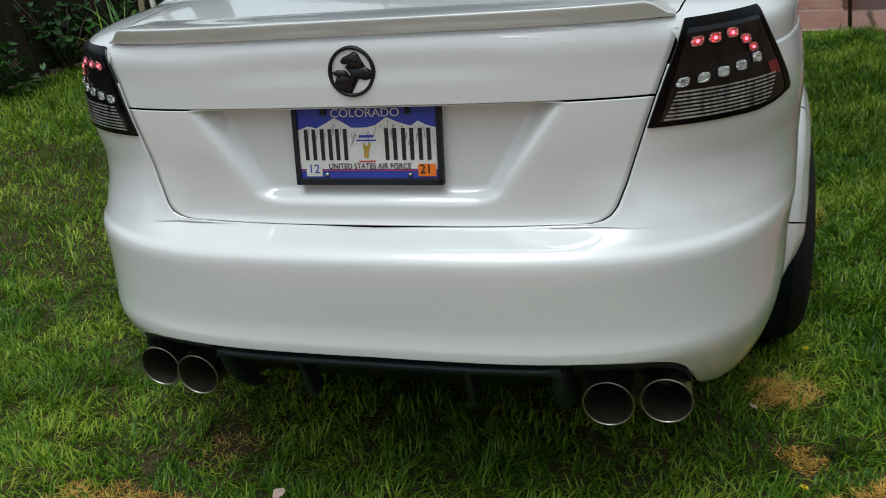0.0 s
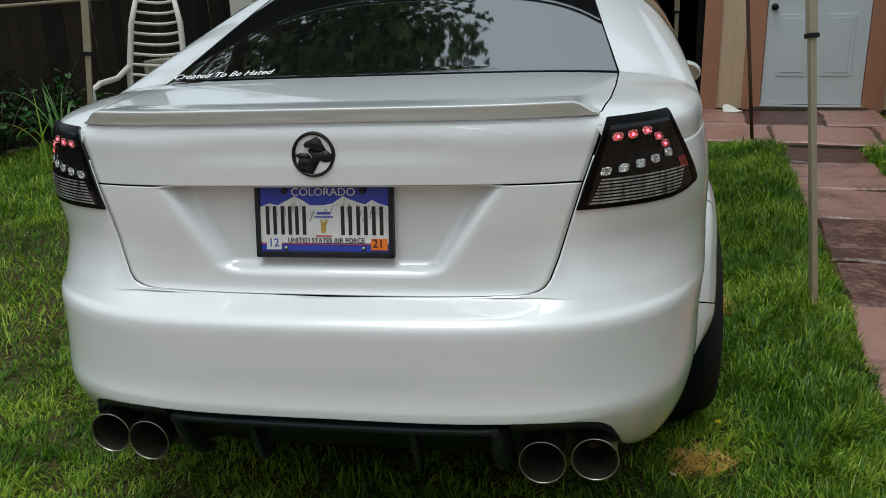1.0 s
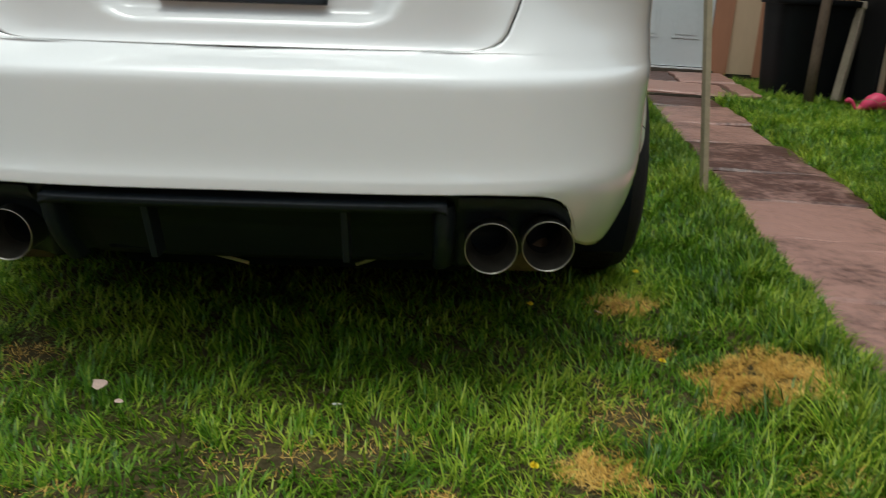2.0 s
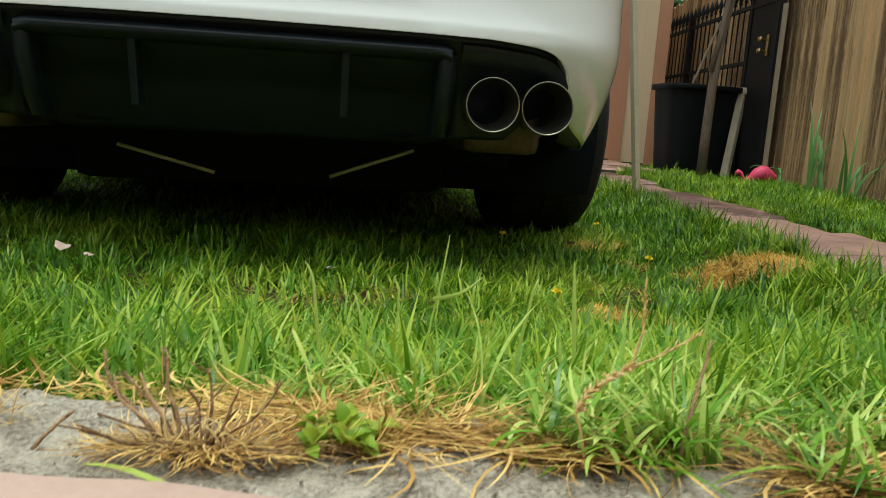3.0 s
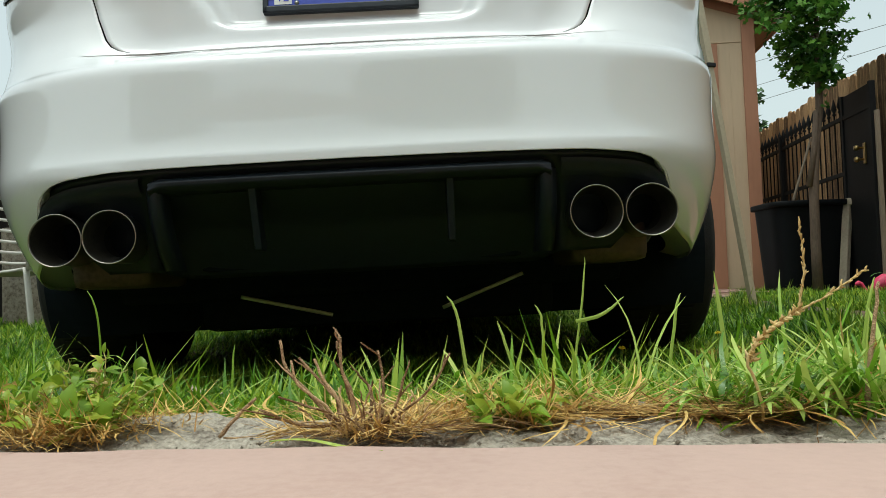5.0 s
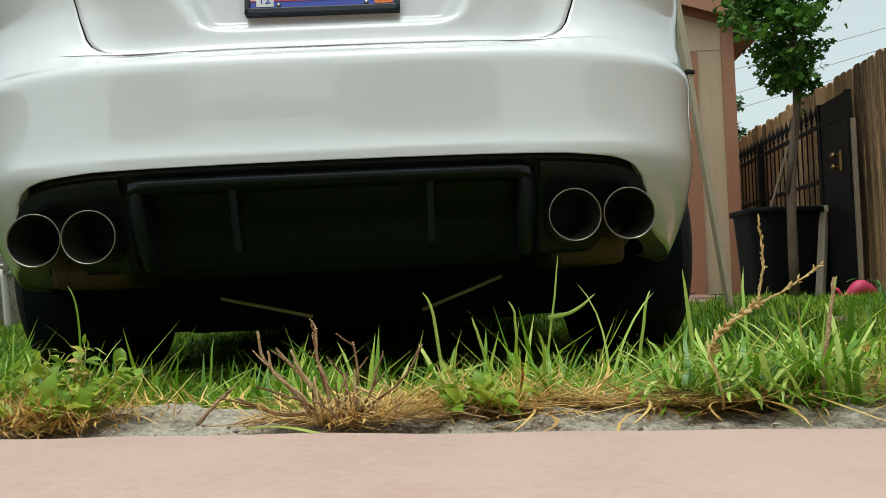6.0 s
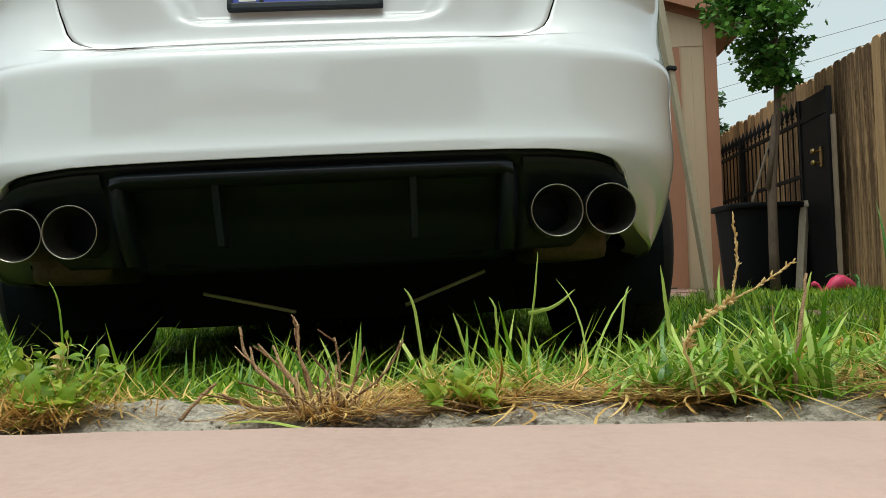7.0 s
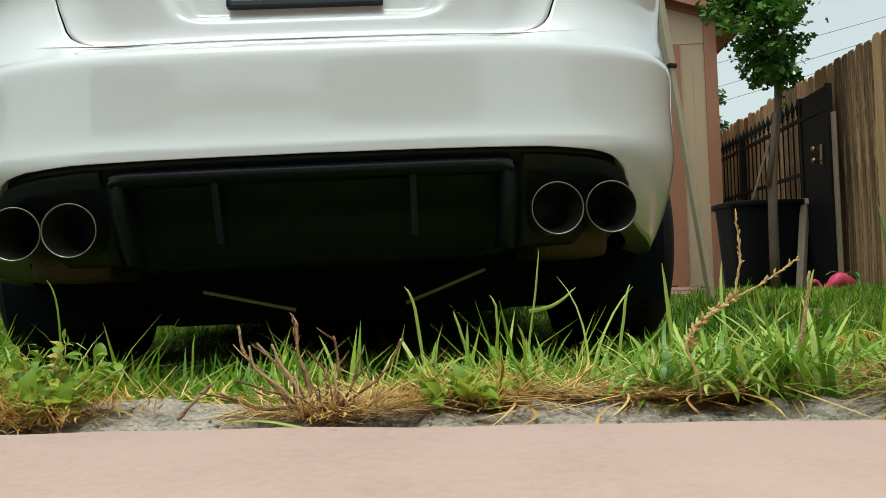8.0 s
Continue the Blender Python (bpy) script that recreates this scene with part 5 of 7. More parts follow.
# ---- grass ----
STRAW = [(1.09, 0.02, 0.14, 0.11, 1.0), (0.89, 0.505, 0.09, 0.07, 0.9), (0.686, -0.305, 0.085, 0.055, 0.9), (0.90, 0.235, 0.05, 0.04, 0.8), (0.67, -0.50, 0.17, 0.09, 0.62), (0.40, -0.46, 0.10, 0.05, 0.6), (0.17, -0.55, 0.19, 0.06, 0.6), (1.10, -0.39, 0.13, 0.06, 0.45), (-0.68, -0.19, 0.2, 0.05, 0.6), (1.02, 1.75, 0.12, 0.16, 0.7), (1.12, 2.6, 0.08, 0.2, 0.6)]
DIRT = [(0.77, -0.11, 0.07, 0.12, 0.95), (0.10, -0.31, 0.14, 0.06, 0.8), (0.285, -0.238, 0.08, 0.05, 0.9), (-0.525, 0.03, 0.07, 0.09, 0.95), (-0.13, -0.47, 0.2, 0.04, 0.6)]
PATCHES = STRAW + DIRT


def bare(x, y):
    """How bare or scorched the lawn is at places (arrays), 0 to 1."""
    b = np.zeros(len(x))
    for px, py, a, c, worn in PATCHES:
        k = np.clip((((x - px) / a) ** 2 + ((y - py) / c) ** 2 - 0.5) / 0.9, 0, 1)
        b = np.maximum(b, worn * (1 - k * k * (3 - 2 * k)))
    return b


def ease(x):
    x = np.clip(x, 0, 1)
    return x * x * (3 - 2 * x)


def lawn():
    """Blades that grow in tufts: neighbours lean alike, tufts differ in height and thickness."""
    rng = np.random.default_rng(5)
    zones = [(-1.1, 1.6, -1.22, -0.6, 23000, 0.056, 0.0030), (-2.2, 1.9, -0.6, 0.9, 14500, 0.048, 0.0037), (-1.6, 2.9, 0.9, 2.6, 7500, 0.052, 0.0048),
             (1.4, 3.6, -1.6, 2.6, 5500, 0.047, 0.0046), (-5.0, 4.0, 2.6, 5.9, 3600, 0.068, 0.0062), (-5.0, -1.6, 0.5, 2.6, 3600, 0.052, 0.0052), (-5.0, -2.2, -1.2, 0.5, 4000, 0.052, 0.0055), (-2.2, -1.1, -1.2, -0.6, 6500, 0.05, 0.0045), (-5.0, 4.1, 5.9, 7.2, 2000, 0.07, 0.007), (0.75, 1.75, 0.4, 5.4, 5500, 0.05, 0.0045), (2.0, 4.0, 2.6, 5.9, 4000, 0.085, 0.0062), (0.70, 1.5, -1.15, -0.16, 7000, 0.078, 0.0036)]
    B, Ln, Wd, Lean, Az = [], [], [], [], []
    for x0, x1, y0, y1, dens, L, w in zones:
        n = int((x1 - x0) * (y1 - y0) * dens)
        xs, ys = rng.uniform(x0, x1, n), rng.uniform(y0, y1, n)
        chance = rng.random((n, 3))
        worn = bare(xs + 0.03 * np.sin(xs * 37 + ys * 51), ys + 0.03 * np.sin(xs * 43 - ys * 33))
        worn = np.maximum(worn, 0.6 * ease((0.85 - np.abs(xs)) / 0.2) * ease((ys - 0.25) / 0.5) * ease((4.6 - ys) / 0.3))
        for x, y, (r0, r1, r2), b in zip(xs.tolist(), ys.tolist(), chance.tolist(), worn.tolist()):
            u, v = 0.9932 * x - 0.1167 * y, 0.1167 * x + 0.9932 * y
            if v < SLAB_EDGE + 0.01 or u > 3.2 or u < -5.0:
                continue
            if 1.40 + 0.07 * noise.noise((v * 3, 0, 0)) + 0.03 * noise.noise((v * 11, 0, 0)) < u < 1.95 + 0.07 * noise.noise((v * 3, 4, 0)) and v < 5.6:
                continue
            if 0.6 < u < 2.3 and v > 5.55 or v > 7.15:
                continue
            if r0 < b * 0.93:
                continue
            tuft = noise.noise((x * 15, y * 15, 8))
            thick = 0.5 + 0.8 * noise.noise((x * 2.2, y * 2.2, 5)) + 0.55 * tuft
            if r1 > 0.74 + 0.6 * thick + 0.45 * tuft:
                continue
            h = L * (0.62 + 0.5 * thick + 0.55 * max(0.0, tuft)) * (0.5 + 0.85 * r2) * (1 - 0.4 * b)
            B.append((x, y, ground_z(x, y) - 0.004))
            Lean.append(0.15 + 0.9 * chance[len(B) % n][0] + 0.35 * max(0.0, -tuft))
            Az.append(7.5 * noise.noise((x * 6.5, y * 6.5, 21)))
            Ln.append(h)
            Wd.append(w * (0.65 + 0.7 * r0))
    N = len(B)
    g = blades("lawn_grass", B, Ln, Wd, Lean, np.array(Az) + rng.normal(0, 1.1, N), rng.uniform(0.1, 1.6, N), grass_mat, segs=3, swirl=rng.uniform(-0.9, 0.9, N))
    tagged(g, "thick green lawn of uneven tufted blades", "grass", kind="stuff")
    # taller border along the path, its blades coloured darker for shade
    B, Ln, Wd, Lean, Az = [], [], [], [], []
    for u0, u1, k, hh in ((0.92, 1.45, 26000, 0.10), (1.93, 2.2, 6000, 0.10)):
        for u, v in zip(rng.uniform(u0, u1, k), rng.uniform(-1.1, 5.6, k)):
            p = yard(u, v)
            if u > 1.40 + 0.07 * noise.noise((v * 3, 0, 0)) + 0.03 * noise.noise((v * 11, 0, 0)) and u < 1.9:
                continue
            if ((p.x - 1.09) / 0.14) ** 2 + ((p.y - 0.02) / 0.11) ** 2 < rng.uniform(0.5, 1.4):
                continue
            B.append((p.x, p.y, ground_z(p.x, p.y) - 0.004))
            Lean.append(rng.uniform(0.0, 0.9))
            Az.append(7.5 * noise.noise((p.x * 6.5, p.y * 6.5, 21)))
            mid = 1.24 if u < 1.6 else 2.08
            Ln.append((0.04 + (hh - 0.04) * smooth01((v + 1.1) / 0.7) * math.exp(-((u - mid) / 0.14) ** 2)) * rng.uniform(0.55, 1.2) * (0.8 + 0.7 * noise.noise((u * 8, v * 8, 2))))
            Wd.append(0.0048 * rng.uniform(0.7, 1.25))
    N = len(B)
    g = blades("border_grass", B, Ln, Wd, Lean, np.array(Az) + rng.normal(0, 1.1, N), rng.uniform(0.1, 1.6, N), border_shaded_mat, segs=3, swirl=rng.uniform(-0.9, 0.9, N))
    tagged(g, "taller grass bordering the flagstone path, shade put into its green", "grass", kind="stuff")
    # scorched straw in the bare patches, thin on the earth ones
    S = []
    for k0, (px, py, a, c, worn) in enumerate(PATCHES):
        k = int(worn ** 2 * (140000 if k0 < len(STRAW) else 14000) * a * c * 3.14)
        t, r = rng.uniform(0, 6.283, k), np.sqrt(rng.uniform(0, 1.25, k))
        for tt, rr in zip(t, r):
            rr *= 1 + 0.6 * noise.noise((math.cos(tt) * 2 + px * 9, math.sin(tt) * 2, py * 9))
            x, y = px + a * rr * math.cos(tt), py + c * rr * math.sin(tt)
            if noise.noise((x * 30, y * 30, 6)) < -0.25:
                continue
            S.append((x, y, ground_z(x, y) + rng.uniform(0.0, 0.014)))
    N = len(S)
    s = blades("dry_straw", S, rng.uniform(0.008, 0.032, N), rng.uniform(0.0006, 0.0016, N), rng.uniform(0.9, 1.65, N), rng.uniform(0, 6.283, N), rng.uniform(-0.2, 0.5, N), scorched_mat, segs=3, swirl=rng.uniform(-1.2, 1.2, N))
    tagged(s, "scorched tan straw lying in the bare patches", "dry grass", kind="stuff")


lawn()

# ---- things in the yard ----
def canopy():
    """A pop-up canopy over the front of the car: four telescoping square legs and a dark cloth roof."""
    t = thing("canopy", "pop-up canopy with tan telescoping legs and a dark cloth roof", "canopy")
    rng = random.Random(2)
    for base, joint in (((1.447, 1.645, 0.02), (1.375, 1.843, 1.114)), ((-1.92, 1.98, 0.02), (-1.83, 2.02, 1.075)), ((1.10, 4.45, 0.02), (1.08, 4.45, 1.1)), ((-1.62, 4.55, 0.02), (-1.60, 4.55, 1.1))):
        b, j = Vector(base), Vector(joint)
        m = Matrix.Translation(b) @ (j - b).normalized().to_track_quat("Z", "Y").to_matrix().to_4x4()
        L = (j - b).length
        bm = bmesh.new()
        box(bm, -0.0125, 0.0125, -0.0125, 0.0125, 0.0, L, 0.002, m)
        leg = part("leg", bm, pole_tan, t, "tan telescoping canopy leg", smooth=False)
        bm = bmesh.new()
        box(bm, -0.017, 0.017, -0.017, 0.017, L, L + 1.08, 0.003, m)
        part("upper_tube", bm, pole_tan, leg, smooth=False)
        bm = bmesh.new()
        box(bm, -0.021, 0.021, -0.021, 0.021, L - 0.012, L + 0.006, 0.003, m)
        part("collar", bm, iron, leg, "dark plastic collar", smooth=False)
        ms = []
        for k in range(9):
            z = L - 0.22 + rng.uniform(-0.03, 0.03)
            x = rng.uniform(-0.009, 0.009)
            ms.append(([m @ Vector(p) for p in ((x - 0.003, -0.0131, z - 0.006), (x + 0.003, -0.0131, z - 0.005), (x + 0.002, -0.0131, z + 0.006), (x - 0.002, -0.0131, z + 0.004))], [(0, 1, 2, 3)]))
        part("scuff", join(*ms), white_vinyl, leg, "pale scuffed paint", smooth=False)
    c = [Vector((1.31, 2.12, 2.21)), Vector((-1.74, 2.12, 2.18)), Vector((-1.60, 4.60, 2.19)), Vector((1.07, 4.50, 2.20))]

    def roof_cloth(u, v):
        p = c[1].lerp(c[0], u).lerp(c[2].lerp(c[3], u), v)
        e = min(u, 1 - u, v, 1 - v) * 2
        sag = 0.05 * math.sin(math.pi * max(u if v in (0.0, 1.0) else 0, 0))
        return (p.x, p.y, p.z + 0.62 * e - sag)
    roof_ob = part("roof_cloth", grid(roof_cloth, 20, 20), canopy_cloth, t, "dark cloth roof")
    solid(roof_ob, 0.004)
    for k in range(4):
        part("eave_bar", tube([c[k], c[(k + 1) % 4]], 0.012, 8), iron, t, "dark eave bar")


canopy()
rod = tagged(part("garden_stake", tube([yard(1.165, 5.5, 0.0), yard(1.10, 5.5, 0.6), yard(1.035, 5.5, 1.2), yard(0.98, 5.5, 1.75)], 0.014, 8), rust), "thin rusty metal stake by the house", "stake")


def wheelie_bin():
    t = thing("rubbish_bin", "black plastic wheeled rubbish bin without a lid", "bin", YARD @ pose(2.755, 6.05, 0.0, 0, 0, 6))

    def wall(u, v, ins=0.0):
        a = 2 * math.pi * u
        w, d = 0.270 + 0.050 * v - ins, 0.25 + 0.065 * v - ins
        c, s = math.cos(a), math.sin(a)
        n = 5
        r = 1 / (abs(c) ** n + abs(s) ** n) ** (1 / n)
        return (w * r * c, d * r * s, 0.03 + 0.77 * v)
    V, F = grid(wall, 64, 12)
    V2, F2 = grid(lambda u, v: wall(u, 1 - v * 0.9, 0.006), 64, 6)
    part("body", join((V, F), (V2, F2)), bin_black, t)
    def rimf(u, v):
        x, y, z = wall(u, 1.0)
        k = 1 + [0.0, 0.075, 0.09, 0.09, 0.075, -0.01][int(round(v * 5))]
        return (x * k, y * k, z + [-0.035, -0.035, -0.03, 0.006, 0.012, 0.012][int(round(v * 5))])
    part("rim", grid(rimf, 64, 5), bin_black, t)
    part("base", boxed(-0.26, 0.26, -0.245, 0.245, 0.012, 0.04, 0.01), bin_black, t, smooth=False)
    for s in (1, -1):
        part("wheel", lathe([(0.0, -0.03), (0.06, -0.03), (0.085, -0.022), (0.085, 0.022), (0.06, 0.03), (0.0, 0.03)], 24, "x", (0.17 * s, 0.23, 0.086)), rubber, t)
    for k in range(3):
        z = 0.45 + 0.12 * k
        v = (z - 0.03) / 0.77
        V, F = grid(lambda u, w: tuple(c * (1.006 if i < 2 else 1.0) + (0.012 * w if i == 2 else 0) for i, c in enumerate(wall(u, v))), 64, 1)
        part("rib", (V, F), bin_black, t)
    return t


wheelie_bin()
tagged(part("broom_handle", tube([yard(2.64, 6.0, 0.30), yard(2.66, 5.9, 0.80), yard(2.83, 5.85, 1.36)], [0.012, 0.012, 0.010], 10), wood_grey), "pale wooden handle standing in the bin", "handle")


def downspout():
    t = thing("downspout", "dirty beige downspout with an elbow, leaning beside the bin", "downspout", YARD)
    a, b = Vector((2.985, 5.72, 0.02)), Vector((3.085, 5.80, 0.765))
    d = (b - a).normalized()
    m = Matrix.Translation(a) @ d.to_track_quat("Z", "Y").to_matrix().to_4x4()
    bm = bmesh.new()
    box(bm, -0.034, 0.034, -0.026, 0.026, 0, (b - a).length, 0.008, m)
    part("tube", bm, pvc, t, smooth=False)
    bm = bmesh.new()
    box(bm, -0.11, 0.038, -0.03, 0.03, (b - a).length - 0.012, (b - a).length + 0.05, 0.014, m)
    part("elbow", bm, pvc, t, smooth=False)


downspout()


def iron_gate():
    t = thing("iron_gate", "black iron gate with spear-topped bars against the wooden fence", "gate", YARD)
    u = 3.11
    v0, v1 = 5.87, 9.6
    for z in (1.50, 1.02, 0.22):
        part("rail", boxed(u - 0.014, u + 0.014, v0, v1, z, z + 0.035, 0.003), iron, t, smooth=False)
    n = int((v1 - v0) / 0.135)
    spear = [(0.0075, 0.10), (0.0075, 1.57), (0.020, 1.585), (0.010, 1.60), (0.026, 1.63), (0.015, 1.68), (0.0, 1.73)]
    V, F = lathe(spear, 8, "z")
    me = bpy.data.meshes.new("bar")
    me.from_pydata([tuple(v) for v in V], [], F)
    me.materials.append(iron)
    for p in me.polygons:
        p.use_smooth = True
    for k in range(n + 1):
        o = new("bar", me)
        o.parent = t
        o.matrix_basis = pose(u, v0 + 0.06 + k * 0.135, 0)
    for v in (7.62,):
        part("post", boxed(u - 0.03, u + 0.03, v - 0.03, v + 0.03, 0.0, 1.66, 0.004), iron, t, smooth=False)
    pn = part("lock_panel", boxed(u - 0.012, u + 0.012, 5.25, 5.84, 0.05, 1.69, 0.004), iron, t, "solid black lock panel", smooth=False)
    for v in (5.24, 5.84):
        part("panel_edge", boxed(u - 0.025, u + 0.02, v - 0.02, v + 0.02, 0.02, 1.70, 0.003), iron, pn, smooth=False)
    part("top_rail", boxed(u - 0.022, u + 0.02, 5.26, 5.82, 1.49, 1.53, 0.003), iron, pn, smooth=False)
    lk = part("latch", boxed(u - 0.03, u - 0.012, 5.37, 5.405, 1.06, 1.23, 0.004), brass, t, "worn brass lock with two knobs", smooth=False)
    for z in (1.095, 1.19):
        part("knob", lathe([(0.0, -0.075), (0.018, -0.072), (0.026, -0.055), (0.018, -0.036), (0.009, -0.03), (0.009, 0.0)], 18, "x", (u - 0.03, 5.39, z)), brass, lk)
    part("gate_stop", boxed(u - 0.022, u + 0.01, 5.135, 5.170, 0.0, 1.45, 0.004), wood_grey, t, "pale timber stop post", smooth=False)


iron_gate()


def leaf_mesh(N, rng, places, size, lobes, material, name, parent, droop=0.3):
    """A crown of N lobed leaves, joined: each a flat star-shaped blade."""
    V, F = [], []
    for p in places:
        s = size * rng.uniform(0.6, 1.25)
        rot = Euler((rng.uniform(-0.9, 0.9) - droop, rng.uniform(-0.8, 0.8), rng.uniform(0, 6.283))).to_matrix()
        o = len(V)
        pts = [(0, 0)]
        for k in range(lobes * 2 + 1):
            a = radians(-150 + 300 * k / (lobes * 2)) + math.pi / 2
            r = (1.0 if k % 2 == 0 else 0.64) * (1.0 - 0.25 * abs(k - lobes) / lobes)
            pts.append((r * math.cos(a), r * math.sin(a)))
        for q in pts:
            V.append(Vector(p) + rot @ Vector((q[0] * s, q[1] * s, -0.15 * s * (q[0] ** 2))))
        n = len(pts)
        F += [(o, o + k, o + k + 1) for k in range(1, n - 1)]
    return part(name, (V, F), material, parent)


def sapling():
    """Young maple tied to a stake: slender forked trunk and a loose crown."""
    t = thing("tree", "young maple with a slender trunk tied beside a stake", "tree", YARD @ pose(2.69, 5.45, 0.0))
    rng = random.Random(8)
    part("trunk", tube([(0.0, 0, 0), (0.0, 0, 0.4), (0.005, 0, 0.75), (0.015, 0, 1.0), (0.05, 0.01, 1.25), (0.09, 0.02, 1.5), (0.10, 0.02, 1.70), (0.11, 0.03, 2.1), (0.10, 0.03, 2.9)], [0.042, 0.040, 0.038, 0.040, 0.028, 0.028, 0.032, 0.022, 0.008], 12), bark, t)
    part("stake", tube([(-0.035, -0.03, 0.9), (0.02, -0.02, 1.2), (0.055, -0.01, 1.52)], [0.024, 0.024, 0.020], 10), bark, t, "second grey stem beside the trunk")
    limbs = []
    pts = []
    for k in range(44):
        z0 = rng.uniform(1.86, 3.1)
        a = rng.uniform(0, 6.283)
        L = rng.uniform(0.28, 0.58) * (0.62 if z0 < 2.15 else 1.0)
        rise = rng.uniform(-0.15, 0.4)
        p0 = Vector((0.10, 0.03, z0))
        p1 = p0 + Vector((math.cos(a) * L * 0.5, math.sin(a) * L * 0.5, rise * L * 0.6))
        p2 = p0 + Vector((math.cos(a) * L, math.sin(a) * L, rise * L * 0.7 - 0.06))
        limbs.append(tube([p0, p1, p2], [0.012, 0.007, 0.003], 6))
        for f in np.linspace(0.15, 1.05, 15):
            q = p0.lerp(p2, f) if f > 0.5 else p0.lerp(p1, f * 2)
            for _ in range(6):
                pts.append(q + Vector((rng.gauss(0, 0.06), rng.gauss(0, 0.06), rng.gauss(-0.02, 0.05))))
    for k in range(160):
        a, r, z = rng.uniform(0, 6.283), rng.uniform(0.0, 0.5), rng.uniform(2.3, 3.3)
        pts.append(Vector((0.1 + r * math.cos(a), r * math.sin(a), z)))
    for k in range(12):
        pts.append(Vector((0.1 + rng.uniform(-0.06, 0.1), rng.uniform(-0.05, 0.05), rng.uniform(1.55, 1.75))))
    part("limb", join(*limbs), bark, t)
    leaf_mesh(len(pts), rng, pts, 0.044, 5, maple_mat, "crown", t, 0.5)


sapling()


def far_tree(name, place, height, radius, n, seed, label, base=0.3, size=0.35):
    rng = random.Random(seed)
    t = thing(name, label, "tree", Matrix.Translation(place))
    part("trunk", tube([(0, 0, -0.2), (0.1, 0, height * 0.3), (0.0, 0.1, height * 0.6), (0, 0, height * 0.92)], [height * 0.03, height * 0.024, height * 0.015, 0.03], 10), bark, t)
    pts, limbs = [], []
    for k in range(16):
        a = rng.uniform(0, 6.283)
        z = height * rng.uniform(base, 0.85)
        L = radius * rng.uniform(0.5, 1.0) * (1.1 - 0.5 * abs(z / height - 0.55))
        c = Vector((math.cos(a) * L * 0.75, math.sin(a) * L * 0.75, z + height * 0.08))
        limbs.append(tube([(0, 0, z - height * 0.1), c * 0.6 + Vector((0, 0, z * 0.4 - height * 0.02)), c], [height * 0.012, height * 0.007, 0.02], 6))
        for _ in range(n // 16):
            d = Vector((rng.gauss(0, 1), rng.gauss(0, 1), rng.gauss(0, 0.8)))
            d = d.normalized() * (rng.random() ** 0.4) * radius * 0.42
            pts.append(c + d)
    part("limb", join(*limbs), bark, t)
    leaf_mesh(len(pts), rng, pts, size, 3, far_leaf, "crown", t, 0.0)


far_tree("tree", yard(9.75, 34, 0), 8.2, 1.25, 1500, 21, "green deciduous tree beyond the fence", 0.35, 0.2)
far_tree("tree", yard(14.6, 42, 0), 6.9, 1.6, 900, 22, "green tree far beyond the fence", 0.4, 0.22)
far_tree("tree", (-6.0, 9.3, 0), 11.6, 4.3, 11500, 25, "tall leafy tree standing beyond the dark fence", 0.54, 0.13)
far_tree("tree", yard(-5.2, -12.0, 0), 6.8, 2.6, 2600, 26, "leafy tree behind the house across the patio", 0.35, 0.22)
far_tree("tree", yard(3.2, -12.6, 0), 7.6, 2.8, 2600, 27, "tall leafy tree behind the house across the patio", 0.35, 0.22)


def far_house():
    t = thing("neighbour_house", "pale neighbouring house with a dark roof beyond the fence", "house", YARD @ pose(9.6, 36, 0))
    part("wall", boxed(-2.5, 2.0, 0, 5, 0, 4.9), stucco, t, smooth=False)
    part("roof", boxed(-2.8, 2.2, -0.3, 5.3, 4.9, 5.9, 0.3), roof_shingle, t, smooth=False)
    t = thing("neighbour_house", "white flat-roofed house with a roof vent beyond the fence", "house", YARD @ pose(15.6, 33, 0))
    part("wall", boxed(-1.9, 6.0, 0, 5, 0, 7.4), stucco, t, smooth=False)
    part("parapet", boxed(-2.0, 6.1, -0.1, 5.1, 7.4, 7.6), stucco, t, smooth=False)
    part("chimney", boxed(-1.4, -0.8, 1.0, 1.6, 7.6, 8.3, 0.05), stucco, t, smooth=False)


far_house()


def utility_pole():
    t = thing("utility_pole", "grey wooden utility pole with wires beyond the fence", "utility pole", YARD @ pose(8.55, 14.0, 0))
    part("pole", tube([(0, 0, 0), (0, 0, 9)], [0.15, 0.12], 14), wood_grey, t)
    for k, (z, x2, z2) in enumerate(((4.95, -9.5, 5.6), (4.62, -9.5, 4.5), (4.35, -9.5, 3.9))):
        pts = [Vector((x2 * f * 1.0, 14 * f, z + (z2 - z) * f - 0.5 * (f - f * f))) for f in np.linspace(0, 1, 14)]
        part("wire", tube(pts, 0.006, 6), plate_grey, t, "thin grey overhead wire")


utility_pole()


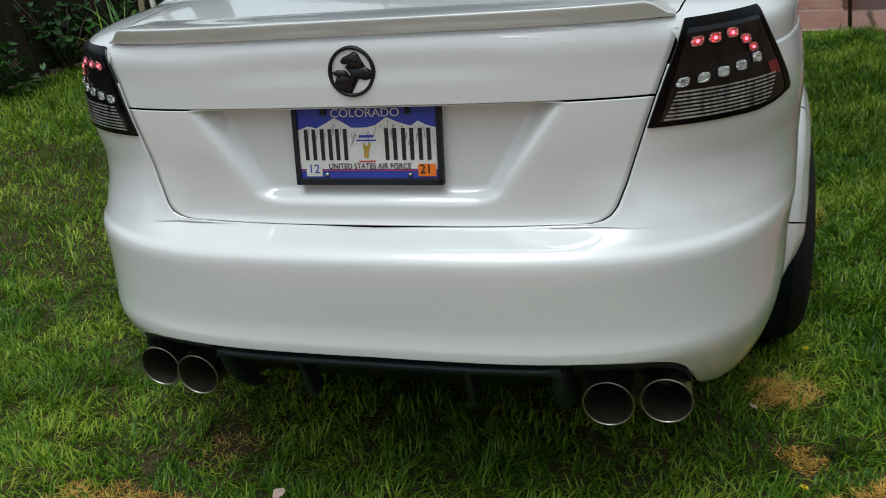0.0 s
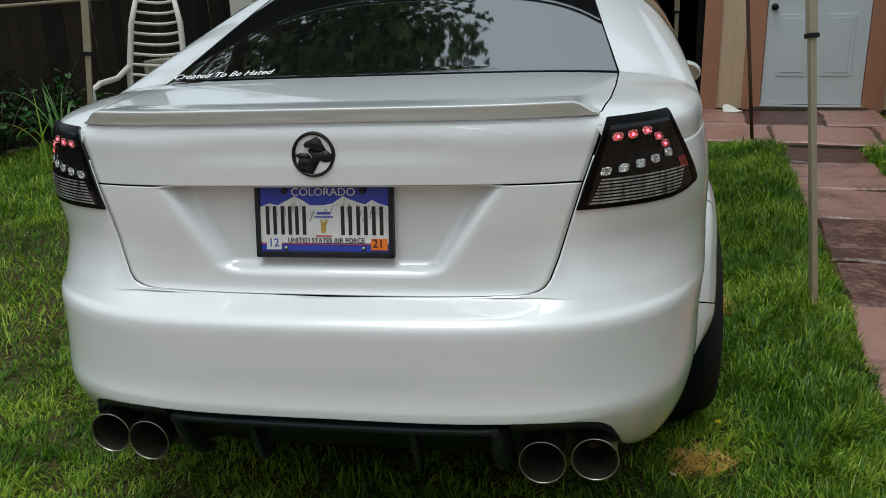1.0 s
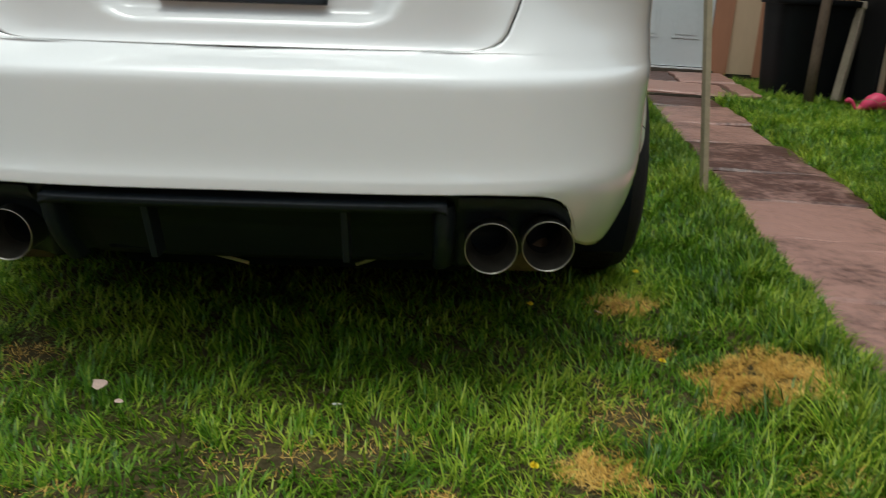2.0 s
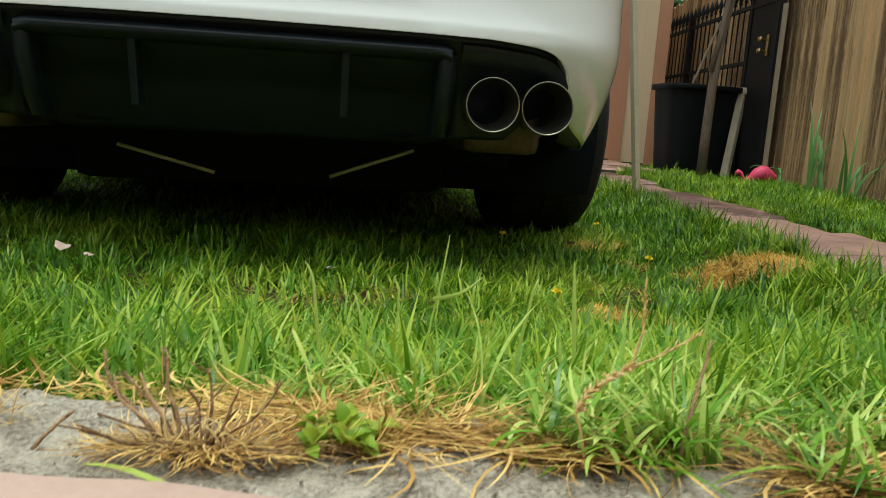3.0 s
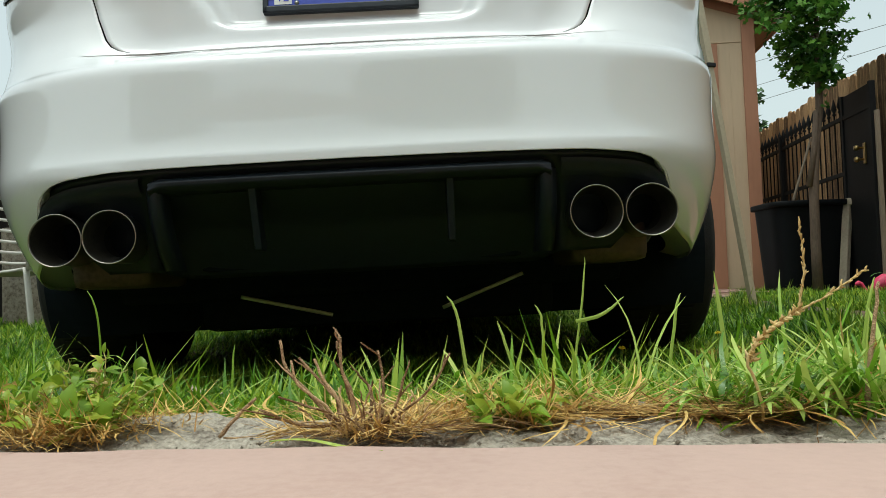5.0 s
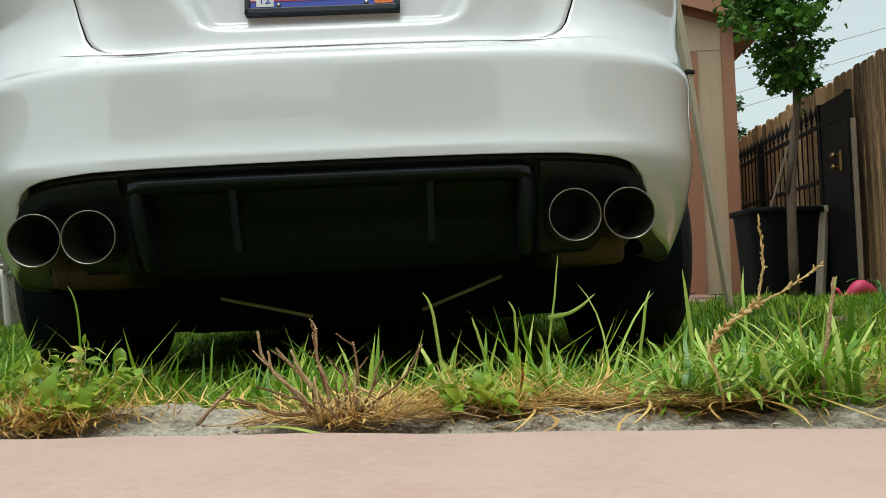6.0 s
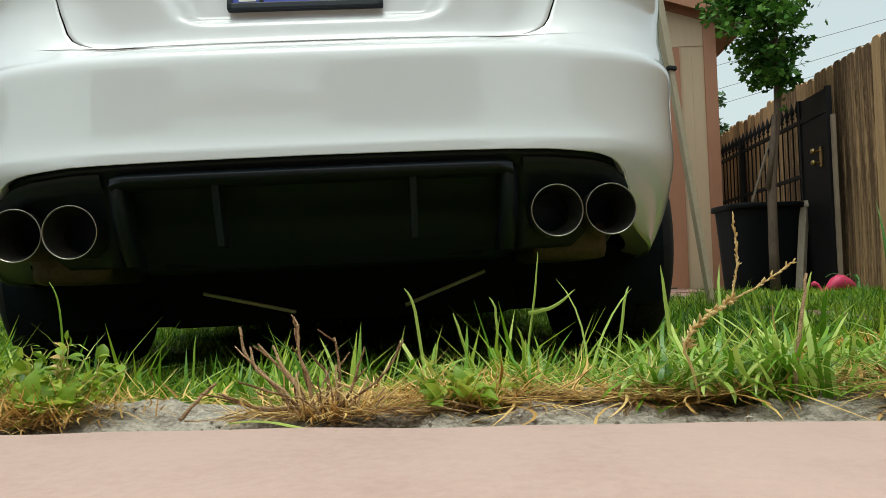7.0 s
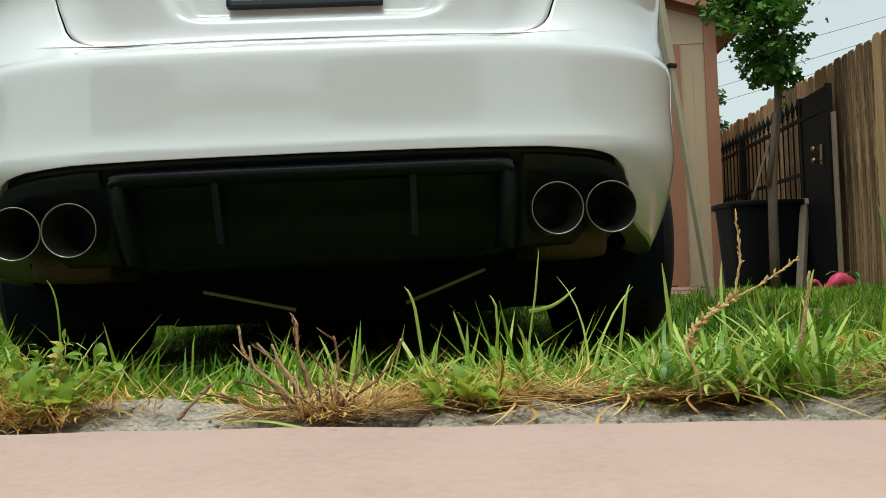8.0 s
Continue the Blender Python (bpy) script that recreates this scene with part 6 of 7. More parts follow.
def flamingo():
    t = thing("garden_flamingo", "pink plastic lawn flamingo lying low in the grass by the fence", "lawn ornament", YARD @ pose(3.075, 5.12, 0.0))
    V, F = [], []
    secs = [(-0.105, 0.045, 0.012), (-0.095, 0.06, 0.035), (-0.06, 0.085, 0.058), (-0.01, 0.105, 0.068), (0.04, 0.105, 0.062), (0.085, 0.09, 0.045), (0.12, 0.078, 0.024), (0.135, 0.072, 0.004)]
    n = 20
    for x, zc, r in secs:
        for i in range(n):
            a = 2 * math.pi * i / n
            V.append((x, 0.85 * r * math.cos(a), zc + r * 0.95 * math.sin(a)))
    for k in range(len(secs) - 1):
        for i in range(n):
            F.append((k * n + i, k * n + (i + 1) % n, (k + 1) * n + (i + 1) % n, (k + 1) * n + i))
    F += [tuple(range(n))[::-1], tuple((len(secs) - 1) * n + i for i in range(n))]
    part("body", (V, F), pink, t)
    part("neck", tube([(-0.09, 0, 0.06), (-0.115, 0, 0.038), (-0.14, 0, 0.045), (-0.155, 0, 0.07), (-0.17, 0, 0.095), (-0.185, 0, 0.10)], [0.022, 0.017, 0.014, 0.014, 0.016, 0.018], 12), pink, t)
    part("head", tube([(-0.172, 0, 0.10), (-0.19, 0, 0.103), (-0.205, 0, 0.095), (-0.212, 0, 0.085)], [0.013, 0.022, 0.017, 0.008], 12), pink, t)
    part("beak", tube([(-0.207, 0, 0.088), (-0.217, 0, 0.075), (-0.212, 0, 0.062)], [0.009, 0.007, 0.002], 8), pink_dark, t, "dull yellow beak")
    for s in (1, -1):
        part("leg", tube([(0.0, 0.02 * s, 0.06), (0.0, 0.02 * s, -0.1)], 0.004, 6), rust, t)


flamingo()


def iris(place, n, height, seed, label, material=iris_mat):
    """A clump of sword-shaped leaves, some bent over."""
    rng = random.Random(seed)
    t = thing("iris_plant", label, "plant", Matrix.Translation(place), "iris plants")
    for k in range(n):
        a = rng.uniform(0, 6.283)
        h = height * rng.uniform(0.6, 1.05)
        w = rng.uniform(0.017, 0.028)
        ln, bend = rng.uniform(0.05, 0.35), rng.uniform(0.3, 1.7) if rng.random() < 0.65 else 2.6
        V, F = [], []
        p = Vector((rng.uniform(-0.06, 0.06), rng.uniform(-0.06, 0.06), 0))
        ang = ln
        m = 9
        d = Vector((math.cos(a), math.sin(a), 0))
        sd = Vector((-d.y, d.x, 0))
        for i in range(m + 1):
            f = i / m
            ww = w * (1 - f ** 2.2) * 0.5 + 0.0008
            V += [p - sd * ww, p + d.cross(sd) * 0.002 + d * 0.003, p + sd * ww]
            p = p + (d * math.sin(ang) + Vector((0, 0, math.cos(ang)))) * (h / m)
            ang += bend / m * (0.3 + 1.4 * f)
        for i in range(m):
            for q in range(2):
                F.append((i * 3 + q, i * 3 + q + 1, i * 3 + q + 4, i * 3 + q + 3))
        part("leaf", (V, F), material, t)


iris(yard(3.02, 4.05, 0.02), 6, 0.72, 31, "iris clump with tall green sword leaves by the fence")
iris(yard(3.02, 3.52, 0.02), 8, 0.5, 32, "iris clump with bent leaves by the fence")
iris(yard(2.98, 4.55, 0.02), 4, 0.30, 33, "small iris with drooping leaves by the fence")
iris((-3.95, 4.75, 0), 12, 0.95, 34, "tall iris clump beside the dark fence")
iris((-3.75, 4.25, 0), 5, 0.62, 35, "iris with yellowing leaves beside the dark fence", weed_mat)


def shrub(place, r, n, seed, label):
    rng = random.Random(seed)
    t = thing("shrub", label, "shrub", Matrix.Translation(place), "shrubs")
    st = []
    pts = []
    for k in range(14):
        a = rng.uniform(0, 6.283)
        e = Vector((math.cos(a) * r * rng.uniform(0.2, 1), math.sin(a) * r * rng.uniform(0.2, 1), r * rng.uniform(0.6, 1.5)))
        st.append(tube([(0, 0, 0), e * 0.6 + Vector((0, 0, 0.05)), e], [0.008, 0.006, 0.003], 5))
        for _ in range(n // 14):
            pts.append(e * rng.uniform(0.35, 1.05) + Vector((rng.gauss(0, 0.08), rng.gauss(0, 0.08), rng.gauss(0, 0.08))))
    part("stem", join(*st), bark, t)
    leaf_mesh(len(pts), rng, pts, 0.05, 2, leaf_green, "foliage", t)


shrub((-4.45, 4.6, 0), 0.45, 420, 41, "dark leafy shrub at the foot of the fence")
shrub((-4.5, 5.4, 0), 0.4, 300, 42, "low dark shrub at the foot of the fence")
shrub((-4.4, 3.7, 0), 0.3, 240, 43, "low leafy shrub at the foot of the fence")


def plastic_chair():
    """Moulded garden chair with a bowed back of horizontal slats."""
    t = thing("garden_chair", "off-white moulded plastic garden chair with a slatted back", "chair", YARD @ pose(-3.48, 4.1, 0.0, 0, 0, 10))
    W = 0.23
    part("seat", grid(lambda u, v: ((2 * u - 1) * W, -0.22 + 0.44 * v, 0.42 + 0.02 * (2 * u - 1) ** 2 - 0.015 * v), 14, 10), chair_plastic, t)
    solid(t.children[-1], 0.02)
    for sx in (1, -1):
        for y, lean in ((-0.22, -0.04), (0.22, 0.06)):
            def legf(u, v):
                a = -1.2 + 2.4 * u
                return (sx * (W + 0.02 - 0.03 * v * 0) + sx * 0.03 * math.cos(a) + sx * 0.05 * (1 - v), y + lean * (1 - v) + 0.05 * math.sin(a), 0.44 * v)
            ob = part("leg", grid(legf, 8, 8), chair_plastic, t)
            solid(ob, 0.008)
        arm = tube([(sx * (W + 0.06), -0.24, 0.42), (sx * (W + 0.07), -0.24, 0.62), (sx * (W + 0.06), -0.12, 0.66), (sx * (W + 0.05), 0.14, 0.67), (sx * (W + 0.0), 0.26, 0.75)], 0.022, 10)
        part("armrest", arm, chair_plastic, t)
        part("back_post", tube([(sx * W, 0.22, 0.42), (sx * (W + 0.01), 0.28, 0.70), (sx * (W - 0.02), 0.36, 1.08), (sx * (W - 0.07), 0.40, 1.28)], [0.028, 0.026, 0.024, 0.02], 10), chair_plastic, t)
    for k in range(10):
        z = 0.52 + 0.083 * k
        y = 0.235 + 0.155 * (z - 0.45) / 0.85
        w = W - 0.01 - (0.05 * max(0, (z - 1.08) / 0.2))
        pts = [((2 * f - 1) * w, y + 0.10 * (1 - (2 * f - 1) ** 2), z - 0.03 * (1 - (2 * f - 1) ** 2)) for f in np.linspace(0, 1, 13)]
        part("slat", tube(pts, 0.012, 8), chair_plastic, t)


plastic_chair()
tagged(part("wall_panel", boxed(-3.17, -2.95, 5.0, 5.2, 0.0, 2.2, 0.01), stucco, smooth=False), "pale upright post of the garage front", "post").matrix_basis = YARD
tagged(part("concrete_block", boxed(-3.75, -3.42, 4.5, 4.8, 0.0, 0.78, 0.02), concrete_edge, smooth=False), "grey block stack by the dark fence", "block").matrix_basis = YARD
tagged(part("hose_pipe", tube([yard(-4.98, 2.0, 1.22), yard(-4.98, 3.6, 1.23), yard(-4.98, 4.6, 1.25), yard(-4.98, 5.5, 1.27), yard(-4.98, 7.1, 1.28)], 0.016, 10), pvc), "pale pipe fixed along the dark fence", "pipe")


def closing():
    """Plain walls that close the place behind and beside the camera."""
    t = thing("wall_back_house", "plain tan house wall behind the patio", "house", YARD, kind="structure")
    part("wall", boxed(-5.0, 3.2, -7.4, -7.1, 0.0, 2.8), siding, t, smooth=False)
    part("eave", boxed(-5.4, 3.6, -7.6, -6.7, 2.8, 2.98), trim_brown, t, smooth=False)


closing()

# ---- small things on the ground ----
def dandelion(x, y, z):
    t = thing("dandelion", "small yellow dandelion flower in the lawn", "flower", Matrix.Translation((x, y, z)), "dandelions")
    rng = random.Random(int(x * 1000))
    ms = []
    for k in range(26):
        a, e = rng.uniform(0, 6.283), rng.uniform(0.1, 1.2)
        d = Vector((math.cos(a) * math.cos(e), math.sin(a) * math.cos(e), math.sin(e)))
        s = d.orthogonal().normalized() * 0.0016
        ms.append(([-s, s, d * 0.009 + s, d * 0.009 - s], [(0, 1, 2, 3)]))
    part("petal_head", join(*ms), petal_yellow, t, smooth=False)
    part("stem", tube([(0, 0, 0), (0, 0, -0.05)], 0.0016, 6), weed_mat, t)


for x, y, z in ((0.955, 0.67, 0.055), (0.885, 0.075, 0.05), (0.55, -0.38, 0.055), (0.62, 0.40, 0.045)):
    dandelion(x, y, z)


def litter(name, place, size, seed, material, label, category):
    rng = random.Random(seed)
    n = 9
    V = [Vector((0, 0, 0.004))]
    for k in range(n):
        a = 2 * math.pi * k / n
        r = size * rng.uniform(0.6, 1.1)
        V.append(Vector((r * math.cos(a), r * 0.6 * math.sin(a), size * rng.uniform(-0.1, 0.35))))
    ob = part(name, (V, [(0, k + 1, (k + 1) % n + 1) for k in range(n)]), material)
    ob.matrix_basis = Matrix.Translation(place) @ Euler((0.5, 0.2, seed)).to_matrix().to_4x4()
    tagged(ob, label, category)


litter("dry_leaf", (-0.291, -0.135, 0.045), 0.022, 1, bark_chip, "curled pale pink dry leaf on the grass", "leaf")
litter("dry_leaf", (0.80, 0.40, 0.03), 0.020, 2, bark_chip, "pale dry leaf on a bare patch", "leaf")
litter("dry_leaf", (-0.23, -0.20, 0.045), 0.012, 7, bark_chip, "scrap of pale dry leaf on the grass", "leaf")
litter("white_blossom", (0.182, -0.159, 0.035), 0.012, 3, paper, "scrap of white blossom on the grass", "blossom")
litter("white_blossom", (-2.6, 2.35, 0.05), 0.03, 5, paper, "white clover head in the grass", "blossom")
litter("dry_leaf", (0.337, -1.425, SLAB_TOP + 0.001), 0.0055, 4, bark_chip, "tiny brown crumb on the patio slab", "leaf")
litter("paper_scrap", tuple(yard(1.02, 7.02, 0.06)), 0.11, 6, paper, "crumpled pale paper by the house wall", "paper")


def lying_blade():
    V, F = [], []
    a, b = Vector((0.074, -1.341, SLAB_TOP + 0.002)), Vector((0.124, -1.367, SLAB_TOP + 0.0015))
    d = b - a
    s = Vector((-d.y, d.x, 0)).normalized()
    for k in range(11):
        f = k / 10
        w = 0.0021 * (1 - (2 * f - 1) ** 4 * 0.9)
        p = a + d * f + s * (0.003 * math.sin(f * 3.1)) + Vector((0, 0, 0.0012 * math.sin(f * 6)))
        V += [p - s * w, p + Vector((0, 0, -0.0006)), p + s * w]
    for k in range(10):
        for q in range(2):
            F.append((k * 3 + q, k * 3 + q + 1, k * 3 + q + 4, k * 3 + q + 3))
    tagged(part("grass_clipping", (V, F), long_mat), "single cut green grass blade lying on the patio", "grass blade")


lying_blade()


def edge_z(x, y):
    v = 0.1167 * x + 0.9932 * y
    return SLAB_TOP if v < SLAB_EDGE else ground_z(x, y)


def wander(pts, rng, amp, n=9):
    """A path through points with a little irregular bending."""
    pts = [Vector(p) for p in pts]
    out_pts = []
    for i in range(n + 1):
        f = i / n * (len(pts) - 1)
        k = min(int(f), len(pts) - 2)
        g = f - k
        p0, p1, p2, p3 = pts[max(k - 1, 0)], pts[k], pts[k + 1], pts[min(k + 2, len(pts) - 1)]
        q = 0.5 * (2 * p1 + (p2 - p0) * g + (2 * p0 - 5 * p1 + 4 * p2 - p3) * g * g + (3 * p1 - p0 - 3 * p2 + p3) * g ** 3)
        w = amp if 0 < i < n else 0
        out_pts.append(q + Vector((rng.gauss(0, w), rng.gauss(0, w), rng.gauss(0, w * 0.5))))
    return out_pts


def dead_tuft():
    """Broken brown stalks of a dead weed fanning from one root at the slab edge."""
    t = thing("dead_weed", "dead weed of broken brown stalks rooted at the slab edge", "weed", Matrix.Translation((0.112, -1.322, SLAB_TOP - 0.001)) @ Matrix.Diagonal((1.0, 1.0, 0.9, 1.0)))
    rng = random.Random(6)
    stalks = [((-0.022, 0.020), (-0.034, 0.034), (-0.037, 0.049)), ((-0.016, 0.016), (-0.028, 0.027), (-0.031, 0.039)), ((-0.008, 0.014), (-0.016, 0.025), (-0.028, 0.040)),
              ((-0.003, 0.012), (-0.008, 0.032), (-0.010, 0.048)), ((-0.004, 0.021), (-0.008, 0.034), (-0.008, 0.050)), ((-0.011, 0.019), (-0.017, 0.029), (-0.021, 0.039)),
              ((0.009, 0.008), (0.010, 0.027), (0.008, 0.042)), ((0.014, 0.008), (0.031, 0.022), (0.041, 0.040)), ((0.013, 0.010), (0.017, 0.018), (0.020, 0.029)),
              ((-0.009, 0.006), (-0.026, 0.007), (-0.045, 0.016)), ((0.004, 0.010), (0.004, 0.022), (-0.002, 0.030)), ((-0.013, 0.012), (-0.022, 0.016), (-0.036, 0.022))]
    for k, (a, b, c) in enumerate(stalks):
        dy = rng.uniform(-0.006, 0.012)
        r = rng.uniform(0.00065, 0.00098)
        pts = wander([(a[0] * 0.35, 0.0, 0.0), (a[0], dy * 0.4, a[1]), (b[0], dy * 0.8, b[1]), (c[0], dy, c[1])], rng, 0.00018, 12)
        rad = [r * (1.25 - 0.55 * i / 12) * rng.uniform(0.88, 1.14) for i in range(13)]
        ms = [tube(pts, rad, 7)]
        for _ in range(rng.choice((0, 0, 1, 1, 2))):
            i = rng.randint(8, 11)
            d = (pts[i] - pts[i - 1]).normalized() * rng.uniform(0.004, 0.010) + Vector((rng.gauss(0, 0.004), rng.gauss(0, 0.003), rng.uniform(0, 0.004)))
            ms.append(tube(wander([pts[i], pts[i] + d * 0.5, pts[i] + d], rng, 0.0003, 4), [r * 0.7, r * 0.6, r * 0.6, r * 0.5, r * 0.35], 6))
        part("stalk", join(*ms), stalk_mat, t)
    # thin broken stems round the root
    for k in range(46):
        a, lean = rng.uniform(0, 6.283), rng.uniform(0.15, 1.2)
        L = rng.uniform(0.008, 0.030)
        b = Vector((rng.gauss(0.006, 0.014), rng.gauss(0, 0.005), 0.001))
        tip = b + Vector((math.cos(a) * math.sin(lean), 0.4 * math.sin(a) * math.sin(lean), math.cos(lean))) * L
        part("thin_stem", tube(wander([b, b.lerp(tip, 0.5) + Vector((0, 0, L * 0.12)), tip], rng, 0.0003, 6), [rng.uniform(0.0003, 0.00055) for _ in range(7)], 5), stalk_mat if k % 2 else pale_straw, t)
    # broken stalks fallen across the edge
    part("fallen_stalk", tube(wander([(-0.063, -0.004, 0.003), (-0.056, -0.002, 0.012), (-0.047, 0.0, 0.021)], rng, 0.0004, 6), [0.0009, 0.0011, 0.0009, 0.0010, 0.0008, 0.0009, 0.0006], 7), stalk_mat, t)
    for k in range(26):
        x, y, a = rng.uniform(-0.035, 0.075), rng.uniform(-0.012, 0.006), rng.gauss(0, 0.25)
        L = rng.uniform(0.02, 0.06)
        part("root_strand", tube(wander([(x - L * 0.5, y - a * L * 0.4, rng.uniform(0.0005, 0.003)), (x, y, rng.uniform(0.002, 0.008)), (x + L * 0.5, y + a * L * 0.4, rng.uniform(0.0005, 0.004))], rng, 0.0006, 8), [rng.uniform(0.0002, 0.0005) for _ in range(9)], 6), stalk_mat if k % 3 else straw_mat, t)
    N = 420
    g = np.random.default_rng(3)
    a = g.uniform(0, 6.283, N)
    rr = g.uniform(0, 0.03, N)
    blades("root_fibre", np.stack([rr * np.cos(a) * 1.6 + 0.01, rr * np.sin(a) * 0.5, g.uniform(0, 0.006, N)], 1), g.uniform(0.01, 0.032, N), g.uniform(0.0005, 0.0011, N), g.uniform(1.0, 1.6, N), a + g.uniform(-0.6, 0.6, N), g.uniform(-0.3, 0.6, N), matted_mat, t, 4, g.uniform(-1.5, 1.5, N))["kind"] = "stuff"


dead_tuft()


def leaf_blade(base, d, up, L, w, fold):
    """Verts and faces of a pointed oval leaf, folded along its middle."""
    s = d.cross(up).normalized()
    n = s.cross(d).normalized()
    V, F = [], []
    for i in range(6):
        f = i / 5
        ww = w * math.sin(math.pi * min(0.06 + 0.94 * f, 0.985)) ** 0.8 * (1.15 - 0.4 * f)
        p = base + d * (L * f) + n * (L * 0.18 * math.sin(f * 2.6))
        V += [p - s * ww + n * (fold * ww), p, p + s * ww + n * (fold * ww)]
    for i in range(5):
        for q in range(2):
            F.append((i * 3 + q, i * 3 + q + 1, i * 3 + q + 4, i * 3 + q + 3))
    return V, F


def weed(place, n, spread, height, seed, leaf, label, depth=0.6):
    """A straggling weed: thin wandering stems with small pointed leaves, some withered."""
    rng = random.Random(seed)
    t = thing("broadleaf_weed", label, "weed", Matrix.Translation(place), "weeds at the slab edge")
    for k in range(n):
        a = rng.uniform(0, 6.283)
        r = spread * math.sqrt(rng.random())
        h = height * rng.uniform(0.35, 1.0) * (1.15 - 0.6 * r / spread)
        tip = Vector((math.cos(a) * r, math.sin(a) * r * depth, h))
        b = Vector((tip.x * 0.35, tip.y * 0.4, 0))
        mid = b.lerp(tip, 0.5) + Vector((rng.gauss(0, 0.004), rng.gauss(0, 0.003), rng.uniform(0, 0.006)))
        pts = wander([b, mid, tip], rng, 0.0007, 8)
        rad = [0.00055 - 0.00004 * i for i in range(9)]
        st = part("stem", tube(pts, rad, 5), weed_stem, t)
        ms = []
        for i in range(2, 9):
            for _ in range(rng.choice((0, 1, 1, 2))):
                d = Vector((rng.gauss(0, 1), rng.gauss(0, 1), rng.uniform(-0.5, 0.9))).normalized()
                L = leaf * rng.uniform(0.45, 1.2)
                ms.append(leaf_blade(pts[i], d, Vector((rng.gauss(0, 0.4), rng.gauss(0, 0.4), 1)).normalized(), L, L * rng.uniform(0.18, 0.34), rng.uniform(-0.2, 0.7)))
        if ms:
            part("leaf", join(*ms), pale_straw if rng.random() < 0.12 and leaf < 0.012 else weed_mat, st)
    N = int(620 * spread / 0.05)
    g = np.random.default_rng(seed)
    xy = np.stack([g.normal(0, spread * 0.55, N), g.normal(0, spread * 0.3, N), g.uniform(0, height * 0.25, N)], 1)
    blades("withered_fibre", xy, g.uniform(0.01, 0.03, N), g.uniform(0.0004, 0.001, N), g.uniform(0.7, 1.6, N), g.uniform(0, 6.283, N), g.uniform(-0.5, 0.9, N), matted_mat, t, 4, g.uniform(-1.5, 1.5, N))["kind"] = "stuff"


weed((-0.025, -1.290, SLAB_TOP - 0.002), 44, 0.042, 0.046, 51, 0.009, "straggling yellow-green weed growing over the slab edge")
weed((-0.085, -1.285, SLAB_TOP - 0.002), 26, 0.042, 0.036, 52, 0.0095, "low straggling weed with withered stems at the slab edge")
weed((0.180, -1.312, SLAB_TOP - 0.001), 14, 0.022, 0.012, 53, 0.0135, "flat bright green weed leaves at the slab edge")
weed((-0.030, -1.312, SLAB_TOP - 0.001), 5, 0.024, 0.022, 55, 0.016, "few broad yellow-green leaves at the foot of the weed")
weed((-0.20, -1.275, SLAB_TOP - 0.002), 20, 0.045, 0.026, 54, 0.009, "small leafy weed growing over the slab edge")


def seed_head():
    """A dry grass stem, bent over, with knotted straw-coloured seed heads."""
    t = thing("seed_head_grass", "dry bent grass stem with knotted straw-coloured seed heads", "grass", Matrix.Translation((0.291, -1.33, SLAB_TOP)))
    rng = random.Random(9)
    stem = [(0.0, 0, 0.0), (0.0, 0, 0.009), (-0.003, 0, 0.020), (-0.005, 0, 0.028), (0.0, 0, 0.036), (0.009, 0, 0.043), (0.018, 0, 0.048)]
    part("stem", tube(wander(stem, rng, 0.0003, 14), [0.0007] * 15, 6), pale_straw, t)
    heads = [([(-0.004, 0, 0.026), (-0.001, 0.0, 0.035), (0.009, 0.0, 0.043), (0.018, 0, 0.048)], 60, 0.0011), ([(0.018, 0, 0.048), (0.022, 0, 0.065), (0.021, 0, 0.087)], 30, 0.0007), ([(0.018, 0, 0.048), (0.034, 0, 0.056), (0.050, 0, 0.066)], 30, 0.0007)]
    for h, n, fat in heads:
        pts = wander(h, rng, 0.0002, n)
        ms = [tube(pts, 0.0004, 5)]
        for k in range(n):
            d = (pts[k + 1] - pts[k]).normalized() * 0.0032 + Vector((rng.gauss(0, fat), rng.gauss(0, fat), rng.gauss(0, fat)))
            ms.append(tube([pts[k], pts[k] + d * 0.5 + Vector((rng.gauss(0, fat * 0.5), rng.gauss(0, fat * 0.5), 0)), pts[k] + d], [0.0003, fat * 0.75, 0.0002], 5))
        part("seed_spike", join(*ms), pale_straw, t)


seed_head()


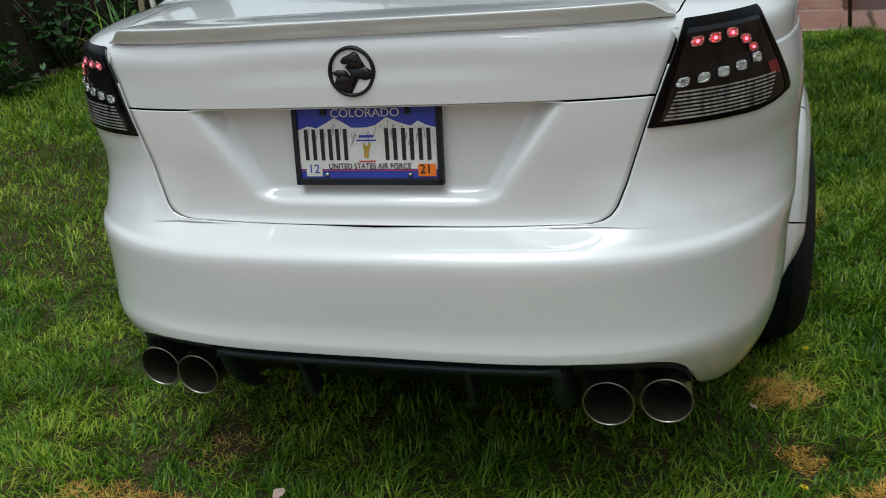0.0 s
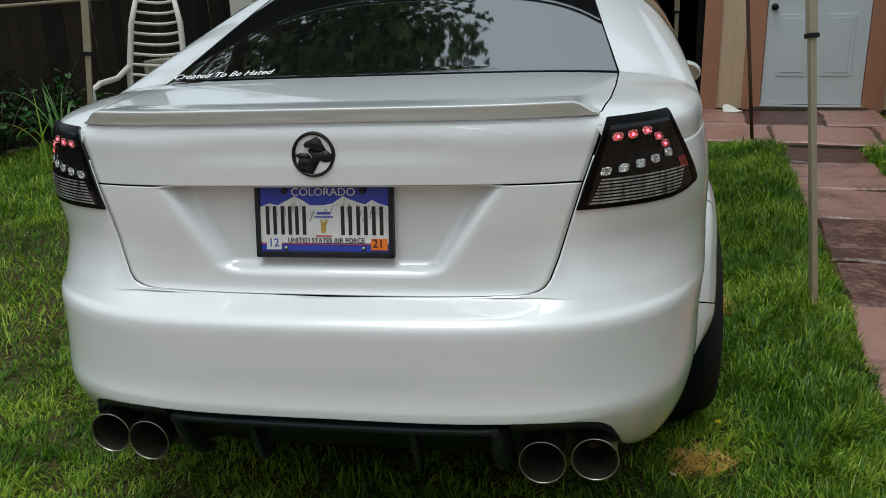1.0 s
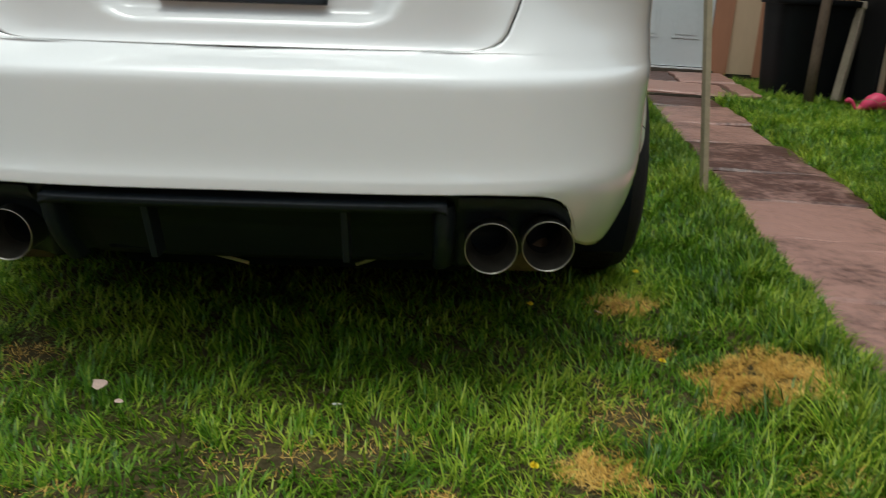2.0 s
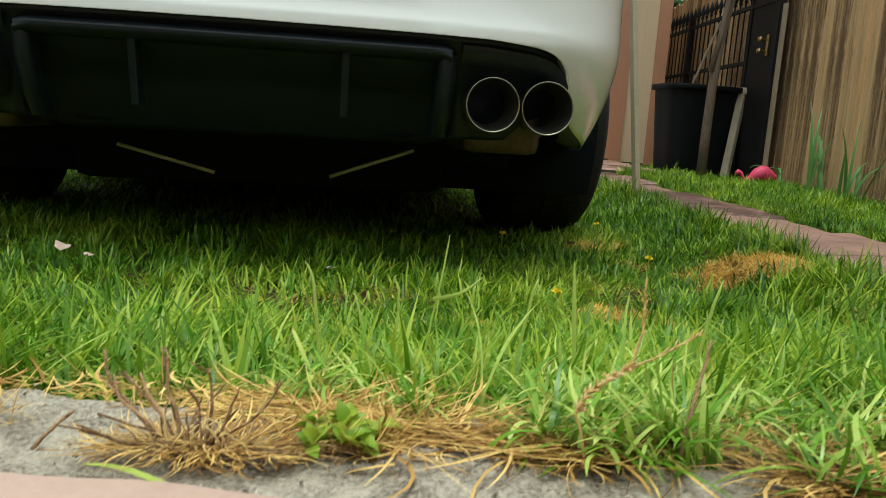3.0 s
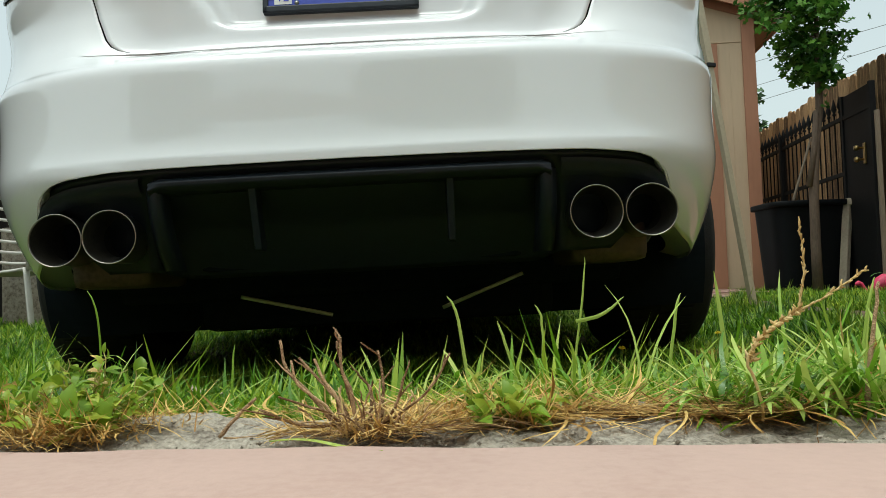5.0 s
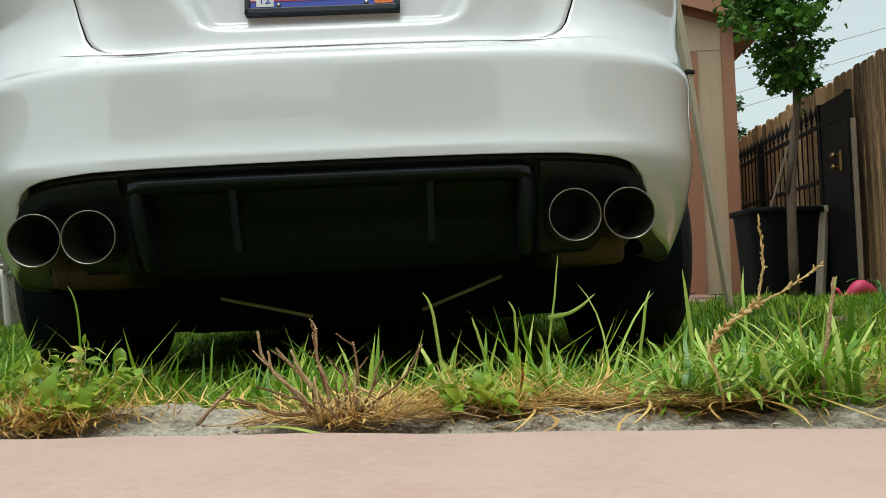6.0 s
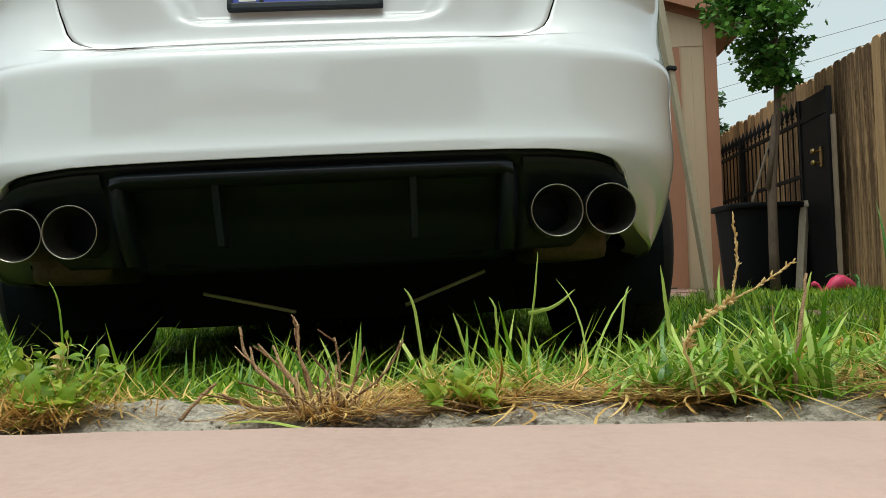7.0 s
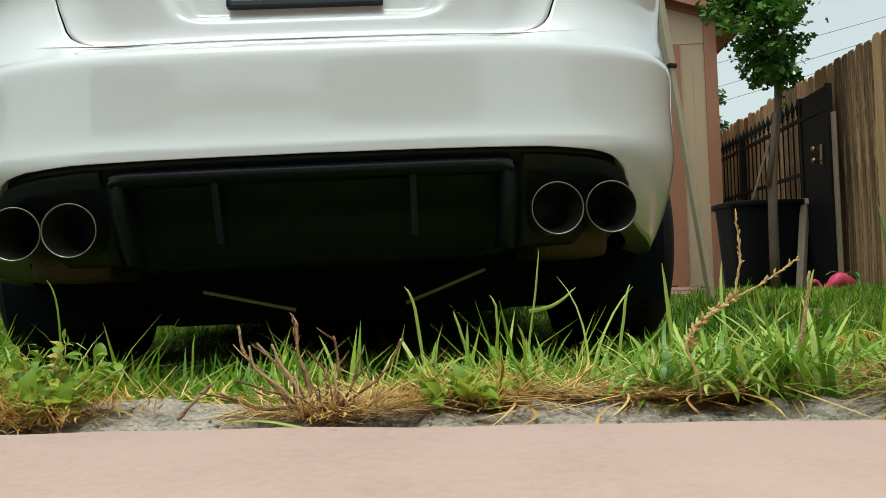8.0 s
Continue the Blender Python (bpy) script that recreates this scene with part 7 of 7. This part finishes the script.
def edge_growth():
    """Long lawn blades and a mat of dead straw along the slab edge."""
    g = np.random.default_rng(17)

    def edge_y(x):
        return -1.21 / 0.9932 - 0.1175 * x

    # long blades behind the edge, arching all ways
    B, Ln, Wd, Lean = [], [], [], []
    for x in np.arange(-0.7, 1.4, 0.0085):
        k = 24 + int(10 * max(0, noise.noise((x * 9, 3, 0)) + 0.35))
        bare_corner = -0.03 < x < 0.15
        if bare_corner:
            k = max(1, k // 3)
        for _ in range(k):
            bx, by = x + g.normal(0, 0.02), edge_y(x) + (0.04 if bare_corner else 0.0) + g.uniform(-0.005, 0.13)
            B.append((bx, by, edge_z(bx, by) - 0.004))
            Ln.append(0.022 + 0.06 * g.random() ** 1.6)
            Wd.append(g.uniform(0.0013, 0.0032))
            Lean.append(g.uniform(0.05, 1.25))
    # broad blades sprawling through and over the straw
    for _ in range(4200):
        x = 0.16 + 0.9 * g.random() ** 1.4
        f = min(1.0, (x - 0.14) / 0.22)
        y = edge_y(x) + 0.03 - (0.03 + 0.105 * f) * g.random() ** 0.8
        if noise.noise((x * 18, y * 18, 4)) < -0.02 or g.random() > 0.3 + 0.7 * f:
            continue
        B.append((x, y, SLAB_TOP + g.uniform(-0.002, 0.010)))
        Ln.append(g.uniform(0.014, 0.028 + 0.024 * f))
        Wd.append(g.uniform(0.0014, 0.0036))
        Lean.append(g.uniform(0.25, 1.5))
    # one thick upright tuft
    for _ in range(60):
        B.append((0.345 + g.normal(0, 0.010), -1.318 + g.normal(0, 0.008), SLAB_TOP))
        Ln.append(g.uniform(0.03, 0.06))
        Wd.append(g.uniform(0.0016, 0.0032))
        Lean.append(g.uniform(0.0, 0.6))
    N = len(B)
    a = blades("long_grass", B, Ln, Wd, Lean, g.uniform(0, 6.283, N), g.uniform(0.1, 2.4, N), long_mat, None, 6, g.uniform(-1.4, 1.4, N))
    tagged(a, "longer uncut grass blades along the slab edge", "grass", kind="stuff")
    # bleached blades among them
    N = 170
    bx = g.uniform(-0.5, 1.2, N)
    by = edge_y(bx) + g.uniform(-0.03, 0.10, N)
    a = blades("withered_grass", [(x, y, edge_z(x, y)) for x, y in zip(bx, by)], g.uniform(0.02, 0.055, N), g.uniform(0.0008, 0.002, N), g.uniform(0.2, 1.5, N), g.uniform(0, 6.283, N), g.uniform(-0.5, 2.0, N), pale_straw, None, 6, g.uniform(-1.6, 1.6, N))
    tagged(a, "bleached withered blades among the uncut grass", "dry grass", kind="stuff")
    rng = random.Random(12)
    tagged(part("broken_stem", tube(wander([(0.341, -1.325, 0.163), (0.345, -1.324, 0.195), (0.352, -1.32, 0.222)], rng, 0.0004, 10), [0.0014 - 0.00007 * i for i in range(11)], 7), stalk_mat), "brown broken grass stem standing in the straw", "stem")
    # single tall blades: root, middle, tip, width
    for r, m, tip, w in (((0.234, 0.145), (0.245, 0.213), (0.249, 0.242), 0.0009), ((0.240, 0.200), (0.258, 0.204), (0.274, 0.215), 0.0016), ((0.217, 0.145), (0.218, 0.199), (0.214, 0.212), 0.0011), ((0.206, 0.145), (0.193, 0.188), (0.189, 0.202), 0.0013),
                         ((0.341, 0.145), (0.337, 0.198), (0.335, 0.230), 0.0019), ((0.298, 0.150), (0.307, 0.203), (0.312, 0.216), 0.0013), ((-0.068, 0.15), (-0.073, 0.213), (-0.081, 0.232), 0.0010), ((0.170, 0.145), (0.163, 0.204), (0.156, 0.220), 0.0014),
                         ((0.013, 0.145), (0.014, 0.176), (0.015, 0.193), 0.0011), ((0.424, 0.145), (0.436, 0.203), (0.443, 0.222), 0.0016)):
        pts = wander([(r[0], -1.153, r[1]), (m[0], -1.150, m[1]), (tip[0], -1.146, tip[1])], rng, 0.0002, 10)
        V, F = [], []
        for i, p in enumerate(pts):
            d = (pts[min(i + 1, 10)] - pts[max(i - 1, 0)]).normalized()
            s = d.cross(Vector((0.25, 1, 0.1))).normalized()
            ww = 0.75 * w * (1 - (i / 10) ** 3) + 0.00012
            V += [p - s * ww, p + Vector((0, -0.0007, 0)), p + s * ww]
        for i in range(10):
            for q in range(2):
                F.append((i * 3 + q, i * 3 + q + 1, i * 3 + q + 4, i * 3 + q + 3))
        tagged(part("tall_grass_blade", (V, F), long_mat), "single tall grass blade rising above the lawn", "grass blade", "tall grass blades")
    # straw mat: low, tangled, thicker away from the bare corner
    S, Ls = [], []
    for _ in range(13000):
        x = g.uniform(0.12, 1.0)
        f = min(max((x - 0.12) / 0.22, 0), 1)
        c = edge_y(x) - 0.020 - 0.068 * f
        y = c + g.normal(0, 0.008 + 0.021 * f)
        y = max(y, edge_y(x) - 0.096)
        if noise.noise((x * 15, y * 22, 6)) < -0.28 or g.random() > 0.35 + 0.65 * f:
            continue
        hump = (0.003 + 0.008 * f) * (0.6 + 0.9 * noise.noise((x * 9, y * 9, 1)))
        S.append((x, y, SLAB_TOP + max(0.0, hump) * g.random()))
        Ls.append(0.014 + 0.06 * g.random() ** 2)
    for _ in range(900):
        x = g.uniform(-0.7, 0.13)
        S.append((x, edge_y(x) - 0.01 + g.normal(0, 0.010), SLAB_TOP - 0.004 + g.uniform(0, 0.004)))
        Ls.append(g.uniform(0.008, 0.03))
    N = len(S)
    s = blades("straw_mat", S, Ls, 0.0005 + 0.0019 * g.random(N) ** 2, g.uniform(1.38, 1.68, N), g.normal(0, 0.6, N) + np.where(g.random(N) < 0.5, 0, math.pi), g.normal(0, 0.35, N), matted_mat, None, 5, g.normal(0, 1.3, N))
    tagged(s, "tangled mat of dead tan straw along the slab edge", "dry grass", kind="stuff")


edge_growth()


def crumbs():
    """Crumbled bits of concrete and dirt along the bare edge."""
    rng = random.Random(77)
    ms = []
    for k in range(1100):
        u = rng.uniform(-0.7, 0.9)
        v = rng.uniform(-1.345, -1.225)
        p = yard(u, v, SLAB_TOP - 0.003 + 0.006 * noise.noise((u * 14, v * 14, 1)) + 0.004 * noise.noise((u * 45, v * 45, 3)))
        r = 0.0006 + 0.0016 * rng.random() ** 3
        V = [p + Vector((r * x * rng.uniform(0.6, 1.2), r * y * rng.uniform(0.6, 1.2), r * z * rng.uniform(0.5, 1.0))) for x, y, z in ((1, 0, 0), (-1, 0, 0), (0, 1, 0), (0, -1, 0), (0, 0, 1), (0, 0, -1))]
        ms.append((V, [(0, 2, 4), (2, 1, 4), (1, 3, 4), (3, 0, 4), (2, 0, 5), (1, 2, 5), (3, 1, 5), (0, 3, 5)]))
    tagged(part("concrete_crumbs", join(*ms), concrete_edge, smooth=False), "fine crumbs of concrete along the slab edge", "crumbs", kind="stuff")


crumbs()
